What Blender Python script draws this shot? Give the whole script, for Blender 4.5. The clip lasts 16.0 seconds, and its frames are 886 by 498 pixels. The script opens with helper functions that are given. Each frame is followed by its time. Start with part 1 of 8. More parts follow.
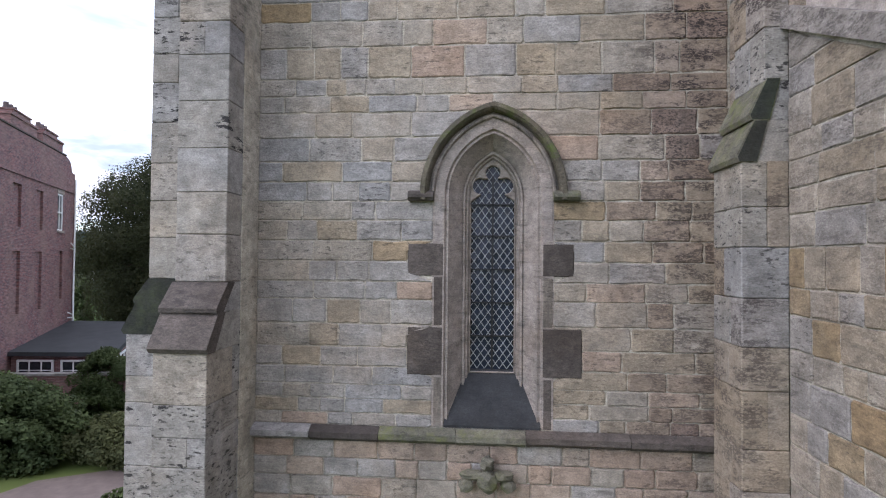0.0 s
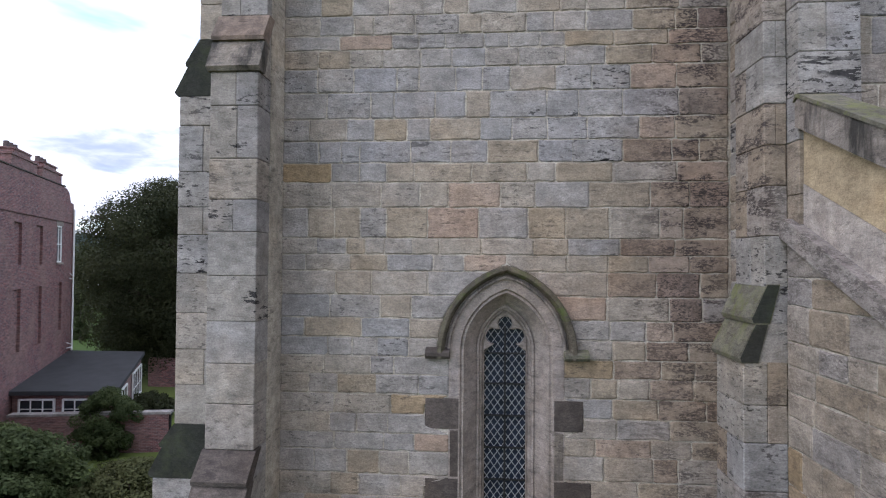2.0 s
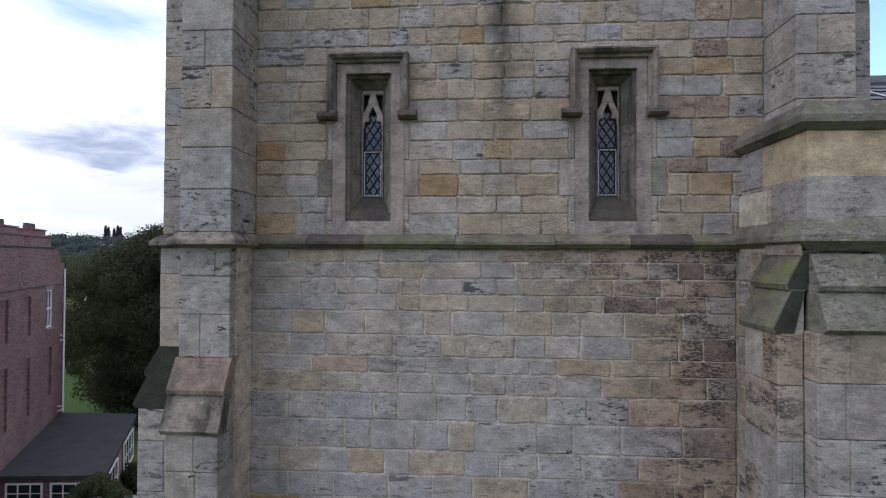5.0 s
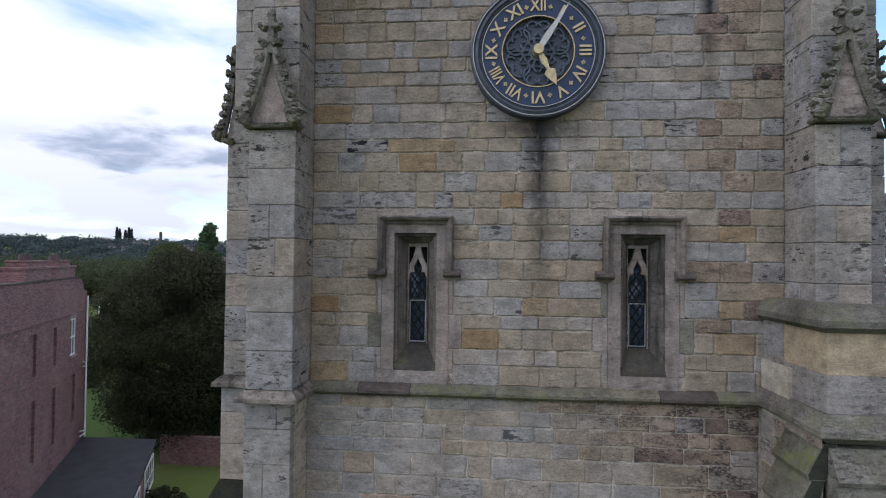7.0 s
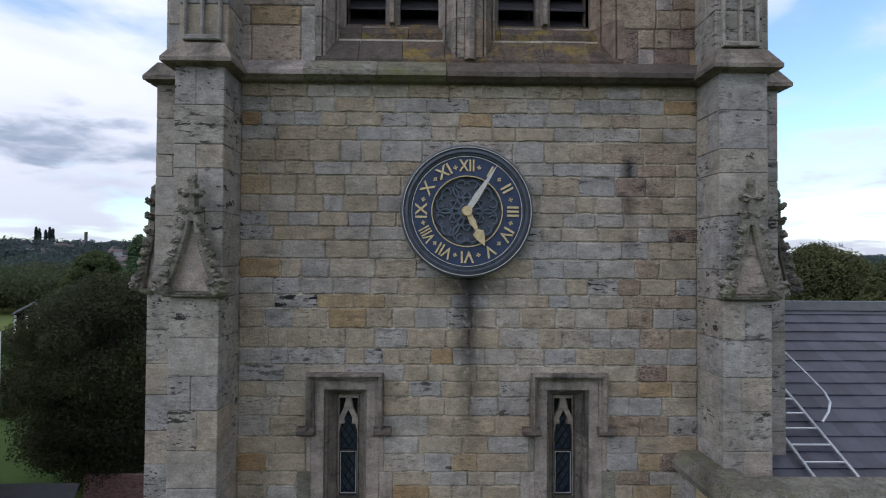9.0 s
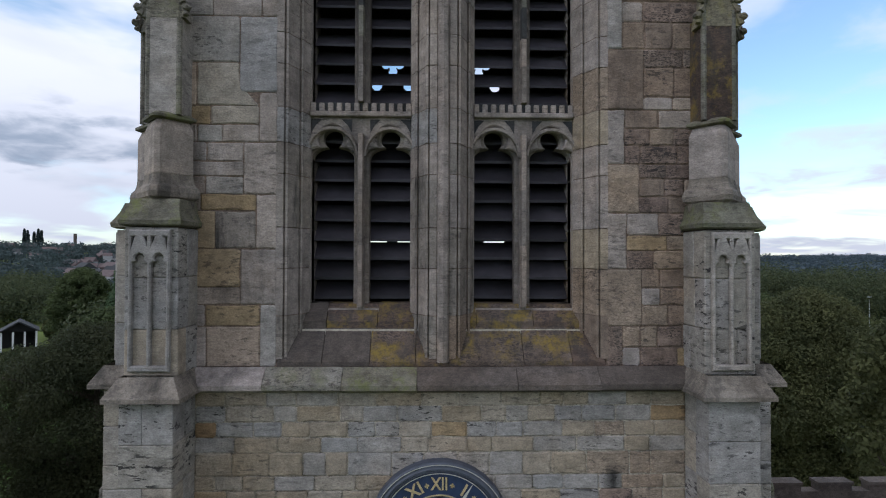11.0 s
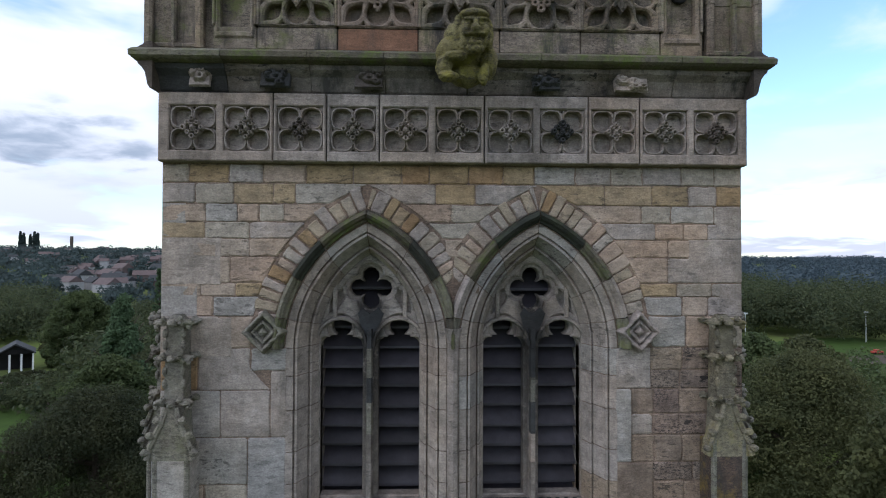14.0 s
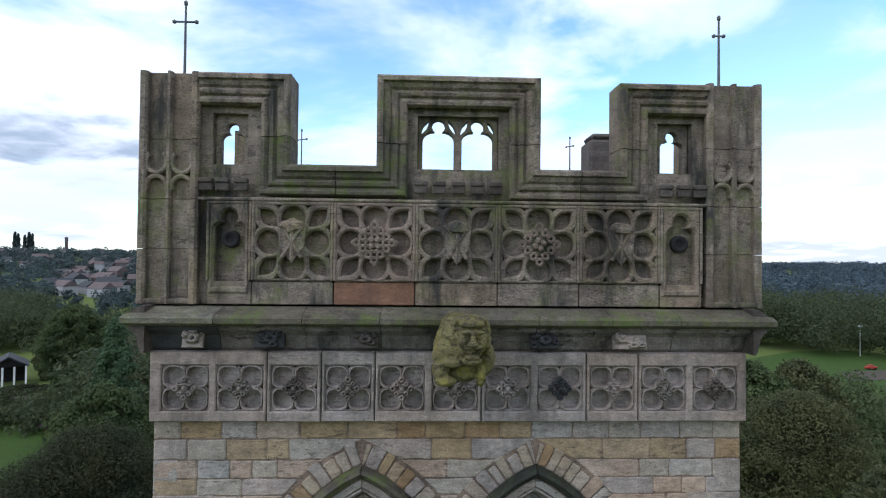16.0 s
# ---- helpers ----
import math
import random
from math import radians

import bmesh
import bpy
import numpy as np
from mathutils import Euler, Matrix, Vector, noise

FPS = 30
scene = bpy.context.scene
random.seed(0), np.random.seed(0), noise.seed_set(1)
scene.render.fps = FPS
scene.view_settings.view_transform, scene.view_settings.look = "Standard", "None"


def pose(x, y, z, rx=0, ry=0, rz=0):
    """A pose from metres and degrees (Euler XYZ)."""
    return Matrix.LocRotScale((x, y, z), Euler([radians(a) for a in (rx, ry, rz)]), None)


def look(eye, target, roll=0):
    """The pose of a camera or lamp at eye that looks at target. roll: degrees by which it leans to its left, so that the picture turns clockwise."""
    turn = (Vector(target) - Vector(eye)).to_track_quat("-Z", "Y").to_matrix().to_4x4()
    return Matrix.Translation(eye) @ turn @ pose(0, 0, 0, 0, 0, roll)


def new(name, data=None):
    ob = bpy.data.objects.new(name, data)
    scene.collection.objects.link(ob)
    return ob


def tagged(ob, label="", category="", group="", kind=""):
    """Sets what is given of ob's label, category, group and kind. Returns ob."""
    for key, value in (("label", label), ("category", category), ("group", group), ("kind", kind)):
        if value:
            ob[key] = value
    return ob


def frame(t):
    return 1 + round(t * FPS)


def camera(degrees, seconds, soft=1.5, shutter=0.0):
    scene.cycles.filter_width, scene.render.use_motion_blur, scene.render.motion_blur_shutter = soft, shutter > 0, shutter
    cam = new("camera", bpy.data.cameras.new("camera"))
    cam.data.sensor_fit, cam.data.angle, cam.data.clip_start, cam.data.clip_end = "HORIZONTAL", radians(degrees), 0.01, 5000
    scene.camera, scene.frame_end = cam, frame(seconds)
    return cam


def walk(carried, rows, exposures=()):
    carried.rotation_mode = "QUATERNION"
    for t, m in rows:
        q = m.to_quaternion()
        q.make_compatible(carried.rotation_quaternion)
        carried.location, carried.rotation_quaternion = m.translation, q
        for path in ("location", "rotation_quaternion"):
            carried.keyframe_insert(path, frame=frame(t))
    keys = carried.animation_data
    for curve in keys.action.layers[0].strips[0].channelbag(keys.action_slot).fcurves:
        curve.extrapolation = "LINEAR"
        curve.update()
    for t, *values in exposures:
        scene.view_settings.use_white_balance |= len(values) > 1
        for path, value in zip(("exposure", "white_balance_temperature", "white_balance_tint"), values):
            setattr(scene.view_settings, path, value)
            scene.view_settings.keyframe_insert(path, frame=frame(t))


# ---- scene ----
cam = camera(78.2, 16.0, 1.1)
PATH = [
    (0, (0.546, 0.148, 7.87), (0.38, 2.141, 7.913), 0.5),
    (0.5, (0.484, 0.101, 8.353), (0.315, 2.093, 8.396), 0.4),
    (1, (0.364, -0.018, 8.821), (0.205, 1.975, 8.862), 0.4),
    (1.5, (0.279, -0.176, 9.292), (0.128, 1.818, 9.333), 0.4),
    (2, (0.283, -0.245, 9.906), (0.138, 1.749, 9.948), 0.4),
    (2.5, (0.311, -0.236, 10.614), (0.168, 1.759, 10.649), 0.3),
    (3, (0.307, -0.055, 11.365), (0.165, 1.94, 11.401), 0.3),
    (3.5, (0.381, 0.033, 12.208), (0.24, 2.028, 12.241), 0.2),
    (4, (0.468, 0.09, 13.006), (0.328, 2.085, 13.037), 0.2),
    (4.5, (0.455, 0.259, 13.656), (0.323, 2.254, 13.681), 0.0),
    (4.7, (0.468, 0.341, 13.868), (0.331, 2.336, 13.895), 0.1),
    (6.8, (0.061, -0.196, 15.898), (-0.108, 1.796, 15.957), 0.6),
    (7, (0.033, -0.278, 16.102), (-0.141, 1.714, 16.142), 0.6),
    (7.5, (-0.052, -0.309, 16.494), (-0.181, 1.687, 16.539), 0.7),
    (8, (0.014, -0.377, 16.976), (-0.04, 1.622, 17.022), 0.8),
    (8.2, (0.066, -0.39, 17.184), (0.04, 1.61, 17.229), 0.8),
    (10.3, (0.374, -0.035, 20.605), (0.422, 1.964, 20.637), 0.2),
    (10.5, (0.413, 0.022, 21.06), (0.461, 2.021, 21.092), 0.2),
    (11, (0.473, 0.114, 22.236), (0.529, 2.113, 22.269), 0.2),
    (11.5, (0.527, 0.246, 23.403), (0.584, 2.245, 23.435), 0.2),
    (12, (0.524, 0.32, 24.43), (0.582, 2.319, 24.461), 0.2),
    (12.5, (0.494, 0.352, 25.315), (0.554, 2.351, 25.349), 0.3),
    (13, (0.445, 0.265, 26.138), (0.505, 2.264, 26.171), 0.2),
    (13.5, (0.342, 0.154, 26.816), (0.405, 2.153, 26.847), 0.2),
    (14, (0.31, 0.081, 27.558), (0.375, 2.079, 27.589), 0.2),
    (14.5, (0.292, 0.06, 28.321), (0.359, 2.059, 28.354), 0.2),
    (15, (0.211, 0.108, 29.078), (0.284, 2.107, 29.108), 0.2),
    (15.5, (0.182, 0.151, 29.858), (0.257, 2.15, 29.893), 0.4),
    (16, (0.289, 0.116, 30.758), (0.367, 2.114, 30.795), 0.6),
]
LIGHT = [(0.0, 0.50, 6150, 21), (1.5, 0.31, 6150, 21), (3.0, 0.08, 6150, 21), (4.5, -0.14, 6100, 20), (7.0, -0.31, 6100, 19), (10.5, -0.54, 6150, 16), (12.3, -0.49, 6100, 16), (14.0, -0.28, 6050, 15), (16.0, -0.12, 5950, 13)]
walk(cam, [(t, look(eye, target, roll)) for t, eye, target, roll in PATH], LIGHT)
# ---------------------------------------------------------------- world, sun
world = bpy.data.worlds.new("sky")
scene.world = world
world.use_nodes = True


def sky_nodes():
    nt = world.node_tree
    nt.nodes.clear()
    N, L = nt.nodes.new, nt.links.new
    out, bg = N("ShaderNodeOutputWorld"), N("ShaderNodeBackground")
    sky = N("ShaderNodeTexSky")
    sky.sky_type, sky.sun_disc = "NISHITA", False
    sky.sun_elevation, sky.sun_rotation = radians(35), radians(SUN_TURN)
    sky.air_density, sky.dust_density, sky.ozone_density = 1.0, 0.1, 1.2
    gain = N("ShaderNodeMix")
    gain.data_type, gain.blend_type, gain.inputs[0].default_value = "RGBA", "MULTIPLY", 1.0
    gain.inputs[7].default_value = (0.265, 0.302, 0.288, 1)
    L(sky.outputs[0], gain.inputs[6])
    # clouds on a level sheet far above: direction divided by its height
    geo, sep = N("ShaderNodeTexCoord"), N("ShaderNodeSeparateXYZ")
    L(geo.outputs["Generated"], sep.inputs[0])
    up = N("ShaderNodeMath")
    up.operation, up.inputs[1].default_value = "MAXIMUM", 0.0
    L(sep.outputs[2], up.inputs[0])
    add = N("ShaderNodeMath")
    add.operation, add.inputs[1].default_value = "ADD", 0.16
    L(up.outputs[0], add.inputs[0])
    flat = N("ShaderNodeVectorMath")
    flat.operation = "DIVIDE"
    comb = N("ShaderNodeCombineXYZ")
    for i in range(3):
        L(add.outputs[0], comb.inputs[i])
    L(geo.outputs["Generated"], flat.inputs[0])
    L(comb.outputs[0], flat.inputs[1])

    def noise_ramp(scale, detail, shift, lo, hi, rough=0.55):
        m = N("ShaderNodeMapping")
        m.inputs["Location"].default_value = shift
        n, r = N("ShaderNodeTexNoise"), N("ShaderNodeMapRange")
        n.inputs["Scale"].default_value, n.inputs["Detail"].default_value = scale, detail
        n.inputs["Roughness"].default_value, n.inputs["Distortion"].default_value = rough, 0.3
        r.inputs[1].default_value, r.inputs[2].default_value = lo, hi
        r.interpolation_type = "SMOOTHSTEP"
        L(flat.outputs[0], m.inputs[0])
        L(m.outputs[0], n.inputs["Vector"])
        L(n.outputs[0], r.inputs[0])
        return r.outputs[0]

    def math_node(op, a, b):
        m = N("ShaderNodeMath")
        m.operation, m.use_clamp = op, True
        for i, v in enumerate((a, b)):
            if isinstance(v, float):
                m.inputs[i].default_value = v
            else:
                L(v, m.inputs[i])
        return m.outputs[0]

    def blot(az, el, lo, hi, wob, flat_k=2.2):
        """A soft region of sky round a bearing, broken by the cloud noise."""
        d = Vector((math.sin(radians(az)) * math.cos(radians(el)), math.cos(radians(az)) * math.cos(radians(el)), math.sin(radians(el)))) 
        sb, ln, r = N("ShaderNodeVectorMath"), N("ShaderNodeVectorMath"), N("ShaderNodeMapRange")
        sq = N("ShaderNodeVectorMath")
        sb.operation, sq.operation, ln.operation = "SUBTRACT", "MULTIPLY", "LENGTH"
        sb.inputs[1].default_value, sq.inputs[1].default_value = d, (1, 1, flat_k)
        L(geo.outputs["Generated"], sb.inputs[0])
        L(sb.outputs[0], sq.inputs[0])
        L(sq.outputs[0], ln.inputs[0])
        n = noise_ramp(2.6, 6, (1.7, az * 0.1, 0.3), 0.3, 0.7)
        q = N("ShaderNodeMath")
        q.operation, q.inputs[1].default_value = "MULTIPLY_ADD", wob
        L(n, q.inputs[0])
        L(ln.outputs["Value"], q.inputs[2])
        r.inputs[1].default_value, r.inputs[2].default_value = lo, hi
        r.inputs[3].default_value, r.inputs[4].default_value = 1.0, 0.0
        r.interpolation_type = "SMOOTHSTEP"
        L(q.outputs[0], r.inputs[0])
        return r.outputs[0]

    cover = noise_ramp(0.8, 6, CLOUD_SHIFT, 0.36, 0.56)
    gap = blot(33.0, 17.0, 0.18, 0.55, 0.24, 1.5)
    cover = math_node("SUBTRACT", cover, math_node("MULTIPLY", gap, 0.95))
    bank = blot(-33.5, 10.0, 0.10, 0.24, 0.14, 3.0)
    cover = math_node("MAXIMUM", cover, bank)
    low = N("ShaderNodeMapRange")
    low.inputs[1].default_value, low.inputs[2].default_value, low.inputs[3].default_value, low.inputs[4].default_value = 0.0, 0.11, 0.75, 0.0
    L(sep.outputs[2], low.inputs[0])
    cover = math_node("MAXIMUM", cover, low.outputs[0])
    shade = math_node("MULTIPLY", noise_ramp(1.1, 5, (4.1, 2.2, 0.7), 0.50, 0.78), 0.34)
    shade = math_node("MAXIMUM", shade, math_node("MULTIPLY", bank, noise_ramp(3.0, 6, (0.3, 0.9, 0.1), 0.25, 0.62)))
    cloud = N("ShaderNodeMix")
    cloud.data_type = "RGBA"
    cloud.inputs[6].default_value, cloud.inputs[7].default_value = (1.52, 1.60, 1.70, 1), (0.66, 0.80, 0.96, 1)
    L(shade, cloud.inputs[0])
    # hazier and greyer towards the horizon
    veil, dim = N("ShaderNodeMapRange"), N("ShaderNodeMix")
    veil.inputs[1].default_value, veil.inputs[2].default_value, veil.inputs[3].default_value, veil.inputs[4].default_value = 0.04, 0.36, 1.0, 0.0
    L(sep.outputs[2], veil.inputs[0])
    dim.data_type, dim.blend_type = "RGBA", "MULTIPLY"
    dim.inputs[7].default_value = (0.70, 0.71, 0.74, 1)
    L(veil.outputs[0], dim.inputs[0])
    L(cloud.outputs[2], dim.inputs[6])
    cloud = dim
    # brighter towards the hidden sun
    dot = N("ShaderNodeVectorMath")
    dot.operation = "DOT_PRODUCT"
    L(geo.outputs["Generated"], dot.inputs[0])
    dot.inputs[1].default_value = SUN_DIR
    glow = N("ShaderNodeMapRange")
    glow.inputs[1].default_value, glow.inputs[2].default_value = 0.0, 1.0
    glow.inputs[1].default_value = -0.6
    glow.inputs[3].default_value, glow.inputs[4].default_value = 0.88, 1.05
    L(dot.outputs["Value"], glow.inputs[0])
    lit = N("ShaderNodeVectorMath")
    lit.operation = "SCALE"
    L(cloud.outputs[2], lit.inputs[0])
    L(glow.outputs[0], lit.inputs["Scale"])
    mix = N("ShaderNodeMix")
    mix.data_type = "RGBA"
    L(cover, mix.inputs[0])
    L(gain.outputs[2], mix.inputs[6])
    L(lit.outputs[0], mix.inputs[7])
    L(mix.outputs[2], bg.inputs[0])
    bg.inputs[1].default_value = 1.0
    L(bg.outputs[0], out.inputs[0])


SUN_TURN = -125.0
SUN_DIR = (-0.67, -0.47, 0.57)
CLOUD_SHIFT = (0.4, 1.3, 0.0)
sky_nodes()
lamp = bpy.data.lights.new("sun", "SUN")
lamp.energy, lamp.angle, lamp.color = 1.45, radians(50), (1.0, 0.95, 0.90)
sun = new("sun", lamp)
sun.matrix_world = look((-88, -62, 75), (0, 0, 0))


# ---------------------------------------------------------------- materials
def mat_nodes(name):
    m = bpy.data.materials.new(name)
    m.use_nodes = True
    nt = m.node_tree
    return m, nt, nt.nodes["Principled BSDF"]


def stone_mat(name, cols, pits=0.5, soot=0.3, lichen=0.0, lichen_col=(0.30, 0.24, 0.05), grime=0.12, rough=0.9, bump=0.5, gash=0.35, blot=0.0, streaks=0.0, peck=0.0, stain=False):
    """Weathered sandstone: each block its own tint, mottling, bedded black pits, soot and lichen."""
    m, nt, b = mat_nodes(name)
    N, L = nt.nodes.new, nt.links.new
    oi, ge = N("ShaderNodeObjectInfo"), N("ShaderNodeNewGeometry")
    s = N("ShaderNodeMath")
    s.operation = "ADD"
    L(oi.outputs["Random"], s.inputs[0])
    L(ge.outputs["Random Per Island"], s.inputs[1])
    fr = N("ShaderNodeMath")
    fr.operation = "FRACT"
    L(s.outputs[0], fr.inputs[0])
    ramp = N("ShaderNodeValToRGB")
    els = ramp.color_ramp.elements
    els[0].color, els[1].color = (*cols[0], 1), (*cols[-1], 1)
    for i, c in enumerate(cols[1:-1]):
        els.new((i + 1) / (len(cols) - 1)).color = (*c, 1)
    L(fr.outputs[0], ramp.inputs[0])

    def nz(scale, detail, lo, hi, stretch=(1, 1, 1), a=0.0, z=1.0, rough=0.6):
        mp = N("ShaderNodeMapping")
        mp.inputs["Scale"].default_value = stretch
        n, r = N("ShaderNodeTexNoise"), N("ShaderNodeMapRange")
        n.inputs["Scale"].default_value, n.inputs["Detail"].default_value, n.inputs["Roughness"].default_value = scale, detail, rough
        r.inputs[1].default_value, r.inputs[2].default_value, r.inputs[3].default_value, r.inputs[4].default_value = lo, hi, a, z
        L(ge.outputs["Position"], mp.inputs[0])
        L(mp.outputs[0], n.inputs["Vector"])
        L(n.outputs[0], r.inputs[0])
        return r.outputs[0]

    def mixc(fac, a, bcol, blend="MIX"):
        x = N("ShaderNodeMix")
        x.data_type, x.blend_type = "RGBA", blend
        if isinstance(fac, float):
            x.inputs[0].default_value = fac
        else:
            L(fac, x.inputs[0])
        L(a, x.inputs[6])
        if isinstance(bcol, tuple):
            x.inputs[7].default_value = (*bcol, 1)
        else:
            L(bcol, x.inputs[7])
        return x.outputs[2]

    def times(a, k):
        x = N("ShaderNodeMath")
        x.operation = "MULTIPLY"
        L(a, x.inputs[0])
        if isinstance(k, float):
            x.inputs[1].default_value = k
        else:
            L(k, x.inputs[1])
        return x.outputs[0]

    bright = nz(2.6, 6, 0.28, 0.72, (1, 1, 1.6), 0.72, 1.26)
    grain = nz(48, 5, 0.30, 0.70, (1, 1, 1.6), 0.74, 1.25)
    mottle = nz(8, 5, 0.30, 0.70, (1, 1, 1.3), 0.80, 1.18)
    tooled = nz(9, 6, 0.30, 0.70, (1, 1, 5.0), 0.86, 1.14, 0.7)
    both = times(times(times(bright, grain), mottle), tooled)
    sc = N("ShaderNodeVectorMath")
    sc.operation = "SCALE"
    L(ramp.outputs[0], sc.inputs[0])
    L(both, sc.inputs["Scale"])
    col = sc.outputs[0]
    warm = nz(1.1, 3, 0.5, 0.75)
    col = mixc(times(warm, 0.25), col, (1.25, 0.98, 0.70), "MULTIPLY")
    def own(k, lo, hi, a):
        """A share that differs from block to block."""
        x, y, r = N("ShaderNodeMath"), N("ShaderNodeMath"), N("ShaderNodeMapRange")
        x.operation, x.inputs[1].default_value, y.operation = "MULTIPLY", k, "FRACT"
        r.inputs[1].default_value, r.inputs[2].default_value, r.inputs[3].default_value = lo, hi, a
        L(fr.outputs[0], x.inputs[0])
        L(x.outputs[0], y.inputs[0])
        L(y.outputs[0], r.inputs[0])
        return r.outputs[0]

    pit = nz(9.0, 7, 0.565, 0.590, (1.0, 1.0, 2.9), rough=0.66)
    spread = nz(3.1, 2, 0.36, 0.52)
    pit = times(times(pit, spread), own(7.31, 0.25, 0.8, 0.12))
    col = mixc(times(pit, pits), col, (0.035, 0.032, 0.03))
    if gash:
        gs = nz(3.4, 8, 0.565, 0.582, (1.0, 1.0, 4.2), rough=0.66)
        gs = times(times(gs, nz(1.5, 2, 0.47, 0.56, (1, 1, 1.5))), own(3.73, 0.3, 0.7, 0.0))
        col = mixc(times(gs, gash), col, (0.018, 0.017, 0.018))
    if blot:
        bl = nz(2.8, 8, 0.60, 0.615, (1, 1, 2.4), rough=0.7)
        col = mixc(times(times(bl, own(5.17, 0.45, 0.6, 0.0)), blot), col, (0.025, 0.023, 0.024))
    if peck:
        pk = nz(26, 4, 0.50, 0.57, (1, 1, 2.2), rough=0.7)
        col = mixc(times(times(pk, nz(2.8, 3, 0.36, 0.52)), peck), col, (0.045, 0.036, 0.034))
    if streaks:
        st = nz(1.3, 7, 0.50, 0.64, (2.2, 2.2, 0.45), rough=0.7)
        col = mixc(times(st, streaks), col, (0.045, 0.042, 0.038))
    if stain:
        sp = N("ShaderNodeSeparateXYZ")
        L(ge.outputs["Position"], sp.inputs[0])

        def band(axis, pts):
            r = N("ShaderNodeValToRGB")
            k = N("ShaderNodeMapRange")
            k.inputs[1].default_value, k.inputs[2].default_value = pts[0][0], pts[-1][0]
            L(sp.outputs[axis], k.inputs[0])
            L(k.outputs[0], r.inputs[0])
            e = r.color_ramp.elements
            e[0].color, e[1].color = (pts[0][1],) * 3 + (1,), (pts[-1][1],) * 3 + (1,)
            for p, val in pts[1:-1]:
                e.new((p - pts[0][0]) / (pts[-1][0] - pts[0][0])).color = (val, val, val, 1)
            return r.outputs[0]

        # drip under the clock and two lesser ones beside it
        drip = times(band(0, [(0.42, 0), (0.60, 0.75), (0.68, 1), (0.76, 0.7), (0.95, 0)]), band(2, [(15.0, 0), (16.2, 0.45), (17.3, 0.9), (17.95, 1), (18.1, 0)]))
        wide = times(band(0, [(-0.1, 0), (0.5, 0.8), (0.9, 0.9), (1.5, 0)]), band(2, [(17.62, 0), (17.75, 0.55), (17.85, 0.9), (18.0, 0.3), (18.2, 0)]))
        side = times(band(0, [(2.68, 0), (2.83, 1), (2.98, 0)]), band(2, [(18.2, 0), (18.5, 0.8), (18.65, 0.3), (19.1, 0.7), (19.5, 1), (19.7, 0)]))
        # decayed strip beside the aisle: reddened stone with black pecked crusts
        strip = N("ShaderNodeMath")
        strip.operation = "MAXIMUM"
        L(times(band(0, [(1.9, 0), (2.45, 0.45), (2.8, 1), (3.2, 0.95), (3.5, 0.3)]), band(2, [(5.0, 0.5), (8.0, 0.75), (10.0, 1), (14.25, 1), (14.5, 0.12), (20.0, 0.12), (20.6, 0)])), strip.inputs[0])
        L(times(band(0, [(0.7, 0), (1.7, 0.8), (3.5, 1)]), band(2, [(13.2, 0), (13.7, 0.7), (14.2, 1), (14.4, 0)])), strip.inputs[1])
        strip = strip.outputs[0]
        if stain is True:
            col = mixc(times(strip, 0.24), col, (0.225, 0.158, 0.122))
            crust = times(times(nz(20, 6, 0.455, 0.50, (1, 1, 2.4), rough=0.78), nz(2.6, 5, 0.47, 0.54, (1, 1, 2.2), rough=0.7)), strip)
            col = mixc(times(crust, 0.97), col, (0.04, 0.030, 0.029))
        # soot behind the mullions of the two bell openings
        soot_z = band(2, [(24.3, 0.35), (25.6, 0.7), (26.45, 1), (26.95, 0.9), (27.08, 0)])
        mul = [times(band(0, [(c - 0.27, 0), (c - 0.13, 0.95), (c + 0.13, 0.95), (c + 0.27, 0)]), soot_z) for c in (-0.43, 1.765)]
        for msk in mul if stain == "belfry" else (drip, wide, side):
            k = times(msk, nz(7, 6, 0.24, 0.46, (1.5, 1, 1.2)))
            k = times(k, band(1, [(6.80, 1), (7.2, 1)]))
            col = mixc(k, col, (0.022, 0.021, 0.02))
    dirt = nz(0.8, 6, 0.50, 0.72, (1.3, 1.3, 0.5))
    col = mixc(times(dirt, soot), col, (0.27, 0.255, 0.24), "MULTIPLY")
    fine = nz(9, 6, 0.45, 0.75)
    col = mixc(times(fine, grime), col, (0.40, 0.38, 0.35), "MULTIPLY")
    if lichen:
        li = times(times(nz(3.2, 7, 0.48, 0.62, rough=0.72), nz(0.9, 2, 0.36, 0.54)), nz(17, 5, 0.30, 0.50, rough=0.7))
        col = mixc(times(li, lichen), col, lichen_col)
    L(col, b.inputs["Base Color"])
    b.inputs["Roughness"].default_value = rough
    b.inputs["Specular IOR Level"].default_value = 0.25
    h = N("ShaderNodeMath")
    h.operation = "SUBTRACT"
    L(nz(30, 6, 0.2, 0.8), h.inputs[0])
    L(times(pit, 1.6), h.inputs[1])
    bp = N("ShaderNodeBump")
    bp.inputs["Strength"].default_value, bp.inputs["Distance"].default_value = bump, 0.02
    L(h.outputs[0], bp.inputs["Height"])
    L(bp.outputs[0], b.inputs["Normal"])
    return m


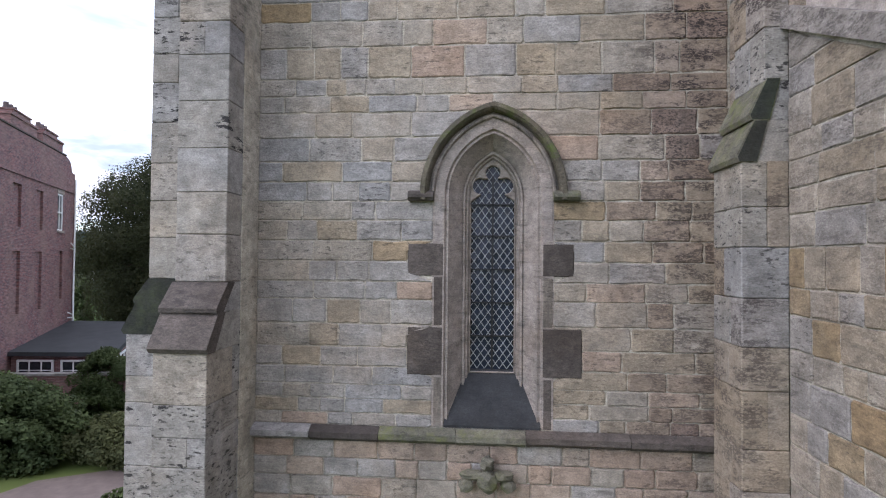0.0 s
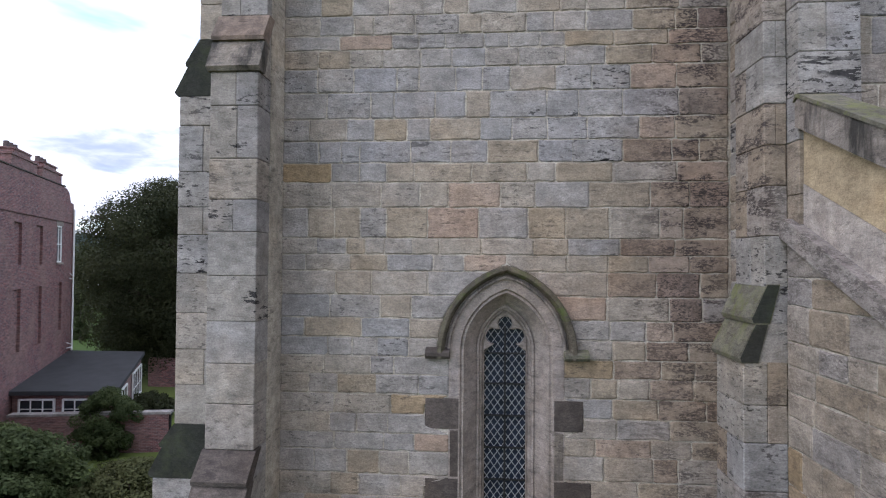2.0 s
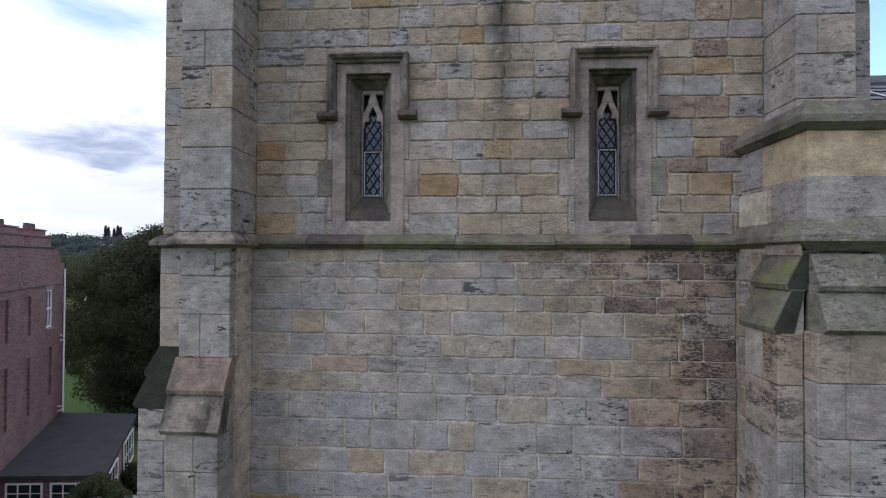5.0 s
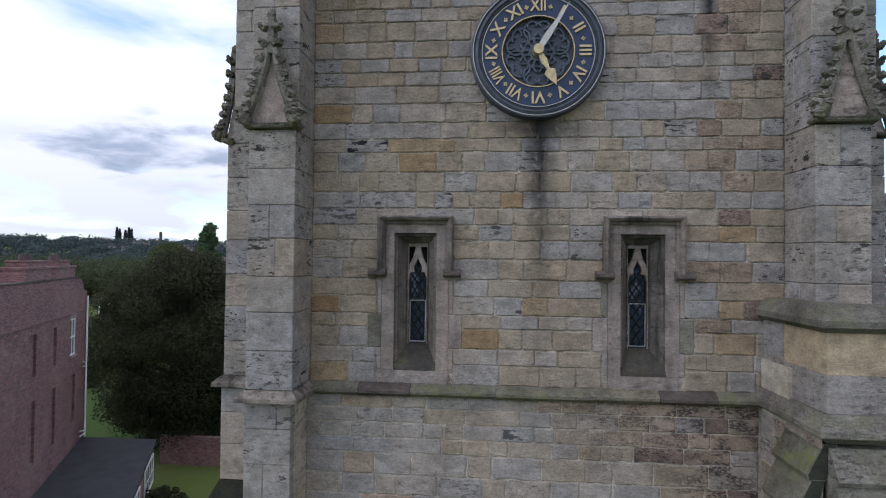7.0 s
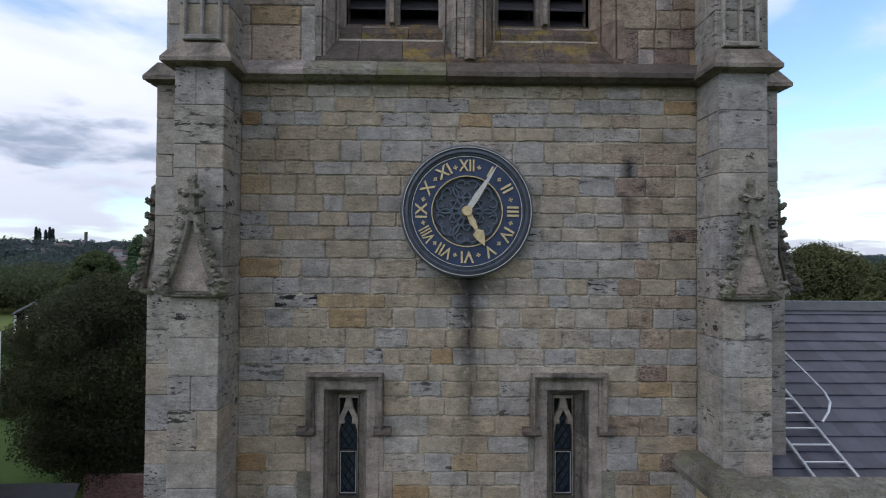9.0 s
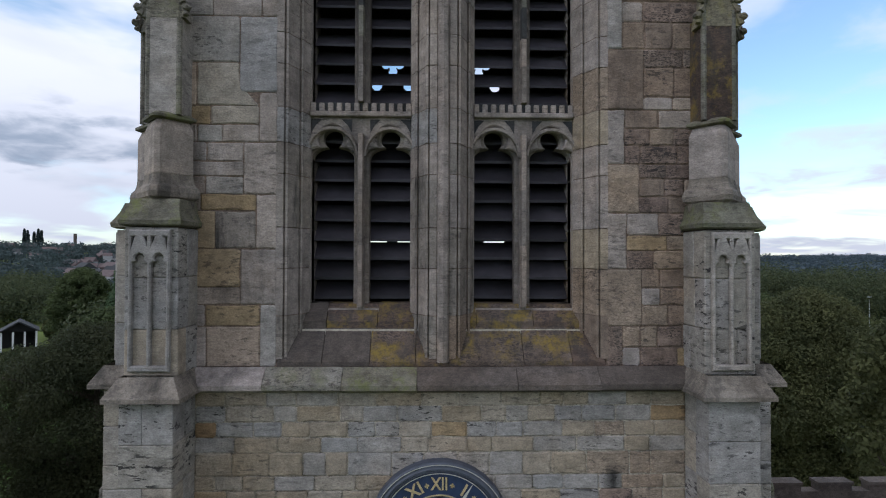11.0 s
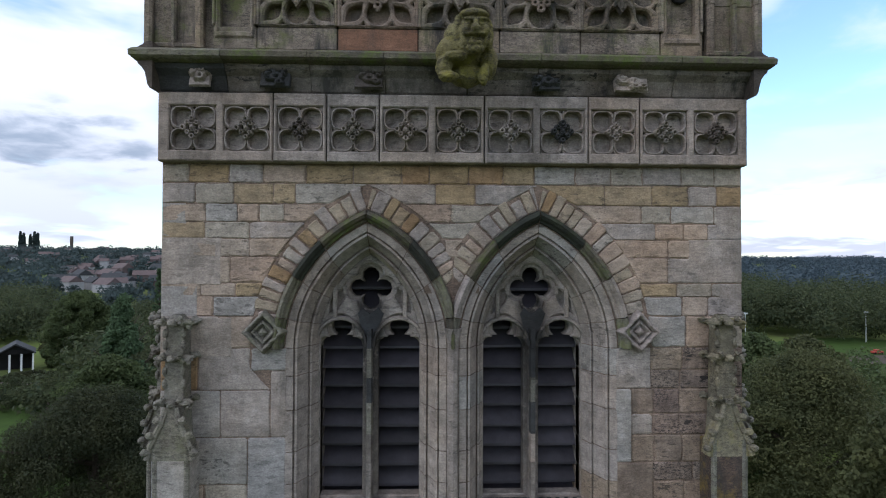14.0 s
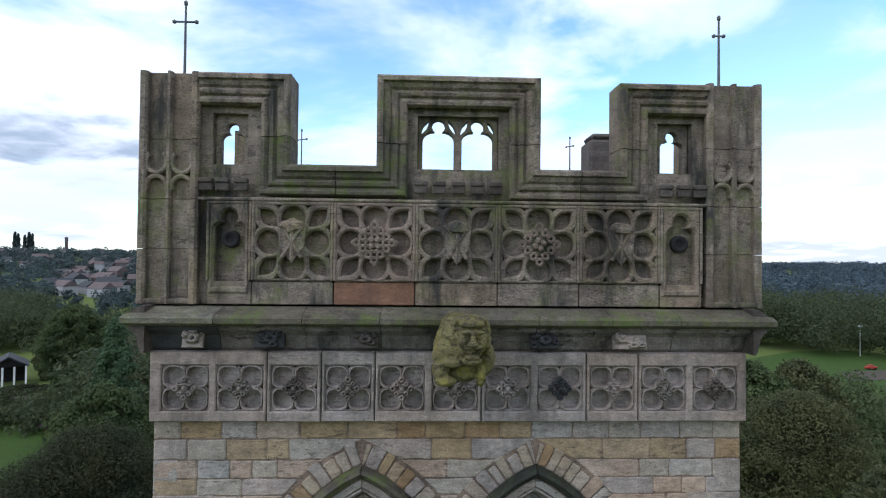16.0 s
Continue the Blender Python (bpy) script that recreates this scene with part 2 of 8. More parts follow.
def plain_mat(name, col, rough=0.6, metal=0.0, var=0.25, scale=6.0, bump=0.15, stretch=(1, 1, 1), col2=None, random=0.0, spec=0.3):
    m, nt, b = mat_nodes(name)
    N, L = nt.nodes.new, nt.links.new
    ge, mp, n, r = N("ShaderNodeNewGeometry"), N("ShaderNodeMapping"), N("ShaderNodeTexNoise"), N("ShaderNodeMapRange")
    mp.inputs["Scale"].default_value = stretch
    n.inputs["Scale"].default_value, n.inputs["Detail"].default_value = scale, 7
    n.inputs["Roughness"].default_value = 0.65
    L(ge.outputs["Position"], mp.inputs[0])
    L(mp.outputs[0], n.inputs["Vector"])
    r.inputs[1].default_value, r.inputs[2].default_value = 0.3, 0.7
    L(n.outputs[0], r.inputs[0])
    x = N("ShaderNodeMix")
    x.data_type = "RGBA"
    c2 = col2 or tuple(c * (1 - var) for c in col)
    x.inputs[6].default_value, x.inputs[7].default_value = (*col, 1), (*c2, 1)
    L(r.outputs[0], x.inputs[0])
    out = x.outputs[2]
    if random:
        oi, mr, add, fr = N("ShaderNodeObjectInfo"), N("ShaderNodeMapRange"), N("ShaderNodeMath"), N("ShaderNodeMath")
        add.operation, fr.operation = "ADD", "FRACT"
        L(oi.outputs["Random"], add.inputs[0])
        L(ge.outputs["Random Per Island"], add.inputs[1])
        L(add.outputs[0], fr.inputs[0])
        mr.inputs[3].default_value, mr.inputs[4].default_value = 1 - random, 1 + random
        L(fr.outputs[0], mr.inputs[0])
        sc = N("ShaderNodeVectorMath")
        sc.operation = "SCALE"
        L(out, sc.inputs[0])
        L(mr.outputs[0], sc.inputs["Scale"])
        out = sc.outputs[0]
    L(out, b.inputs["Base Color"])
    b.inputs["Roughness"].default_value, b.inputs["Metallic"].default_value = rough, metal
    b.inputs["Specular IOR Level"].default_value = spec
    if bump:
        bp = N("ShaderNodeBump")
        bp.inputs["Strength"].default_value, bp.inputs["Distance"].default_value = bump, 0.03
        L(n.outputs[0], bp.inputs["Height"])
        L(bp.outputs[0], b.inputs["Normal"])
    return m


def brick_mat(name):
    m, nt, b = mat_nodes(name)
    N, L = nt.nodes.new, nt.links.new
    tc, mp, br = N("ShaderNodeTexCoord"), N("ShaderNodeMapping"), N("ShaderNodeTexBrick")
    L(tc.outputs["UV"], mp.inputs[0])
    L(mp.outputs[0], br.inputs["Vector"])
    br.inputs["Scale"].default_value = 1.0
    br.inputs["Brick Width"].default_value, br.inputs["Row Height"].default_value, br.inputs["Mortar Size"].default_value = 0.23, 0.075, 0.006
    br.inputs["Color1"].default_value, br.inputs["Color2"].default_value, br.inputs["Mortar"].default_value = (0.20, 0.08, 0.075, 1), (0.09, 0.046, 0.05, 1), (0.22, 0.185, 0.182, 1)
    ge, n, r = N("ShaderNodeNewGeometry"), N("ShaderNodeTexNoise"), N("ShaderNodeMapRange")
    n.inputs["Scale"].default_value, n.inputs["Detail"].default_value = 0.5, 6
    L(ge.outputs["Position"], n.inputs["Vector"])
    r.inputs[1].default_value, r.inputs[2].default_value, r.inputs[4].default_value = 0.45, 0.65, 0.6
    L(n.outputs[0], r.inputs[0])
    x = N("ShaderNodeMix")
    x.data_type = "RGBA"
    L(r.outputs[0], x.inputs[0])
    L(br.outputs[0], x.inputs[6])
    x.inputs[7].default_value = (0.20, 0.125, 0.11, 1)
    mp2, n2, r2, sc = N("ShaderNodeMapping"), N("ShaderNodeTexNoise"), N("ShaderNodeMapRange"), N("ShaderNodeVectorMath")
    mp2.inputs["Scale"].default_value = (1.2, 1.2, 6.0)
    n2.inputs["Scale"].default_value, n2.inputs["Detail"].default_value, n2.inputs["Roughness"].default_value = 2.2, 6, 0.75
    r2.inputs[1].default_value, r2.inputs[2].default_value, r2.inputs[3].default_value, r2.inputs[4].default_value = 0.32, 0.68, 0.45, 1.6
    L(ge.outputs["Position"], mp2.inputs[0])
    L(mp2.outputs[0], n2.inputs["Vector"])
    L(n2.outputs[0], r2.inputs[0])
    sc.operation = "SCALE"
    L(x.outputs[2], sc.inputs[0])
    L(r2.outputs[0], sc.inputs["Scale"])
    L(sc.outputs[0], b.inputs["Base Color"])
    b.inputs["Roughness"].default_value = 0.9
    return m


def leaf_mat(name, a, bcol, var=0.22):
    m = plain_mat(name, a, 0.7, 0, scale=0.35, bump=0, col2=bcol, random=var, spec=0.15)
    nt = m.node_tree
    b, out = nt.nodes["Principled BSDF"], nt.nodes["Material Output"]
    tr, mix = nt.nodes.new("ShaderNodeBsdfTranslucent"), nt.nodes.new("ShaderNodeMixShader")
    mix.inputs[0].default_value = 0.4
    nt.links.new(b.inputs["Base Color"].links[0].from_socket, tr.inputs["Color"])
    nt.links.new(b.outputs[0], mix.inputs[1])
    nt.links.new(tr.outputs[0], mix.inputs[2])
    nt.links.new(mix.outputs[0], out.inputs["Surface"])
    return m


BUFF = [(0.282, 0.242, 0.198), (0.296, 0.258, 0.214), (0.284, 0.253, 0.222), (0.275, 0.252, 0.23), (0.29, 0.242, 0.19), (0.286, 0.25, 0.208)]
M_BUFF = stone_mat("buff_sandstone", BUFF, pits=0.55, soot=0.3, stain=True, gash=0.3, blot=0.1)
M_LILAC = stone_mat("lilac_grey_sandstone", [(0.262, 0.245, 0.238), (0.272, 0.254, 0.24), (0.255, 0.243, 0.244)], pits=0.7, soot=0.3, stain=True, gash=0.6, blot=0.2)
M_GREY = stone_mat("grey_sandstone", [(0.262, 0.24, 0.222), (0.28, 0.255, 0.232), (0.25, 0.238, 0.232)], pits=0.6, soot=0.35, stain=True, gash=0.4, blot=0.15)
M_PITTED = stone_mat("deeply_pitted_grey_sandstone", [(0.25, 0.238, 0.23), (0.27, 0.25, 0.235)], pits=1.0, soot=0.4, stain=True, gash=1.0, blot=0.8)
M_OCHRE = stone_mat("ochre_sandstone", [(0.265, 0.198, 0.122), (0.28, 0.212, 0.14), (0.255, 0.185, 0.108), (0.235, 0.152, 0.085)], pits=0.55, soot=0.25, stain=True, gash=0.35)
M_TAN = stone_mat("tan_sandstone", [(0.28, 0.232, 0.178), (0.27, 0.22, 0.162), (0.288, 0.242, 0.19)], pits=0.5, soot=0.3, stain=True, gash=0.3)
M_RED = stone_mat("dark_red_sandstone", [(0.20, 0.145, 0.118), (0.235, 0.175, 0.142), (0.160, 0.116, 0.098), (0.25, 0.20, 0.162)], pits=0.9, soot=0.5, grime=0.45, peck=0.9, gash=0.9, blot=0.85, streaks=0.4)
M_BROWN = stone_mat("reddish_brown_sandstone", [(0.255, 0.195, 0.148), (0.275, 0.218, 0.168), (0.23, 0.168, 0.128)], pits=0.7, soot=0.35, grime=0.3, peck=0.45, gash=0.5, blot=0.3, stain=True)
M_PINK = stone_mat("pinkish_sandstone", [(0.30, 0.222, 0.17), (0.318, 0.25, 0.198), (0.285, 0.21, 0.162), (0.295, 0.245, 0.20)], pits=0.5, soot=0.25, stain=True, gash=0.3)
M_ASHLAR = stone_mat("large_ashlar", [(0.245, 0.228, 0.208), (0.285, 0.258, 0.225), (0.26, 0.248, 0.24), (0.27, 0.235, 0.19)], pits=0.9, soot=0.4, grime=0.25, gash=0.9, blot=0.95)
M_PALE = stone_mat("pale_dressed_stone", [(0.292, 0.245, 0.210), (0.278, 0.242, 0.222), (0.302, 0.252, 0.216)], pits=0.45, soot=0.3, grime=0.2, streaks=0.3)
M_JAMB = stone_mat("stained_jamb_stone", [(0.19, 0.165, 0.14), (0.22, 0.195, 0.165)], pits=0.5, soot=0.5, grime=0.4, streaks=0.95)
M_TRACERY = stone_mat("tracery_stone", [(0.205, 0.175, 0.147), (0.185, 0.162, 0.138)], pits=0.6, soot=0.6, grime=0.35, streaks=0.75)
M_SOOTED = stone_mat("tracery_stone_black_in_the_middle", [(0.272, 0.232, 0.205), (0.25, 0.22, 0.2)], pits=0.5, soot=0.35, grime=0.3, streaks=0.3, stain="belfry")
M_PANEL = stone_mat("brownish_pink_panel_stone", [(0.192, 0.145, 0.115), (0.21, 0.162, 0.13)], pits=0.5, soot=0.5, grime=0.4, streaks=0.5)
M_GARGOYLE = stone_mat("lichen_crusted_carving", [(0.15, 0.132, 0.058), (0.17, 0.148, 0.07)], pits=0.6, soot=0.7, lichen=0.95, lichen_col=(0.20, 0.175, 0.04), grime=0.6, peck=0.6, bump=0.9)
M_CROCKET = stone_mat("grey_green_carved_stone", [(0.165, 0.155, 0.13), (0.195, 0.182, 0.155), (0.135, 0.128, 0.108)], pits=0.7, soot=0.7, lichen=0.5, lichen_col=(0.14, 0.145, 0.07), grime=0.4, peck=0.5)
M_YELLOWED = stone_mat("carved_stone_yellow_with_lichen", [(0.20, 0.178, 0.125), (0.17, 0.152, 0.11), (0.145, 0.13, 0.10)], pits=0.7, soot=0.7, lichen=0.7, lichen_col=(0.22, 0.19, 0.06), grime=0.5, peck=0.5)
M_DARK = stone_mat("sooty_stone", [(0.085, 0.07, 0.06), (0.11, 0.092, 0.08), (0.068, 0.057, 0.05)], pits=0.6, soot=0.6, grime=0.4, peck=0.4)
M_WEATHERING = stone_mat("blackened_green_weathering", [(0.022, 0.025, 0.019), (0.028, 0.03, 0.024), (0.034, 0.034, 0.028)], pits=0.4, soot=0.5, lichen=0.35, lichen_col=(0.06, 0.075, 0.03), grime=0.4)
# Black-stained stone; also the painted shade of transom gaps and spandrel patches.
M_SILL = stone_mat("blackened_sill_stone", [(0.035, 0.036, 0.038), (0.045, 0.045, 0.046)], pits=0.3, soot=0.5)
M_STREAKED = stone_mat("black_streaked_dressed_stone", [(0.25, 0.215, 0.188), (0.225, 0.198, 0.175)], pits=0.5, soot=0.5, grime=0.3, streaks=0.97, blot=0.4)
M_BLACKENED = stone_mat("soot_blackened_jamb_stone", [(0.185, 0.16, 0.14), (0.16, 0.14, 0.122)], pits=0.5, soot=0.8, grime=0.4, streaks=1.0, blot=0.7)
M_SILLMOSS = stone_mat("black_sill_spotted_with_moss", [(0.05, 0.046, 0.042), (0.065, 0.058, 0.05)], pits=0.4, soot=0.4, lichen=0.6, lichen_col=(0.12, 0.12, 0.04))
M_MOSS = stone_mat("mossy_stone", [(0.165, 0.152, 0.117), (0.131, 0.126, 0.096)], pits=0.5, soot=0.6, lichen=0.9, lichen_col=(0.135, 0.145, 0.05), grime=0.45, peck=0.3)
M_LICHEN = stone_mat("lichened_sill_stone", [(0.095, 0.066, 0.052), (0.12, 0.085, 0.068), (0.135, 0.105, 0.085)], pits=0.6, soot=0.6, lichen=0.9, lichen_col=(0.20, 0.14, 0.03), grime=0.5, streaks=0.7, peck=0.9, blot=0.5)
M_PARAPET = stone_mat("greenish_parapet_stone", [(0.215, 0.176, 0.138), (0.245, 0.20, 0.158), (0.185, 0.15, 0.12), (0.23, 0.175, 0.125)], pits=0.6, soot=0.9, lichen=0.75, lichen_col=(0.115, 0.125, 0.042), grime=0.35, streaks=1.0, peck=0.5, blot=0.6)
M_COPING = stone_mat("blackened_coping_stone", [(0.095, 0.084, 0.062), (0.125, 0.108, 0.08)], pits=0.6, soot=0.75, lichen=1.0, lichen_col=(0.085, 0.105, 0.03), grime=0.5, peck=0.5, streaks=0.5)
M_RUST = stone_mat("rusty_red_panel_stone", [(0.165, 0.085, 0.052), (0.185, 0.098, 0.062)], pits=0.4, soot=0.4, streaks=0.4)
M_WASHED = stone_mat("pale_washed_stone", [(0.40, 0.35, 0.31), (0.36, 0.315, 0.28)], pits=0.3, soot=0.25, grime=0.15, streaks=0.25, gash=0.15)
M_RENDER = stone_mat("yellow_patched_stone", [(0.375, 0.29, 0.185), (0.36, 0.295, 0.205)], pits=0.08, soot=0.15, grime=0.08, gash=0.0)
M_FRIEZE = stone_mat("carved_frieze_stone", [(0.282, 0.24, 0.212), (0.26, 0.226, 0.208), (0.27, 0.22, 0.186)], pits=0.4, soot=0.5, grime=0.3, streaks=0.45)
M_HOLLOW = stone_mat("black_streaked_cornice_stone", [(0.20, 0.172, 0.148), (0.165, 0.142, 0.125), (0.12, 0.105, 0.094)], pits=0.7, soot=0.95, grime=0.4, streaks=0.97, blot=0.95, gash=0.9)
M_MORTAR_DARK = stone_mat("dark_perished_mortar", [(0.42, 0.375, 0.31), (0.36, 0.32, 0.26)], pits=0.6, soot=0.9, grime=0.4, peck=0.5, stain=True)
M_MORTAR = stone_mat("lime_mortar", [(0.43, 0.39, 0.325), (0.39, 0.35, 0.29)], pits=0.5, soot=0.55, grime=0.35, stain="mortar")
M_MORTAR_RED = stone_mat("reddish_mortar", [(0.20, 0.145, 0.112), (0.16, 0.118, 0.095)], pits=0.5, soot=0.5, grime=0.4, peck=0.5)
M_LEAD = plain_mat("lead", (0.10, 0.105, 0.11), 0.55, 0.0, 0.4, 5)
M_LOUVRE = plain_mat("slate_louvre", (0.050, 0.045, 0.053), 0.55, 0, 0.5, 3, 0.3, random=0.35)
# Near-black for dark parts; behind windows it paints the unlit inside.
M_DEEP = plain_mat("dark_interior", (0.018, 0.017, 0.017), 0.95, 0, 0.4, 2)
M_SLATE = plain_mat("blue_slate", (0.060, 0.062, 0.085), 0.45, 0, 0.4, 3, 0.2, random=0.3)
M_IRON = plain_mat("dark_iron", (0.03, 0.03, 0.032), 0.5, 0.6, 0.3, 20)
M_GALV = plain_mat("galvanised_steel", (0.62, 0.64, 0.66), 0.4, 0.7, 0.2, 30)
M_NAVY = plain_mat("navy_paint", (0.028, 0.045, 0.095), 0.45, 0, 0.4, 7, 0.05)
M_RIM = plain_mat("dark_rim_paint", (0.075, 0.085, 0.11), 0.5, 0, 0.4, 9, 0.05)
M_SCROLL = plain_mat("worn_blue_grey_paint", (0.10, 0.125, 0.165), 0.5, 0, 0.4, 12, 0.05)
M_GOLD = plain_mat("gold_leaf", (0.62, 0.49, 0.28), 0.45, 0.3, 0.45, 25, 0.05)
M_PEWTER = plain_mat("worn_silver_paint", (0.52, 0.50, 0.46), 0.5, 0.2, 0.3, 25, 0.05)
M_WHITE = plain_mat("white_paint", (0.75, 0.75, 0.74), 0.5, 0, 0.08, 6, 0.02)
M_LEADCAME = plain_mat("lead_came", (0.40, 0.41, 0.42), 0.5, 0.3, 0.3, 30, 0)
M_BRICK = brick_mat("dark_red_brick")
M_FELT = plain_mat("roof_felt", (0.045, 0.048, 0.052), 0.85, 0, 0.35, 1.2, 0.1)
M_GRASS = plain_mat("mown_grass", (0.042, 0.076, 0.016), 0.9, 0, 0.3, 0.6, 0.0, spec=0.1)
M_FIELD = plain_mat("meadow", (0.10, 0.14, 0.03), 0.9, 0, 0.35, 0.05, 0.0, col2=(0.065, 0.075, 0.03), spec=0.1)
M_PAVE = plain_mat("pinkish_paving", (0.135, 0.105, 0.095), 0.85, 0, 0.3, 2.5)
M_BARK = plain_mat("bark", (0.07, 0.055, 0.04), 0.9, 0, 0.5, 12, 0.5)
M_YEW = leaf_mat("yew_needles", (0.056, 0.060, 0.026), (0.024, 0.033, 0.018))
M_LEAF = leaf_mat("green_leaves", (0.088, 0.112, 0.042), (0.040, 0.058, 0.025))
M_LEAFWARM = leaf_mat("autumn_green_leaves", (0.10, 0.106, 0.042), (0.046, 0.056, 0.026))
M_CONIFER = leaf_mat("conifer_needles", (0.085, 0.13, 0.065), (0.055, 0.09, 0.045))
M_WOODS = leaf_mat("woodland", (0.082, 0.092, 0.040), (0.032, 0.048, 0.027), 0.25)
# Distance haze is put into the next two leaf colours: bluer and paler.
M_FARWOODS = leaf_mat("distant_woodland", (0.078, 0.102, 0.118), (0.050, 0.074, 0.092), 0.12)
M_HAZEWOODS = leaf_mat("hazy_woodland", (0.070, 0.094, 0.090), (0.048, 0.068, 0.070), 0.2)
# Roof red greyed to take in distance haze.
M_TERRACOTTA = plain_mat("red_roof_tiles", (0.115, 0.085, 0.083), 0.8, 0, 0.3, 0.5, 0)
M_CREAM = plain_mat("pale_house_render", (0.34, 0.34, 0.345), 0.8, 0, 0.2, 0.5, 0)
M_REDMETAL = plain_mat("red_machine_paint", (0.34, 0.05, 0.035), 0.5, 0, 0.2, 3, 0)


def glass_mat(name, col, rough=0.08):
    m = plain_mat(name, col, rough, 0, 0.5, 6, 0.03, spec=0.5 if rough < 0.1 else 0.25)
    return m


M_GLASS = glass_mat("leaded_glass", (0.020, 0.026, 0.045), 0.2)
# Blue of the reflected sky is put into this glass colour.
M_SKYGLASS = glass_mat("old_blue_tinted_glass", (0.022, 0.032, 0.065))
M_PANE = glass_mat("window_glass", (0.03, 0.035, 0.04))


import mathutils.geometry as mathutils_geometry

# ---------------------------------------------------------------- mesh helpers


rng = random.Random(7)


def mesh_from(name, verts, faces, smooth=False):
    me = bpy.data.meshes.new(name)
    me.from_pydata(verts, [], faces)
    me.validate()
    if smooth:
        me.polygons.foreach_set("use_smooth", [True] * len(me.polygons))
    me.update()
    return me


def part_mesh(name, me, material, parent=None, label=""):
    ob = new(name, me)
    if material and not me.materials:
        me.materials.append(material)
    ob.parent = parent
    if label:
        ob["label"] = label
    return ob


def part(name, bm, material, parent=None, label=""):
    """Link a bmesh as one mesh object under a thing or a part."""
    bmesh.ops.recalc_face_normals(bm, faces=bm.faces)
    me = bpy.data.meshes.new(name)
    bm.to_mesh(me)
    bm.free()
    return part_mesh(name, me, material, parent, label)


def thing(name, label, category, group="", kind=""):
    return tagged(new(name), label, category, group, kind)


def box(bm, x0, x1, y0, y1, z0, z1, bevel=0.0):
    m = Matrix.Translation(((x0 + x1) / 2, (y0 + y1) / 2, (z0 + z1) / 2)) @ Matrix.Diagonal((x1 - x0, y1 - y0, z1 - z0, 1))
    r = bmesh.ops.create_cube(bm, size=1, matrix=m)
    if bevel:
        es = list({e for v in r["verts"] for e in v.link_edges})
        bmesh.ops.bevel(bm, geom=es, offset=bevel, segments=1, affect="EDGES")


def boxes(*rows, bevel=0.0):
    bm = bmesh.new()
    for r in rows:
        box(bm, *r, bevel=bevel)
    return bm


def prism(bm, pts, axis, a, b):
    """Extrude a closed outline from a to b along an axis: x takes (y, z) points, y takes (x, z), z takes (x, y)."""
    def at(p, d):
        return {"x": (d, p[0], p[1]), "y": (p[0], d, p[1]), "z": (p[0], p[1], d)}[axis]
    lo, hi = [bm.verts.new(at(p, a)) for p in pts], [bm.verts.new(at(p, b)) for p in pts]
    n = len(pts)
    bm.faces.new(lo)
    bm.faces.new(hi[::-1])
    for i in range(n):
        bm.faces.new((lo[i], hi[i], hi[(i + 1) % n], lo[(i + 1) % n]))


def tube(bm, a, b, ra, rb=None, n=10):
    a, b = Vector(a), Vector(b)
    d = b - a
    m = Matrix.Translation((a + b) / 2) @ d.to_track_quat("Z", "Y").to_matrix().to_4x4()
    bmesh.ops.create_cone(bm, cap_ends=True, segments=n, radius1=ra, radius2=ra if rb is None else rb, depth=d.length, matrix=m)


def ball(bm, c, r, sub=1, scale=(1, 1, 1)):
    bmesh.ops.create_icosphere(bm, subdivisions=sub, radius=r, matrix=Matrix.Translation(c) @ Matrix.Diagonal((*scale, 1)))


def sweep_faces(rows, closed=False):
    """Faces between successive rows of equal length."""
    verts, faces = [p for r in rows for p in r], []
    k = len(rows[0])
    for i in range(len(rows) - 1):
        for j in range(k if closed else k - 1):
            a, b = i * k + j, i * k + (j + 1) % k
            faces.append((a, b, b + k, a + k))
    return verts, faces


def arch_geo(w, h):
    c = (h * h - w * w) / (2 * w)
    return c, w + c


def arch_half(w, h, dz):
    """Half width of a pointed arch at dz above its springing, or None above the apex."""
    if dz <= 0:
        return w
    if dz >= h:
        return None
    c, r = arch_geo(w, h)
    return math.sqrt(max(0, r * r - dz * dz)) - c


def arch_line(cx, w, h, zs, zb, o=0.0, n=12):
    """Outline of a pointed opening, offset outwards by o: left foot, over the apex, right foot."""
    c, r = arch_geo(w, h)
    R = r + o
    top = math.acos(max(-1, min(1, c / R)))
    left = [(cx - w - o, zb)] + [(cx + c - R * math.cos(top * i / n), zs + R * math.sin(top * i / n)) for i in range(n + 1)]
    right = [(2 * cx - x, z) for x, z in left[:-1]][::-1]
    return left + right


def arch_sweep(cx, w, h, zs, zb, profile, n=12, closed=False):
    """Sweep a profile of (outward offset, y) round a pointed arch and its jambs."""
    lines = [arch_line(cx, w, h, zs, zb, o, n) for o, y in profile]
    rows = [[(lines[j][i][0], profile[j][1], lines[j][i][1]) for j in range(len(profile))] for i in range(len(lines[0]))]
    return sweep_faces(rows, closed)


def offset_line(pts, d):
    """Mitred offset of an open polyline to its left."""
    out = []
    for i, p in enumerate(pts):
        dirs = []
        for a, b in ((i - 1, i), (i, i + 1)):
            if a >= 0 and b < len(pts):
                v = Vector((pts[b][0] - pts[a][0], pts[b][1] - pts[a][1])).normalized()
                dirs.append(Vector((-v.y, v.x)))
        if len(dirs) == 1:
            n, k = dirs[0], 1
        else:
            n = (dirs[0] + dirs[1]).normalized()
            k = 1 / max(0.3, n.dot(dirs[0]))
        out.append((p[0] + n.x * d * k, p[1] + n.y * d * k))
    return out


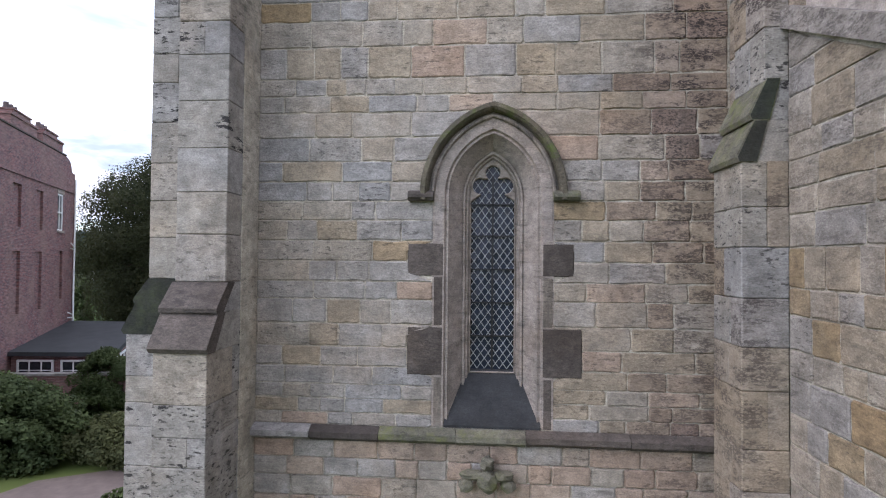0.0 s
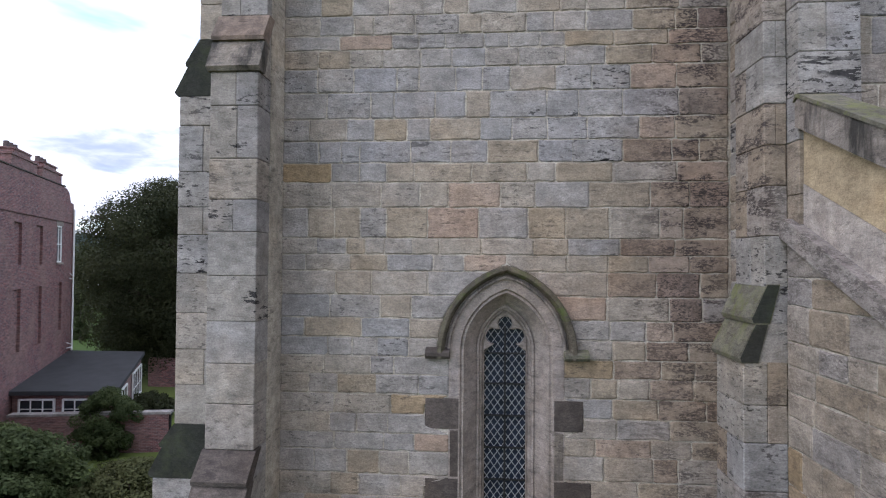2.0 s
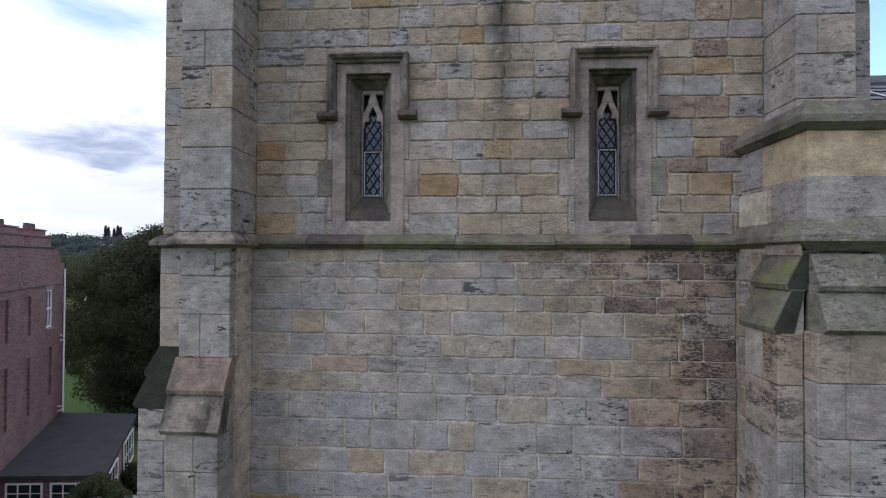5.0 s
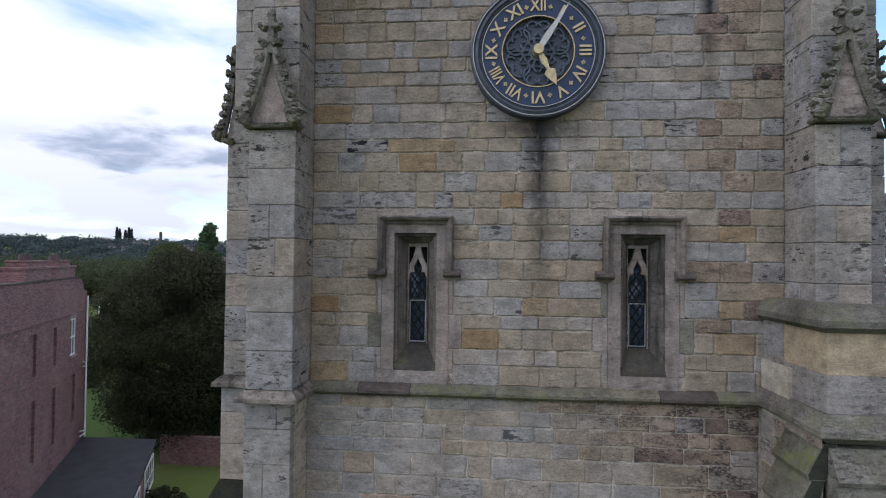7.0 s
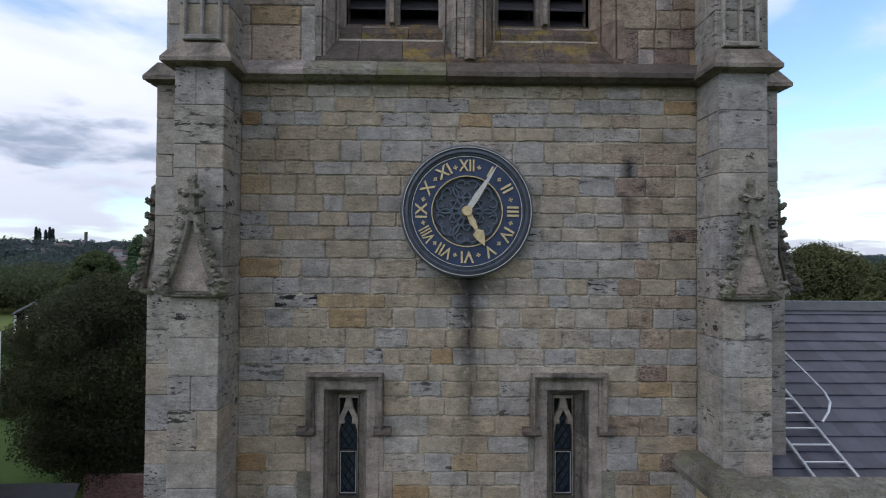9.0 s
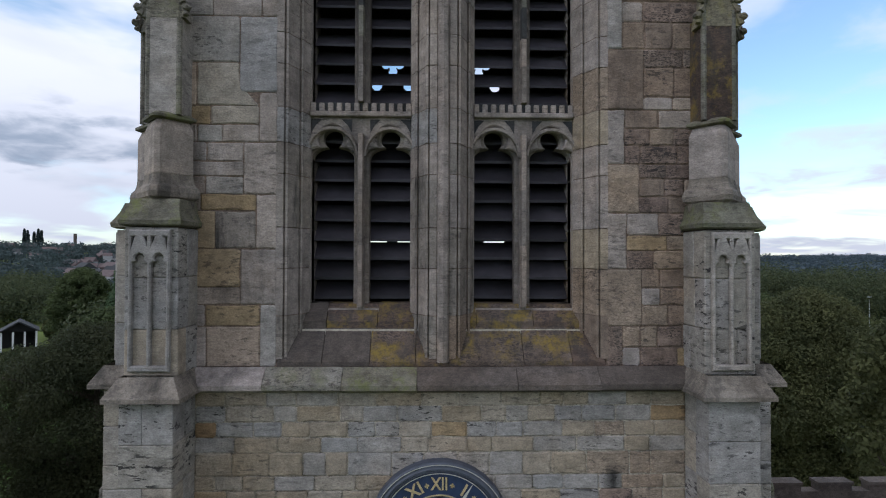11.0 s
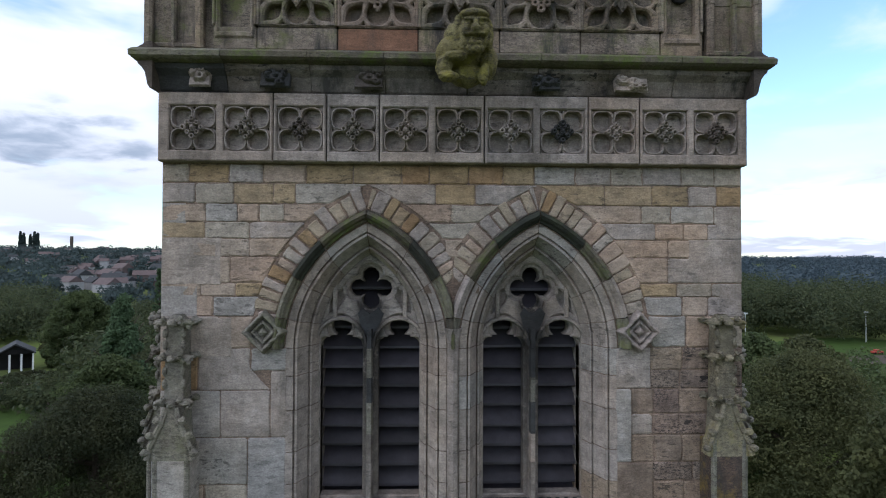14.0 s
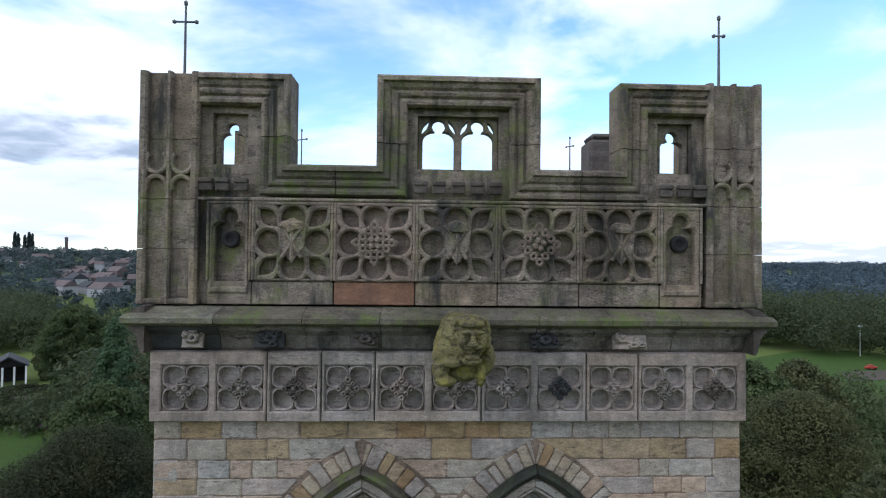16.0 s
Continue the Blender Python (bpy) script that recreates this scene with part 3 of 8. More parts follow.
def line_sweep(pts, profile, closed=True):
    """Sweep a profile of (offset to the left, y) along a line in the x, z plane."""
    lines = [offset_line(pts, o) for o, y in profile]
    rows = [[(lines[j][i][0], profile[j][1], lines[j][i][1]) for j in range(len(profile))] for i in range(len(pts))]
    v, f = sweep_faces(rows, closed)
    k = len(profile)
    if closed:
        f.append(tuple(range(k)))
        f.append(tuple(range(len(v) - k, len(v))))
    return v, f


def fill_loops(loops):
    """Triangles of the region inside the first loop and outside the others."""
    pts, edges = [], []
    for lp in loops:
        k = len(pts)
        pts += [Vector(p) for p in lp]
        edges += [(k + i, k + (i + 1) % len(lp)) for i in range(len(lp))]
    v, e, f, *_ = mathutils_geometry.delaunay_2d_cdt(pts, edges, [], 0, 1e-6)
    arr = [np.array(lp, dtype=float) for lp in loops]
    c = np.array([[sum(v[i][0] for i in t) / 3, sum(v[i][1] for i in t) / 3] for t in f])
    odd = np.zeros(len(f), dtype=int)
    for a in arr:
        b = np.roll(a, -1, axis=0)
        for (x0, z0), (x1, z1) in zip(a, b):
            if z0 == z1:
                continue
            hit = ((z0 > c[:, 1]) != (z1 > c[:, 1])) & (c[:, 0] < (x1 - x0) * (c[:, 1] - z0) / (z1 - z0) + x0)
            odd ^= hit.astype(int)
    return v, [t for t, k in zip(f, odd) if k]


def shrink_loop(lp, d):
    """Mitred offset of a closed counter-clockwise loop, inwards by d."""
    n, out = len(lp), []
    for i in range(n):
        a, p, b = Vector(lp[i - 1]), Vector(lp[i]), Vector(lp[(i + 1) % n])
        u, w = (p - a).normalized(), (b - p).normalized()
        n1, n2 = Vector((-u.y, u.x)), Vector((-w.y, w.x))
        m = n1 + n2
        m = m.normalized() if m.length > 1e-6 else n1
        k = 1 / max(0.5, m.dot(n1))
        out.append((p.x + m.x * d * k, p.y + m.y * d * k))
    return out


def plate(name, outline, holes, y0, y1, bevel=0.0):
    """A slab between y0 (front) and y1, its outline and holes given as (x, z) loops; bevel chamfers the front edges."""
    loops = []
    for lp in [outline] + holes:
        lp = [p for i, p in enumerate(lp) if math.dist(p, lp[i - 1]) > 1e-5]
        area = sum(lp[i - 1][0] * lp[i][1] - lp[i][0] * lp[i - 1][1] for i in range(len(lp)))
        loops.append(lp if area > 0 else lp[::-1])
    front = [shrink_loop(lp, bevel if i == 0 else -bevel) for i, lp in enumerate(loops)] if bevel else loops
    verts, faces = [], []
    for src, y in ((front, y0), (loops, y1)):
        v, f = fill_loops(src)
        k = len(verts)
        verts += [(p[0], y, p[1]) for p in v]
        faces += [tuple(k + i for i in t) for t in f]
    for fr, lp in zip(front, loops):
        n, k = len(lp), len(verts)
        verts += [(x, y0, z) for x, z in fr] + [(x, y0 + bevel, z) for x, z in lp] + [(x, y1, z) for x, z in lp]
        for i in range(n):
            j = (i + 1) % n
            if bevel:
                faces.append((k + i, k + j, k + n + j, k + n + i))
            faces.append((k + n + i, k + n + j, k + 2 * n + j, k + 2 * n + i))
    me = mesh_from(name, verts, faces)
    bm = bmesh.new()
    bm.from_mesh(me)
    bmesh.ops.remove_doubles(bm, verts=bm.verts, dist=1e-4)
    bm.to_mesh(me)
    bm.free()
    return me


def rect(x0, x1, z0, z1):
    return [(x0, z0), (x1, z0), (x1, z1), (x0, z1)]


def circle(cx, cz, r, n=20):
    return [(cx + r * math.cos(2 * math.pi * i / n), cz + r * math.sin(2 * math.pi * i / n)) for i in range(n)]


def foil(cx, cz, n, d, r, rot=0.0, k=8):
    """Outline of n overlapping lobes of radius r at distance d."""
    b = math.pi / n
    s = d * math.cos(b) + math.sqrt(max(0, r * r - (d * math.sin(b)) ** 2))
    ph = math.atan2(s * math.sin(b), s * math.cos(b) - d)
    out = []
    for i in range(n):
        a = rot + 2 * b * i
        for j in range(k):
            q = -ph + 2 * ph * j / k
            x, z = d + r * math.cos(q), r * math.sin(q)
            out.append((cx + x * math.cos(a) - z * math.sin(a), cz + x * math.sin(a) + z * math.cos(a)))
    return out


def leaf_loop(cx, cz, a, length, width, k=6):
    """A pointed leaf shape lying along the angle a."""
    out = []
    for s in (1, -1):
        for i in range(k):
            t = i / k if s > 0 else 1 - i / k
            x, z = (t - 0.5) * length, s * width / 2 * math.sin(math.pi * t)
            out.append((cx + x * math.cos(a) - z * math.sin(a), cz + x * math.sin(a) + z * math.cos(a)))
    return out


def light_loop(cx, w, zb, zs, lobe, neck):
    """A light with shoulders drawn in to a neck and a round lobe above it."""
    up = []
    for i in range(6):
        a = math.pi / 2 * i / 5
        up.append((neck + (w - neck) * math.cos(a), zs + (w - neck) * 0.75 * math.sin(a)))
    zc = zs + (w - neck) * 0.75 + math.sqrt(max(0, lobe * lobe - neck * neck))
    a0 = -math.acos(neck / lobe)
    ring = [(lobe * math.cos(a0 + (math.pi / 2 - a0) * i / 8), zc + lobe * math.sin(a0 + (math.pi / 2 - a0) * i / 8)) for i in range(1, 9)]
    right = [(w, zb)] + up + ring
    return [(cx + x, z) for x, z in right] + [(cx - x, z) for x, z in right[:-1][::-1]]


# ---------------------------------------------------------------- masonry
def worn(poly):
    """The outline with its corners rounded off and its long edges a little uneven."""
    out, n = [], len(poly)
    P = [Vector(p) for p in poly]
    for i in range(n):
        p, a, b = P[i], P[i - 1] - P[i], P[(i + 1) % n] - P[i]
        la, lb = a.length, b.length
        if min(la, lb) < 0.05:
            out.append(p)
            continue
        out.append(p + a * (min(rng.uniform(0.006, 0.032), 0.25 * la) / la))
        out.append(p + b * (min(rng.uniform(0.006, 0.032), 0.25 * lb) / lb))
        if lb > 0.22 and rng.random() < 0.7:
            side = Vector((-b.y, b.x)) / lb
            for share in (rng.uniform(0.2, 0.45), rng.uniform(0.55, 0.8)):
                out.append(p + b * share + side * rng.uniform(-0.004, 0.011))
    return [(q.x, q.y) for q in out]


def stone_geo(poly, place, depth=0.06, cham=0.010, jitter=0.003):
    """One dressed block: the outline poly on a wall face, chamfered to the front. place(u, v, d) gives the point d behind the face."""
    poly = worn(poly)
    n = len(poly)
    cu, cv = sum(p[0] for p in poly) / n, sum(p[1] for p in poly) / n
    proud = rng.uniform(-0.012, -0.005)
    front, edge, back = [], [], []
    for u, v in poly:
        du, dv = cu - u, cv - v
        k = math.hypot(du, dv) or 1
        ju, jv = rng.uniform(-jitter, jitter), rng.uniform(-jitter, jitter)
        c = min(cham * rng.uniform(0.9, 1.8), 0.3 * k)
        front.append(place(u + du / k * c * 1.4 + ju, v + dv / k * c * 1.4 + jv, proud + rng.uniform(-0.003, 0.003)))
        edge.append(place(u + ju, v + jv, proud + c * 0.8))
        back.append(place(u, v, depth))
    faces = [tuple(range(n))]
    for i in range(n):
        j = (i + 1) % n
        faces.append((i, n + i, n + j, j))
        faces.append((n + i, 2 * n + i, 2 * n + j, n + j))
    return front + edge + back, faces


def lay(parent, stones, place, pick, near=None, limit=290, name="stone"):
    """Lay the blocks as pieces of the wall parent; those past the limit are joined by material."""
    order = sorted(range(len(stones)), key=(lambda i: near(stones[i])) if near else (lambda i: i))
    rest = {}
    for rank, i in enumerate(order):
        poly = stones[i]
        v, f = stone_geo(poly, place)
        mat = pick(poly)
        if rank < limit:
            part_mesh(name, mesh_from(name, v, f), mat, parent)
        else:
            rv, rf = rest.setdefault(mat, ([], []))
            k = len(rv)
            rv.extend(v)
            rf.extend(tuple(a + k for a in q) for q in f)
    for mat, (rv, rf) in rest.items():
        ob = part_mesh("stonework", mesh_from("stonework", rv, rf), mat, parent)
        ob["kind"] = "stuff"


def course_rows(levels, x0, x1, voids, width=(0.28, 0.62), joint=0.009, mean=(0.36, 0.50)):
    """Blocks course by course between x0 and x1, cut round voids(z), which gives the intervals left open at that height."""
    out = []
    for z0, z1 in zip(levels, levels[1:]):
        zz = [z0 + joint / 2, (z0 + z1) / 2, z1 - joint / 2]
        cuts = [voids(z) for z in zz]
        k = max(len(c) for c in cuts)
        gaps = []
        if k:
            full = next(c for c in cuts if len(c) == k)
            for i in range(k):
                g = []
                for c in cuts:
                    if len(c) == k:
                        g.append(c[i])
                    elif len(c) and k > len(c):
                        own = [q for q in c if q[0] <= sum(full[i]) / 2 <= q[1]]
                        g.append((max(own[0][0], full[i][0] - 0.3), min(own[0][1], full[i][1] + 0.3)) if own else (sum(full[i]) / 2,) * 2)
                    else:
                        g.append((sum(full[i]) / 2,) * 2)
                gaps.append(g)
        edges = [[(x0,) * 3, None]]
        for g in gaps:
            edges[-1][1] = tuple(min(x1, max(x0, q[0])) for q in g)
            edges.append([tuple(max(x0, min(x1, q[1])) for q in g), None])
        edges[-1][1] = (x1,) * 3
        for left, right in edges:
            span = min(right) - max(left)
            if max(right) - min(left) < 0.05:
                continue
            n = max(1, round(span / rng.uniform(*mean))) if span > 0.3 else 1
            ws = [rng.uniform(*width) for _ in range(n)]
            a = max(left) if n > 1 else 0
            tot, pos, inner = sum(ws), 0, []
            for w in ws[:-1]:
                pos += w
                inner.append(max(left) + span * pos / tot)
            ls = [left] + [(x,) * 3 for x in inner]
            rs = [(x,) * 3 for x in inner] + [right]
            for l, r in zip(ls, rs):
                h = joint / 2
                if l[0] == l[2] and r[0] == r[2] and l[0] == l[1] and r[0] == r[1]:
                    poly = [(l[0] + h, zz[0]), (r[0] - h, zz[0]), (r[2] - h, zz[2]), (l[2] + h, zz[2])]
                else:
                    poly = [(l[0] + h, zz[0]), (r[0] - h, zz[0]), (r[1] - h, zz[1]), (r[2] - h, zz[2]), (l[2] + h, zz[2]), (l[1] + h, zz[1])]
                    poly = [p for q, p in enumerate(poly) if math.dist(p, poly[q - 1]) > 0.012]
                if len(poly) > 2 and max(p[0] for p in poly) - min(p[0] for p in poly) > 0.03:
                    out.append(poly)
    return out


def centre(poly):
    return sum(p[0] for p in poly) / len(poly), sum(p[1] for p in poly) / len(poly)


def even_levels(a, b, h=0.27):
    n = max(1, round((b - a) / h))
    ws = [rng.uniform(0.8, 1.25) for _ in range(n)]
    z, out = a, [a]
    for w in ws[:-1]:
        z += (b - a) * w / sum(ws)
        out.append(z)
    return out + [b]


def block(parent, x0, x1, y0, y1, z0, z1, mat, name="stone", cham=0.014):
    """A whole block with chamfered arrises, standing free on at least two sides."""
    j = lambda: rng.uniform(-0.002, 0.003)
    bm = bmesh.new()
    box(bm, x0 + j(), x1 + j(), y0 + j(), y1 + j(), z0 + 0.002, z1 - 0.002, bevel=cham * rng.uniform(0.5, 0.9))
    return part(name, bm, mat, parent)


# ---------------------------------------------------------------- church tower
CX = 0.675
tower = thing("church_tower", "tall weathered sandstone church tower with stepped buttresses and an openwork parapet", "church tower")
WIN = dict(cx=0.60, w=0.61, h=0.84, zs=8.70)
LABELLED = (-0.975, 2.010)
BELFRY = (-0.43, 1.765)


def face_south(y):
    return lambda u, v, d: (u, y + d, v)


def face_west(x):
    return lambda u, v, d: (x + d, u, v)


LOWER = [5.77, 5.93, 6.11, 6.29, 6.52, 6.77, 7.06, 7.37, 7.60, 7.86, 8.12, 8.38, 8.62, 8.87, 9.13, 9.44, 9.76, 9.98, 10.20, 10.61, 10.95,
         11.21, 11.51, 11.81, 12.17, 12.50, 12.75, 12.95, 13.22, 13.51, 13.71, 13.91, 14.11, 14.28]
CLOCK = [14.44, 14.71, 14.92, 15.19, 15.37, 15.61, 15.84, 16.11, 16.36, 16.57, 16.79, 17.01, 17.28, 17.55, 17.73, 17.95, 18.21, 18.45, 18.64,
         18.83, 19.06, 19.33, 19.51, 19.80, 19.99, 20.18, 20.38, 20.57]
BELL = [20.86, 21.10, 21.37, 21.64, 21.86, 22.10, 22.34, 22.53, 22.82, 23.03, 23.26, 23.45, 23.69, 23.91, 24.15, 24.32, 24.70, 24.94, 25.29,
        25.56, 25.88, 26.12, 26.41, 26.81, 27.06, 27.23, 27.56, 27.79, 28.00, 28.23, 28.49, 28.73]
QUOINS = [(7.68, 8.09, 0.46, 0.39), (6.43, 7.04, 0.46, 0.49)]


def void_lower(z):
    c = WIN["cx"]
    if z < 8.62:
        l = r = 0.745
        for a, b, ql, qr in QUOINS:
            if a - 0.01 < z < b + 0.01:
                l, r = 0.61 + ql, 0.61 + qr
        return [(c - l, c + r)]
    h = arch_half(0.905, 1.13, z - 8.70)
    return [(c - h, c + h)] if h else []


def void_clock(z):
    out = []
    for i, c in enumerate(LABELLED):
        if z < 15.90:
            k = 0.64 if 14.92 < z < 15.37 else 0.52
            out.append((c - k, c + k))
        elif z < 16.575:
            out.append((c - 0.50, c + 0.50))
    return out


def bell_quoin(z, side):
    """Width of the dressed jamb blocks at the height z; groups of courses bond in turn."""
    i = max(k for k in range(len(BELL)) if BELL[k] <= z + 0.002)
    g = (i + side) // 3
    return (0.42 if g % 2 else 0.2) + 0.03 * (g % 3)


def void_bell(z):
    """The two bell openings with their dressed jambs and arch stones."""
    if z < 26.405:
        return [(-1.43 - bell_quoin(z, 0), 2.765 + bell_quoin(z, 1))]
    c, r = arch_geo(1.0, 1.57)
    iv = []
    for m in BELFRY:
        q = (r + 0.46) ** 2 - (z - 26.40) ** 2
        if q > c * c:
            iv.append((m - math.sqrt(q) + c, m + math.sqrt(q) - c))
    if len(iv) == 2 and iv[0][1] > iv[1][0]:
        return [(iv[0][0], iv[1][1])]
    return iv


def bell_stones():
    """Large blocks beside the openings to the west, common courses to the east and above."""
    out, k = [], BELL.index(26.41)
    west = [BELL[0]]
    for i in range(2, k, 2):
        west += [BELL[i]] if rng.random() < 0.55 else [BELL[i - 1], BELL[i]]
    out += course_rows(west + [BELL[k]], -3.0, 0.6, void_bell, (0.4, 0.8), 0.009, (0.45, 0.8))
    out += course_rows(BELL[:k + 1], 0.6, 4.42, void_bell, (0.2, 0.5), 0.010, (0.3, 0.45))
    return out + course_rows(BELL[k:], -3.0, 4.42, void_bell, (0.3, 0.6))


def pick_lower(poly):
    x, z = centre(poly)
    q = rng.random()
    band = min(1, max(0, 1.15 - abs(x - 2.85) / 0.62)) * (1.0 if z > 8.5 else 0.8)
    if z > 13.3 and x > 1.5:
        band = max(band, 0.55)
    if q < band:
        k = rng.random()
        return M_RED if k > 0.86 else M_BROWN if k > 0.42 else M_TAN if k > 0.2 else M_PINK
    if 11.2 < z < 12.5 and q > 0.3:
        return M_PITTED if q > 0.85 else M_LILAC
    w = min(1, max(0, (x + 2.4) / 5.6))
    if q > 0.955:
        return M_OCHRE if q > 0.985 else M_PITTED
    if rng.random() < 0.10 + 0.45 * w:
        return M_TAN if rng.random() < 0.85 else M_PINK
    return M_GREY if rng.random() < 0.55 - 0.4 * w else M_BUFF


def pick_clock(poly):
    x, z = centre(poly)
    q = rng.random()
    if x > 2.7 and q < 0.28:
        return M_RED if q < 0.14 else M_BROWN
    return M_OCHRE if q > 0.92 else M_TAN if q > 0.60 else M_GREY if q > 0.42 else M_PITTED if q > 0.30 else M_BUFF


def pick_bell(poly):
    x, z = centre(poly)
    q = rng.random()
    if x > 3.05 and z < 26.3 and q < 0.9:
        return M_RED if q < 0.40 else M_BROWN if q < 0.66 else M_PANEL if q < 0.78 else M_PALE
    if z > 26.6:
        return M_OCHRE if q > (0.55 if z > 28.2 else 0.84) else M_PINK if q > 0.42 else M_BUFF if q > 0.22 else M_GREY if q > 0.16 else M_PALE
    if z < 23.2:
        return M_OCHRE if q > 0.94 else M_PINK if q > 0.84 else M_GREY if q > 0.55 else M_FRIEZE if q > 0.15 else M_STREAKED
    return M_OCHRE if q > 0.97 else M_PINK if q > 0.86 else M_GREY if q > 0.62 else M_PALE if q > 0.2 else M_BUFF


def pick_plinth(poly):
    return rng.choice((M_PINK, M_PINK, M_BUFF, M_GREY))


def near_mid(poly):
    return abs(centre(poly)[0] - 0.6)


# wall cores with the openings through them
hole = arch_line(WIN["cx"], WIN["w"] - 0.005, WIN["h"], WIN["zs"], 5.79)
lower_wall = part_mesh("lower_wall", plate("lower_wall", rect(-3.02, 3.60, 5.60, 14.34), [hole], 7.005, 7.90), M_MORTAR, tower, "coursed buff and grey sandstone wall")
lay(lower_wall, course_rows(LOWER, -2.45, 3.44, void_lower, (0.28, 0.78), 0.009, (0.44, 0.60)), face_south(7.0), pick_lower, near_mid)
plinth = part("plinth", boxes((-3.02, 3.60, 7.00, 7.90, 0, 5.597)), M_MORTAR, tower, "pinkish sandstone plinth")
lay(plinth, course_rows(even_levels(0, 4.62, 0.3) + [4.88, 5.13, 5.36, 5.595], -2.45, 3.40, lambda z: []), face_south(6.985), pick_plinth, lambda p: -centre(p)[1], 120)
holes = [rect(c - 0.285, c + 0.285, 14.62, 16.46) for c in LABELLED]
clock_wall = part_mesh("clock_stage_wall", plate("clock_stage_wall", rect(-3.02, 4.37, 14.342, 20.70), holes, 7.008, 7.90), M_MORTAR_DARK, tower, "coursed ochre, buff and grey sandstone wall")
lay(clock_wall, course_rows(CLOCK, -2.41, 3.76, void_clock), face_south(7.0), pick_clock, near_mid)
bell_holes = [arch_line(c, 0.995, 1.565, 26.40, 20.9) for c in BELFRY]
bell_wall = part_mesh("belfry_wall", plate("belfry_wall", rect(-3.0, 4.42, 20.702, 30.1), bell_holes, 7.045, 8.00), M_MORTAR_RED, tower, "pinkish grey coursed belfry wall")
lay(bell_wall, bell_stones(), face_south(7.04), pick_bell, lambda p: 0)
for xa, xb, za, zb in ((-3.0, -2.26, 27.20, 27.80), (3.72, 4.42, 27.24, 27.80), (-3.0, -2.55, 26.80, 27.195), (-3.0, -2.70, 27.81, 28.23), (4.08, 4.42, 27.81, 28.23), (-3.0, -2.12, 26.30, 26.79), (4.12, 4.42, 26.80, 27.23)):
    block(bell_wall, xa, xb, 7.030, 7.06, za, zb, rng.choice((M_PALE, M_GREY, M_PALE)), "quoin")

# side and rear walls close the tower
bm = boxes((-3.02, -2.30, 7.90, 14.40, 0, 20.7), (3.65, 4.37, 7.90, 14.40, 0, 20.7), (-3.0, -2.2, 8.0, 14.4, 20.7, 30.1), (3.62, 4.42, 8.0, 14.4, 20.7, 30.1),
           (-2.3, 3.65, 13.6, 14.4, 0, 20.7))
part("side_walling", bm, M_BUFF, tower, "plain sandstone side and rear walls")["kind"] = "stuff"
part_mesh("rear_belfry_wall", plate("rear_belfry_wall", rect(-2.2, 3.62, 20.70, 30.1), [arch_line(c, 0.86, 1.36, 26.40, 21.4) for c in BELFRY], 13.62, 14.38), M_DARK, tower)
# Chamber floors coloured near-black to read as unlit.
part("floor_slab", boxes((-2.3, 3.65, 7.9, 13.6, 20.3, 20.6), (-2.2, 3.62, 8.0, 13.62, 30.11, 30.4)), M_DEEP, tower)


# string courses
def string(name, rows, material, label):
    """A moulded course: rows of (projection line points in plan as x0, x1, profile of y, z)."""
    bm = bmesh.new()
    for x0, x1, prof in rows:
        prism(bm, prof, "x", x0, x1)
    return part(name, bm, material, tower, label)


def split_string(z0, z1, out, yw, xa, xb, mat, name="string_course_stone", drop=0.5):
    """A string course laid as separate lengths of stone, weathered on top."""
    holder = part("string_course", boxes((xa, xb, yw - 0.02, yw + 0.1, z0 + 0.02, z1 - 0.02)), M_DARK, tower, "weathered projecting string course")
    x = xa
    while x < xb - 0.2:
        w = min(rng.uniform(0.7, 1.25), xb - x)
        if xb - x - w < 0.3:
            w = xb - x
        o, e = out + rng.uniform(-0.012, 0.008), rng.uniform(-0.006, 0.006)
        zm = z0 + (z1 - z0) * drop
        bm = bmesh.new()
        prism(bm, [(yw - 0.01, z0 + e), (yw - o * 0.55, z0 + e + 0.005), (yw - o * 0.75, z0 + 0.03 + e), (yw - o, z0 + 0.05 + e), (yw - o, zm + e), (yw - 0.01, z1 + e)], "x", x + 0.003, x + w - 0.003)
        part(name, bm, mat() if callable(mat) else mat, holder)
        x += w
    return holder


split_string(5.60, 5.785, 0.13, 6.99, -2.45, 3.40, lambda: rng.choice((M_DARK, M_MOSS, M_GREY)), drop=0.65)
split_string(14.28, 14.45, 0.14, 6.995, -2.42, 3.50, lambda: rng.choice((M_MOSS, M_MOSS, M_DARK)))
split_string(20.57, 20.87, 0.22, 6.995, -2.40, 3.76, lambda: rng.choice((M_CROCKET, M_MOSS, M_DARK, M_FRIEZE)), drop=0.38)

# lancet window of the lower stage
# The window's base is a near-black sheet painting the unlit room behind.
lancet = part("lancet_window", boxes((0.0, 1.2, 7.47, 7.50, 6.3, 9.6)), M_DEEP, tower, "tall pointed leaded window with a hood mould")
W = WIN
v, f = arch_sweep(W["cx"], W["w"], W["h"], W["zs"], 5.80,
                  [(0.145, 7.06), (0.145, 6.994), (0.0, 6.992), (-0.02, 7.03), (-0.05, 7.02), (-0.065, 7.06), (-0.215, 7.30), (-0.225, 7.275), (-0.25, 7.28), (-0.265, 7.33), (-0.285, 7.33), (-0.31, 7.385), (-0.31, 7.46)], 16)
part_mesh("jamb_moulding", mesh_from("jamb_moulding", v, f), M_PALE, lancet, "pale splayed stone surround")
v, f = arch_sweep(W["cx"], W["w"], W["h"], W["zs"], 8.63, [(0.195, 7.0), (0.20, 6.93), (0.215, 6.88), (0.24, 6.85), (0.285, 6.855), (0.30, 6.88), (0.30, 7.01)], 16)
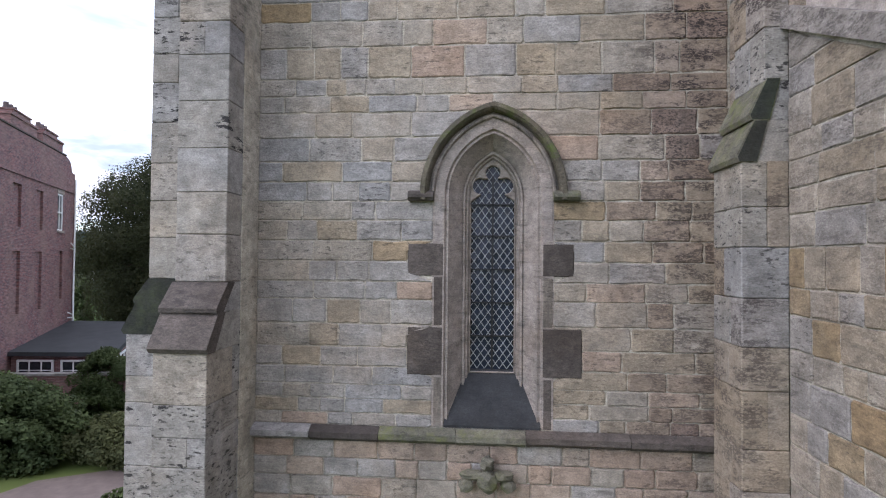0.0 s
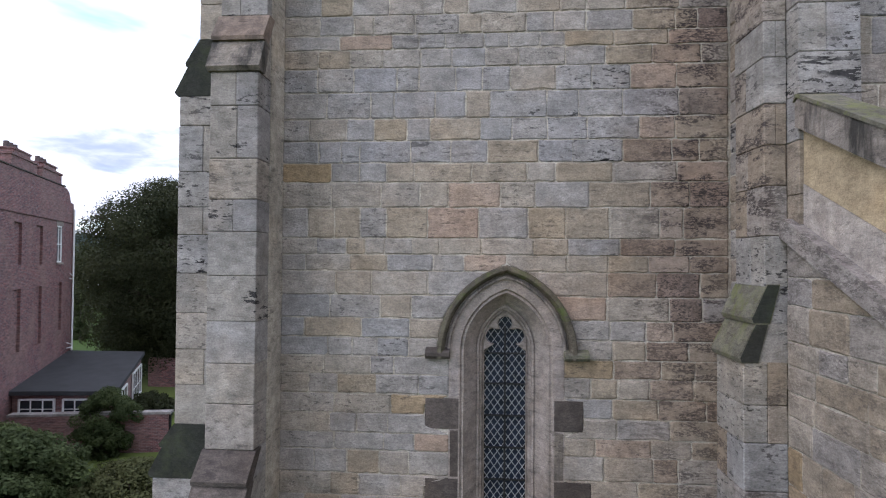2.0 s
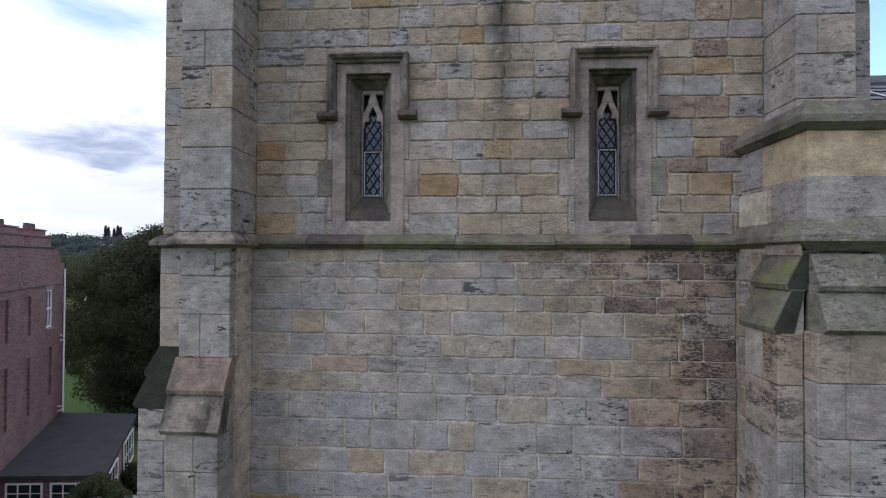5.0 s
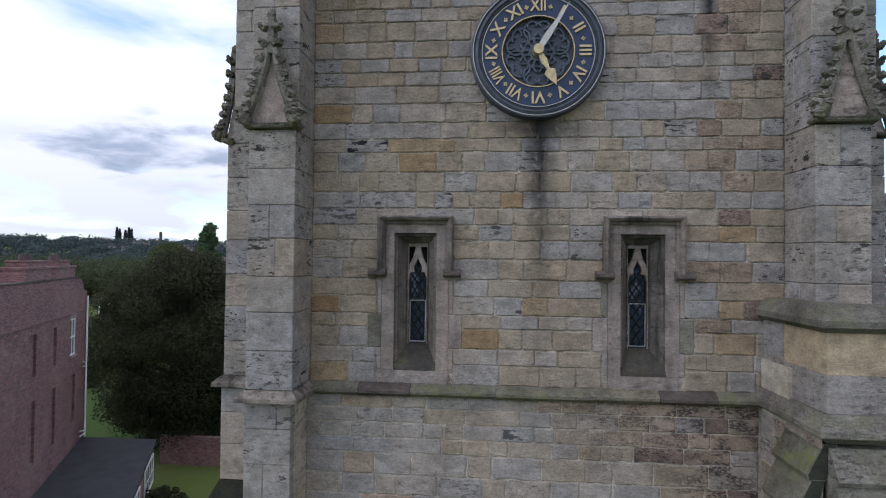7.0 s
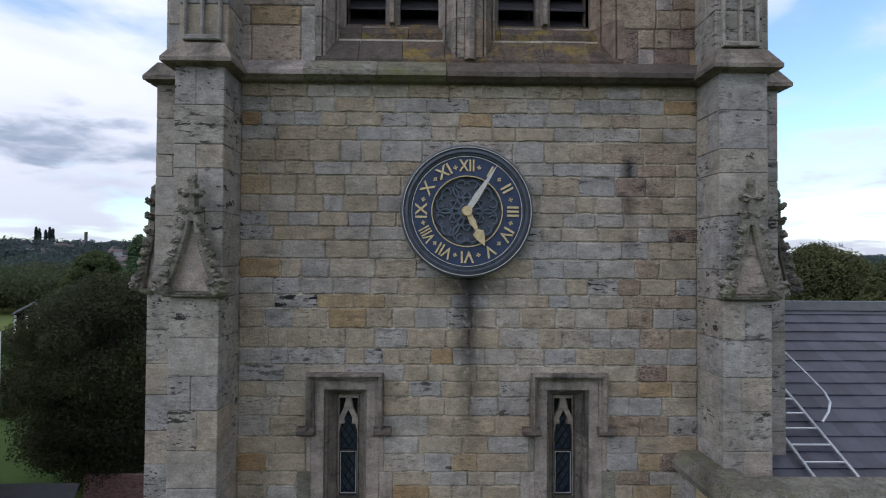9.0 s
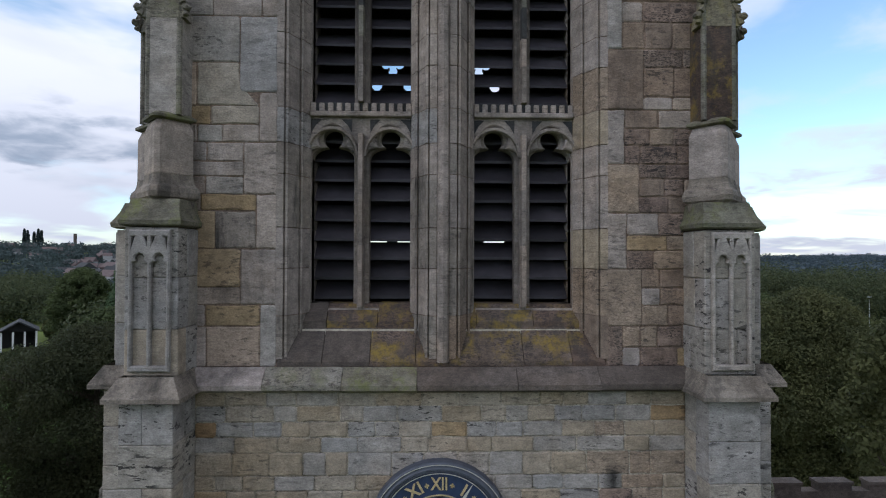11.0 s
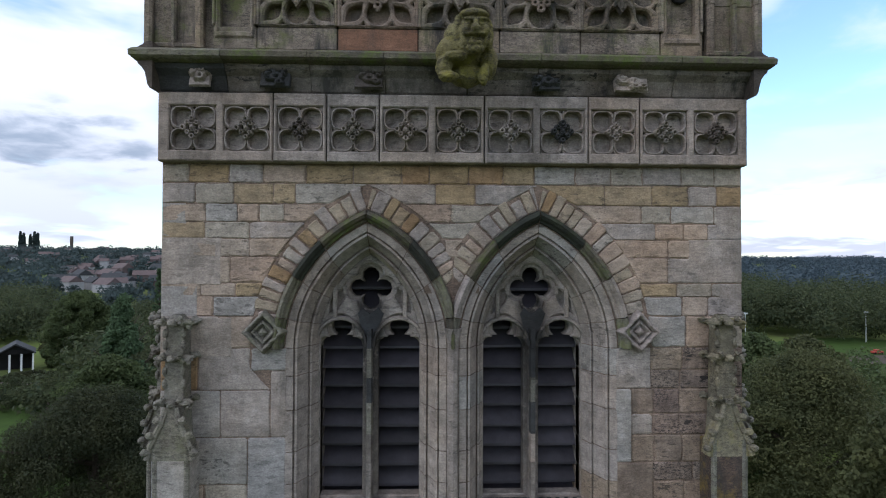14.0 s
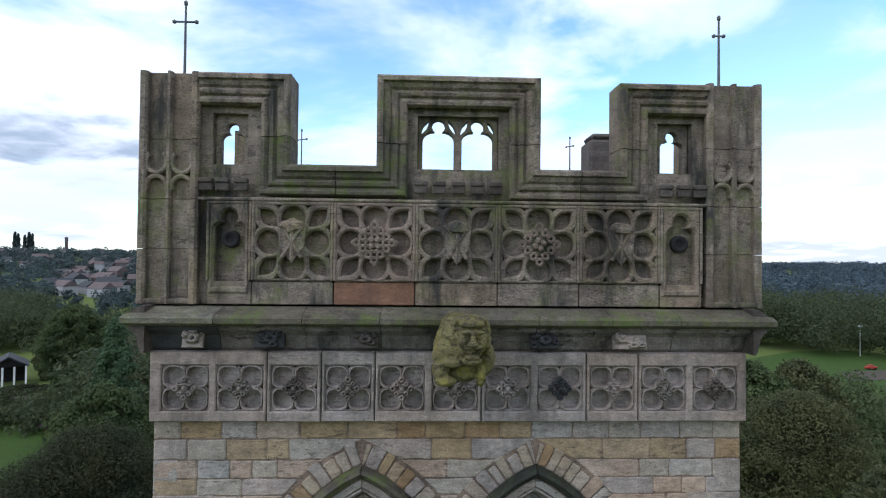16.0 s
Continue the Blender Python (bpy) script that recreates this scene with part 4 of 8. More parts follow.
part_mesh("hood_mould", mesh_from("hood_mould", v, f), M_COPING, lancet, "dark pointed hood mould")
v, f = arch_sweep(W["cx"], W["w"], W["h"], W["zs"], 8.63, [(0.125, 7.0), (0.13, 6.955), (0.145, 6.945), (0.165, 6.95), (0.175, 6.985), (0.194, 6.985), (0.196, 7.01)], 16)
part_mesh("hood_inner_order", mesh_from("hood_inner_order", v, f), M_STREAKED, lancet, "pale inner roll of the hood mould")
for s in (-1, 1):
    bm = bmesh.new()
    xa, xb = W["cx"] + s * 0.74, W["cx"] + s * 1.06
    prism(bm, [(7.0, 8.62), (6.89, 8.62), (6.85, 8.66), (6.85, 8.70), (6.88, 8.73), (7.0, 8.76)], "x", min(xa, xb), max(xa, xb))
    part("label_stop", bm, M_DARK if s < 0 else M_MOSS, lancet)
for za, zb, ql, qr in QUOINS:
    for s, q in ((-1, ql), (1, qr)):
        xa, xb = W["cx"] + s * 0.62, W["cx"] + s * (0.61 + q)
        block(lancet, min(xa, xb), max(xa, xb), 6.986, 7.05, za, zb, M_DARK, "quoin")
for za, zb in ((5.79, 6.42), (7.05, 7.67), (8.10, 8.62)):
    for s in (-1, 1):
        xa, xb = W["cx"] + s * 0.625, W["cx"] + s * 0.742
        block(lancet, min(xa, xb), max(xa, xb), 6.99, 7.05, za, zb, M_PALE if za > 8 else rng.choice((M_TRACERY, M_DARK)), "quoin")
bm = bmesh.new()
prism(bm, [(7.45, 6.44), (7.40, 6.44), (6.985, 5.82), (6.985, 5.79), (7.45, 5.79)], "x", 0.0, 1.2)
part("sill", bm, M_SILL, lancet, "steep black-stained sill")
side = [(0.285, 6.42), (0.285, 8.66), (0.15, 8.755)]
side += [(0.165 + 0.105 * math.cos(radians(a)), 8.865 + 0.105 * math.sin(radians(a))) for a in range(-80, 121, 20)]
side += [(0.062, 8.965)] + [(0.095 * math.cos(radians(a)), 9.04 + 0.095 * math.sin(radians(a))) for a in range(-35, 91, 18)]
loop = [(W["cx"] + x, z) for x, z in side] + [(W["cx"] - x, z) for x, z in side[::-1]]
part_mesh("tracery", plate("tracery", arch_line(W["cx"], 0.302, 0.52, 8.70, 6.40), [loop], 7.36, 7.44, 0.012), M_PALE, lancet, "cusped trefoil head")


def leaded(parent, cx, half, z0, z1, y, dx, dz, mats, limit, bars, came=None, w=0.0055):
    """Diamond panes with lead cames and iron bars."""
    bm = bmesh.new()
    rest = ([], [])
    count = 0
    nx, nz = int(half * 2 / dx) + 2, int((z1 - z0) / dz) + 1
    for i in range(nx * 2 + 1):
        for k in range(nz * 2 + 1):
            if (i + k) % 2:
                continue
            px, pz = cx + (i - nx) * dx / 2, z0 + k * dz / 2
            if abs(px - cx) > half or pz > z1:
                continue
            t, q = rng.uniform(-0.05, 0.05), rng.uniform(-0.05, 0.05)
            pts = [(px - dx / 2, pz), (px, pz - dz / 2), (px + dx / 2, pz), (px, pz + dz / 2)]
            vs = [(x, y + 0.012 + (x - px) * t + (z - pz) * q, z) for x, z in pts]
            if count < limit:
                part_mesh("pane", mesh_from("pane", vs, [(0, 1, 2, 3)]), mats, parent)
                count += 1
            else:
                n = len(rest[0])
                rest[0].extend(vs)
                rest[1].append((n, n + 1, n + 2, n + 3))
    if rest[0]:
        part_mesh("panes", mesh_from("panes", *rest), mats, parent)["kind"] = "stuff"
    for sgn in (1, -1):
        k = -int(half * 2 / dx) - 2
        slope = dz / dx
        zc = z0 - 3 * dz
        while zc < z1 + half * 2 * slope + 3 * dz:
            a, b = cx - half, cx + half
            za, zb = zc - sgn * half * slope, zc + sgn * half * slope
            lo, hi = (a, za), (b, zb)
            pts = []
            for t in (0.0, 1.0):
                pts.append([lo[0] + (hi[0] - lo[0]) * t, lo[1] + (hi[1] - lo[1]) * t])
            tt = [0.0, 1.0]
            d = hi[1] - lo[1]
            ts = sorted(((z0 - lo[1]) / d, (z1 - lo[1]) / d))
            t0, t1 = max(0, ts[0]), min(1, ts[1])
            if t1 > t0 + 0.02:
                p = [(lo[0] + (hi[0] - lo[0]) * t, lo[1] + d * t) for t in (t0, t1)]
                tube(bm, (p[0][0], y, p[0][1]), (p[1][0], y, p[1][1]), w, n=5)
            zc += dz
    part("lead_lattice", bm, came or M_LEADCAME, parent, "grey diamond lead lattice")["kind"] = "stuff"
    for x0, x1, za, zb in bars:
        part("glazing_bar", boxes((x0, x1, y - 0.03, y - 0.004, za, zb)), M_IRON, parent)


leaded(lancet, W["cx"], 0.285, 6.45, 9.16, 7.43, 0.098, 0.135, M_GLASS, 290,
       [(W["cx"] - 0.014, W["cx"] + 0.014, 6.44, 9.0)] + [(W["cx"] - 0.29, W["cx"] + 0.29, z - 0.01, z + 0.01) for z in (6.88, 7.32, 7.76, 8.20, 8.62)])
part("top_pane", boxes((W["cx"] - 0.29, W["cx"] + 0.29, 7.442, 7.45, 8.6, 9.2)), M_GLASS, lancet)


# two small labelled windows under the clock
def labelled_window(c):
    # Near-black backing sheet stands in for darkness behind the panes.
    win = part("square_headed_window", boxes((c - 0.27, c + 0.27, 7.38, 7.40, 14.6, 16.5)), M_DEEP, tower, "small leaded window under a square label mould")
    path = [(c - 0.40, 15.90), (c - 0.40, 16.585), (c + 0.40, 16.585), (c + 0.40, 15.90)]
    v, f = line_sweep(path, [(0.0, 7.0), (0.0, 6.95), (0.03, 6.94), (0.045, 6.89), (0.075, 6.86), (0.10, 6.87), (0.11, 7.0)])
    part_mesh("label_mould", mesh_from("label_mould", v, f), M_BLACKENED, win, "weathered moulded label")
    for s in (-1, 1):
        xa, xb = c + s * 0.385, c + s * 0.62
        bm = bmesh.new()
        prism(bm, [(7.0, 15.87), (6.90, 15.87), (6.86, 15.90), (6.86, 15.94), (6.90, 15.975), (7.0, 15.98)], "x", min(xa, xb), max(xa, xb))
        part("label_stop", bm, M_DARK, win)
    path = [(c - 0.285, 14.62), (c - 0.285, 16.46), (c + 0.285, 16.46), (c + 0.285, 14.62)]
    v, f = line_sweep(path, [(0.165, 7.03), (0.165, 6.996), (0.002, 6.994), (0.0, 7.06)], closed=False)
    part_mesh("window_surround", mesh_from("window_surround", v, f), M_FRIEZE, win, "flat pale stone surround")
    v, f = line_sweep(path, [(0.0, 7.03), (-0.012, 7.06), (-0.04, 7.07), (-0.05, 7.12), (-0.125, 7.25), (-0.132, 7.29), (-0.15, 7.30), (-0.15, 7.38)], closed=False)
    part_mesh("jamb_moulding", mesh_from("jamb_moulding", v, f), M_BLACKENED, win, "splayed stone jambs stained in dark streaks")
    bm = bmesh.new()
    prism(bm, [(7.36, 14.94), (7.28, 14.94), (7.0, 14.66), (6.99, 14.62), (7.36, 14.62)], "x", c - 0.28, c + 0.28)
    part("sill", bm, M_SILLMOSS, win, "sloping black sill spotted with lichen")
    bm = boxes((c - 0.45, c + 0.45, 6.992, 7.03, 14.452, 14.617))
    part("apron", bm, M_FRIEZE, win)
    for z0, z1, k in ((14.62, 14.915, 0.195), (14.92, 15.365, 0.315), (15.37, 15.835, 0.195)):
        for s in (-1, 1):
            xa, xb = c + s * 0.452, c + s * (0.32 + k)
            if k > 0.16:
                block(win, min(xa, xb), max(xa, xb), 6.992, 7.05, z0, z1, rng.choice((M_FRIEZE, M_CROCKET, M_PALE, M_FRIEZE)), "quoin")
    light = [(0.125, 14.93), (0.125, 15.82), (0.10, 15.92), (0.045, 15.93), (0.055, 16.0), (0.0, 16.12)]
    holes = [[(c + x, z) for x, z in light] + [(c - x, z) for x, z in light[:-1][::-1]]]
    for s in (-1, 1):
        holes.append([(c + s * 0.128, 16.02), (c + s * 0.128, 16.28), (c + s * 0.035, 16.28), (c + s * 0.07, 16.14)])
    part_mesh("tracery", plate("tracery", rect(c - 0.138, c + 0.138, 14.90, 16.33), holes, 7.27, 7.34, 0.008), M_PALE, win, "ogee tracery head")
    leaded(win, c, 0.12, 14.95, 16.02, 7.335, 0.105, 0.16, M_SKYGLASS, 60, [(c - 0.125, c + 0.125, 15.55, 15.57), (c - 0.125, c - 0.112, 14.94, 15.85), (c + 0.112, c + 0.125, 14.94, 15.85), (c - 0.125, c + 0.125, 14.94, 14.955)], M_IRON, 0.008)
    for r in ((c - 0.112, c - 0.102, 14.96, 15.54), (c + 0.102, c + 0.112, 14.96, 15.54), (c - 0.102, c + 0.102, 14.96, 14.972), (c - 0.102, c + 0.102, 15.53, 15.54)):
        part("casement_bar", boxes((r[0], r[1], 7.30, 7.312, r[2], r[3])), M_LEADCAME, win)


for c in LABELLED:
    labelled_window(c)


# ---------------------------------------------------------------- stepped angle buttresses
STAGES = [(0.0, 6.85, 5.78, -4.30), (7.60, 12.20, 6.17, -4.00), (13.0, 14.28, 6.42, -3.72), (14.45, 17.72, 6.34, -3.69), (17.72, 20.57, 6.41, -3.60), (20.86, 22.58, 6.50, -3.46)]
B_LEVELS = [[0, 0.6, 1.1, 1.6, 2.1, 2.6, 3.1, 3.6, 4.1, 4.6, 5.1, 5.62, 5.94, 6.29, 6.85], [7.60, 8.15, 8.64, 9.15, 9.70, 10.24, 10.63, 11.13, 11.78, 12.20],
            [13.0, 13.50, 13.94, 14.28], [14.45, 14.94, 15.42, 15.87, 16.35, 16.77, 17.23, 17.72], [17.72, 18.10, 18.77, 19.31, 19.61, 20.1, 20.57], [20.86, 21.4, 22.0, 22.58]]


def buttress_pick():
    q = rng.random()
    return M_OCHRE if q > 0.985 else M_BUFF if q > 0.86 else M_PITTED if q > 0.72 else M_ASHLAR


def buttress(mirror, zmin):
    """A corner with one buttress to the front and one to the side."""
    X = (lambda x: 2 * CX - x) if mirror else (lambda x: x)
    holder = part("corner_buttress", boxes((min(X(-3.0), X(-2.44)), max(X(-3.0), X(-2.44)), 6.55, 7.4, zmin, 22.5)), M_MORTAR, tower, "stepped ashlar corner buttress with sloping weatherings")

    def blk(xa, xb, ya, yb, za, zb):
        block(holder, min(X(xa), X(xb)), max(X(xa), X(xb)), ya, yb, za, zb, buttress_pick())

    for (za, zb, yf, xs), lev in zip(STAGES, B_LEVELS):
        for z0, z1 in zip(lev, lev[1:]):
            if z1 <= zmin + 0.1:
                continue
            z0 = max(z0, zmin)
            q = rng.random()
            xm = -3.02 + 0.61 * rng.uniform(0.35, 0.65)
            ym = yf + (7.04 - yf) * rng.uniform(0.4, 0.7)
            xr = -2.41 if z0 > 14 else -2.45
            xl = -3.02 if z0 > 14 else -3.06
            if q < 0.5:
                blk(xl, xm, yf, 7.10, z0, z1)
                blk(xm, xr, yf, ym, z0, z1)
                blk(xm, xr, ym, 7.10, z0, z1)
            else:
                blk(xl, xr, yf, ym, z0, z1)
                blk(xl, xr, ym, 7.10, z0, z1)
            xq = xs + (-3.02 - xs) * rng.uniform(0.35, 0.75)
            if rng.random() < 0.6:
                blk(xs, xq, 7.12, 7.72, z0, z1)
                blk(xq, -2.98, 7.12, 7.72, z0, z1)
            else:
                blk(xs, -2.98, 7.12, 7.72, z0, z1)
    # weatherings with two slopes and drips
    for i, (zb, zm, zt) in enumerate(((6.85, 7.27, 7.60), (12.2, 12.62, 13.0))):
        if zb < zmin:
            continue
        yo, yi, xo, xi = STAGES[i][2], STAGES[i + 1][2], STAGES[i][3], STAGES[i + 1][3]
        ym, xm = (yo + yi) / 2 - 0.02, (xo + xi) / 2 - 0.02
        for lo in (0, 1):
            if lo:
                prof = [(yo + 0.12, zb), (yo - 0.03, zb), (yo - 0.07, zb + 0.05), (yo - 0.05, zb + 0.09), (ym, zm), (ym + 0.17, zm)]
                fill = [(yo + 0.124, zb), (ym + 0.174, zm), (7.1, zm), (7.1, zb)]
            else:
                prof = [(ym + 0.12, zm), (ym - 0.04, zm), (ym - 0.05, zm + 0.05), (yi, zt), (yi + 0.17, zt)]
                fill = [(ym + 0.124, zm), (yi + 0.174, zt), (7.1, zt), (7.1, zm)]
            bm = bmesh.new()
            prism(bm, prof, "x", min(X(-3.09), X(-2.42)), max(X(-3.09), X(-2.42)))
            part("weathering", bm, M_DARK if i == 0 else M_JAMB if lo else M_PANEL, holder, "dark sloping weathering slab")
            bm = bmesh.new()
            prism(bm, fill, "x", min(X(-3.06), X(-2.45)), max(X(-3.06), X(-2.45)))
            part("stone", bm, M_ASHLAR, holder)
            bm = bmesh.new()
            sgn = -1 if mirror else 1
            if lo:
                prof = [(-2.9, zb), (xo - 0.03, zb), (xo - 0.07, zb + 0.05), (xo - 0.05, zb + 0.09), (xm, zm), (-2.9, zm)]
            else:
                prof = [(-2.9, zm), (xm - 0.03, zm), (xm - 0.04, zm + 0.05), (xi, zt), (-2.9, zt)]
            prism(bm, [(X(x), z) for x, z in prof], "y", 7.115, 7.76)
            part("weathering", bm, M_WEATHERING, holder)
    # string courses carried round
    for z0, z1, k in ((14.28, 14.45, 2), (20.57, 20.87, 4)):
        if z0 < zmin:
            continue
        yf, xs = min(STAGES[k][2], STAGES[k + 1][2]), min(STAGES[k][3], STAGES[k + 1][3])
        o = 0.10 if k == 2 else 0.13
        bm = bmesh.new()
        for (xa, xb, ya, yb) in ((-3.02, -2.41, yf, 7.1), (xs, -2.98, 7.12, 7.72)):
            low = [(X(xa - o), ya - o), (X(xb + o), ya - o), (X(xb + o), yb + o), (X(xa - o), yb + o)]
            rim = [(X(xa - o * 0.9), ya - o * 0.9), (X(xb + o * 0.9), ya - o * 0.9), (X(xb + o * 0.9), yb), (X(xa - o * 0.9), yb)]
            top = [(X(xa), ya), (X(xb), ya), (X(xb), yb), (X(xa), yb)]
            rows = [[(x, y, z0) for x, y in top], [(x, y, z0 + 0.03) for x, y in low], [(x, y, z0 + 0.08) for x, y in low], [(x, y, z1) for x, y in top]]
            vs, fs = sweep_faces(rows, True)
            bv = [bm.verts.new(p) for p in vs]
            for q in fs:
                bm.faces.new([bv[i] for i in q])
        part("string_course", bm, M_JAMB if k == 2 else M_TRACERY, holder)
    return holder


west_corner = buttress(False, 0.0)
east_corner = buttress(True, 15.3)


def relief(name, half_w, half_h, rise, n=22, turn=0.0, keep=0.004):
    """Shallow carving in one sheet: rise(u, v) gives its height for u, v from -1 to 1; bare ground is left open."""
    vs, fs, hs = [], [], []
    c, s = math.cos(turn), math.sin(turn)
    for i in range(n + 1):
        for k in range(n + 1):
            u, v = 2 * i / n - 1, 2 * k / n - 1
            h = rise(u, v)
            hs.append(h)
            x, z = u * half_w, v * half_h
            vs.append((x * c - z * s, -h, x * s + z * c))
    for i in range(n):
        for k in range(n):
            q = (i * (n + 1) + k, (i + 1) * (n + 1) + k, (i + 1) * (n + 1) + k + 1, i * (n + 1) + k + 1)
            if max(hs[a] for a in q) > keep:
                fs.append(q)
    return mesh_from(name, vs, fs)


def curls(rows, depth, web=0.0):
    """Height of a cluster of rolled leaf curls; rows of u, v, radius, with a knob where the radius is negative."""
    def rise(u, v):
        h = web
        for a, b, r in rows:
            d = math.hypot(u - a, v - b)
            if r < 0:
                h = max(h, depth * 1.3 * math.sqrt(max(0.0, 1 - (d / r) ** 2)))
            else:
                h = max(h, depth * math.sqrt(max(0.0, 1 - ((d - 0.6 * r) / (0.42 * r)) ** 2)))
        return h if max(abs(u), abs(v)) < 0.99 else -0.02
    return rise


# ---------------------------------------------------------------- belfry openings
MID = sum(BELFRY) / 2
ARC = dict(w=1.0, h=1.57, zs=26.40)


def clamp_mid(c, verts):
    return [((min(x, MID) if c < MID else max(x, MID)), y, z) for x, y, z in verts]


# dressed jamb blocks outside the openings
polys = []
for side in (0, 1):
    i = 0
    while i < BELL.index(26.41):
        j = i + 1
        while j < BELL.index(26.41) and (j + side) // 3 == (i + side) // 3:
            j += 1
        k = bell_quoin(BELL[i] + 0.01, side)
        a, b = (-1.43 - k, -1.43) if side == 0 else (2.765, 2.765 + k)
        polys.append([(a + 0.005, BELL[i] + 0.005), (b, BELL[i] + 0.005), (b, BELL[j] - 0.005), (a + 0.005, BELL[j] - 0.005)])
        i = j
jambs = part("belfry_jamb", boxes((-2.0, -1.45, 7.056, 7.08, 20.9, 26.4), (2.79, 3.3, 7.056, 7.08, 20.9, 26.4)), M_MORTAR, tower, "pale dressed jamb blocks")


def pick_jamb(p):
    x, z = centre(p)
    dark = x > 2 and z < 25.2
    return rng.choice((M_PANEL, M_PALE, M_RED, M_PALE, M_BROWN) if dark else (M_PALE, M_PALE, M_GREY, M_FRIEZE))


lay(jambs, polys, face_south(7.036), pick_jamb)


def voussoirs():
    """Two rings of arch stones that meet over the middle pier."""
    out = []
    c, r = arch_geo(ARC["w"], ARC["h"])
    for m in BELFRY:
        for s in (-1, 1):
            inner = (m < MID) == (s > 0)
            a, top = radians(20 if inner else 8), math.acos(c / (r + 0.32))
            while a < top - 0.02:
                b = min(a + rng.uniform(0.058, 0.092), top)
                o = 0.46 + rng.uniform(-0.06, 0.04)
                quad = []
                for ang, rad in ((a + 0.0045, r + 0.185), (b - 0.0045, r + 0.185), (b - 0.0045, r + o), (a + 0.0045, r + o)):
                    x = rad * math.cos(ang) - c
                    if x < 0.004:
                        x = 0.004
                    quad.append((m + s * x, ARC["zs"] + rad * math.sin(ang)))
                q = sum(p[0] for p in quad) / 4
                if (m < MID and max(p[0] for p in quad) < MID + 0.02) or (m > MID and min(p[0] for p in quad) > MID - 0.02):
                    out.append(quad)
                elif inner and (q < MID) == (m < MID):
                    cut = [((min(p[0], MID - 0.004) if m < MID else max(p[0], MID + 0.004)), p[1]) for p in quad]
                    out.append(cut)
                a = b
    return out


ring = part_mesh("arch_ring", plate("arch_ring", rect(0.3, 1.0, 27.1, 28.0), [], 7.0385, 7.0445), M_MORTAR_RED, tower, "rough arch stones over the bell openings")
lay(ring, voussoirs(), face_south(7.032), lambda p: rng.choice((M_PINK, M_BUFF, M_PINK, M_BUFF, M_PALE, M_TAN, M_TAN, M_PALE, M_OCHRE)))


def louvre_mesh():
    bm = bmesh.new()
    prism(bm, [(0.0, 0.0), (0.0, 0.035), (0.22, 0.25), (0.24, 0.225)], "x", -0.74, 0.74)
    me = bpy.data.meshes.new("louvre")
    bm.to_mesh(me)
    bm.free()
    return me


LOUVRE = louvre_mesh()


def arch_stones(name, parent, c, zb, cuts, prof, pick, clip=False):
    """The moulding of an arch and its jambs cut into separate stones with fine joints."""
    lines = [arch_line(c, ARC["w"], ARC["h"], ARC["zs"], zb, o, 16) for o, y in prof]
    rows = [[Vector((lines[j][i][0], prof[j][1], lines[j][i][1])) for j in range(len(prof))] for i in range(len(lines[0]))]
    half = (len(rows) - 1) // 2

    def at(z, side):
        a, b = (rows[0], rows[1]) if side == 0 else (rows[-1], rows[-2])
        t = (z - zb) / (a[0].z + (b[0].z - a[0].z) - zb)
        return [p.lerp(q, t) for p, q in zip(a, b)]

    k = 0
    for side in (0, 1):
        seq = rows[: half + 1] if side == 0 else rows[half:][::-1]
        zs = [zb + 0.002] + cuts + [seq[1][0].z]
        groups = [[at(a, side), at(b, side)] for a, b in zip(zs, zs[1:])] if seq[1][0].z - zb > 0.1 else []
        arc = seq[1:]
        n = 4
        groups += [arc[len(arc) * g // n - (1 if g else 0): len(arc) * (g + 1) // n] for g in range(n)]
        for g in groups:
            if len(g) < 2:
                continue
            g = [list(r) for r in g]
            for end, nxt in ((0, 1), (-1, -2)):
                d = (g[nxt][0] - g[end][0]).length
                g[end] = [p.lerp(q, min(0.3, 0.006 / max(d, 0.01))) for p, q in zip(g[end], g[nxt])]
            e = rng.uniform(-0.005, 0.005)
            v, f = sweep_faces([[(p.x, p.y + e, p.z) for p in r] for r in g])
            if clip:
                v = clamp_mid(c, v)
            part_mesh(name, mesh_from(name, v, f), pick(k), parent)
            k += 1


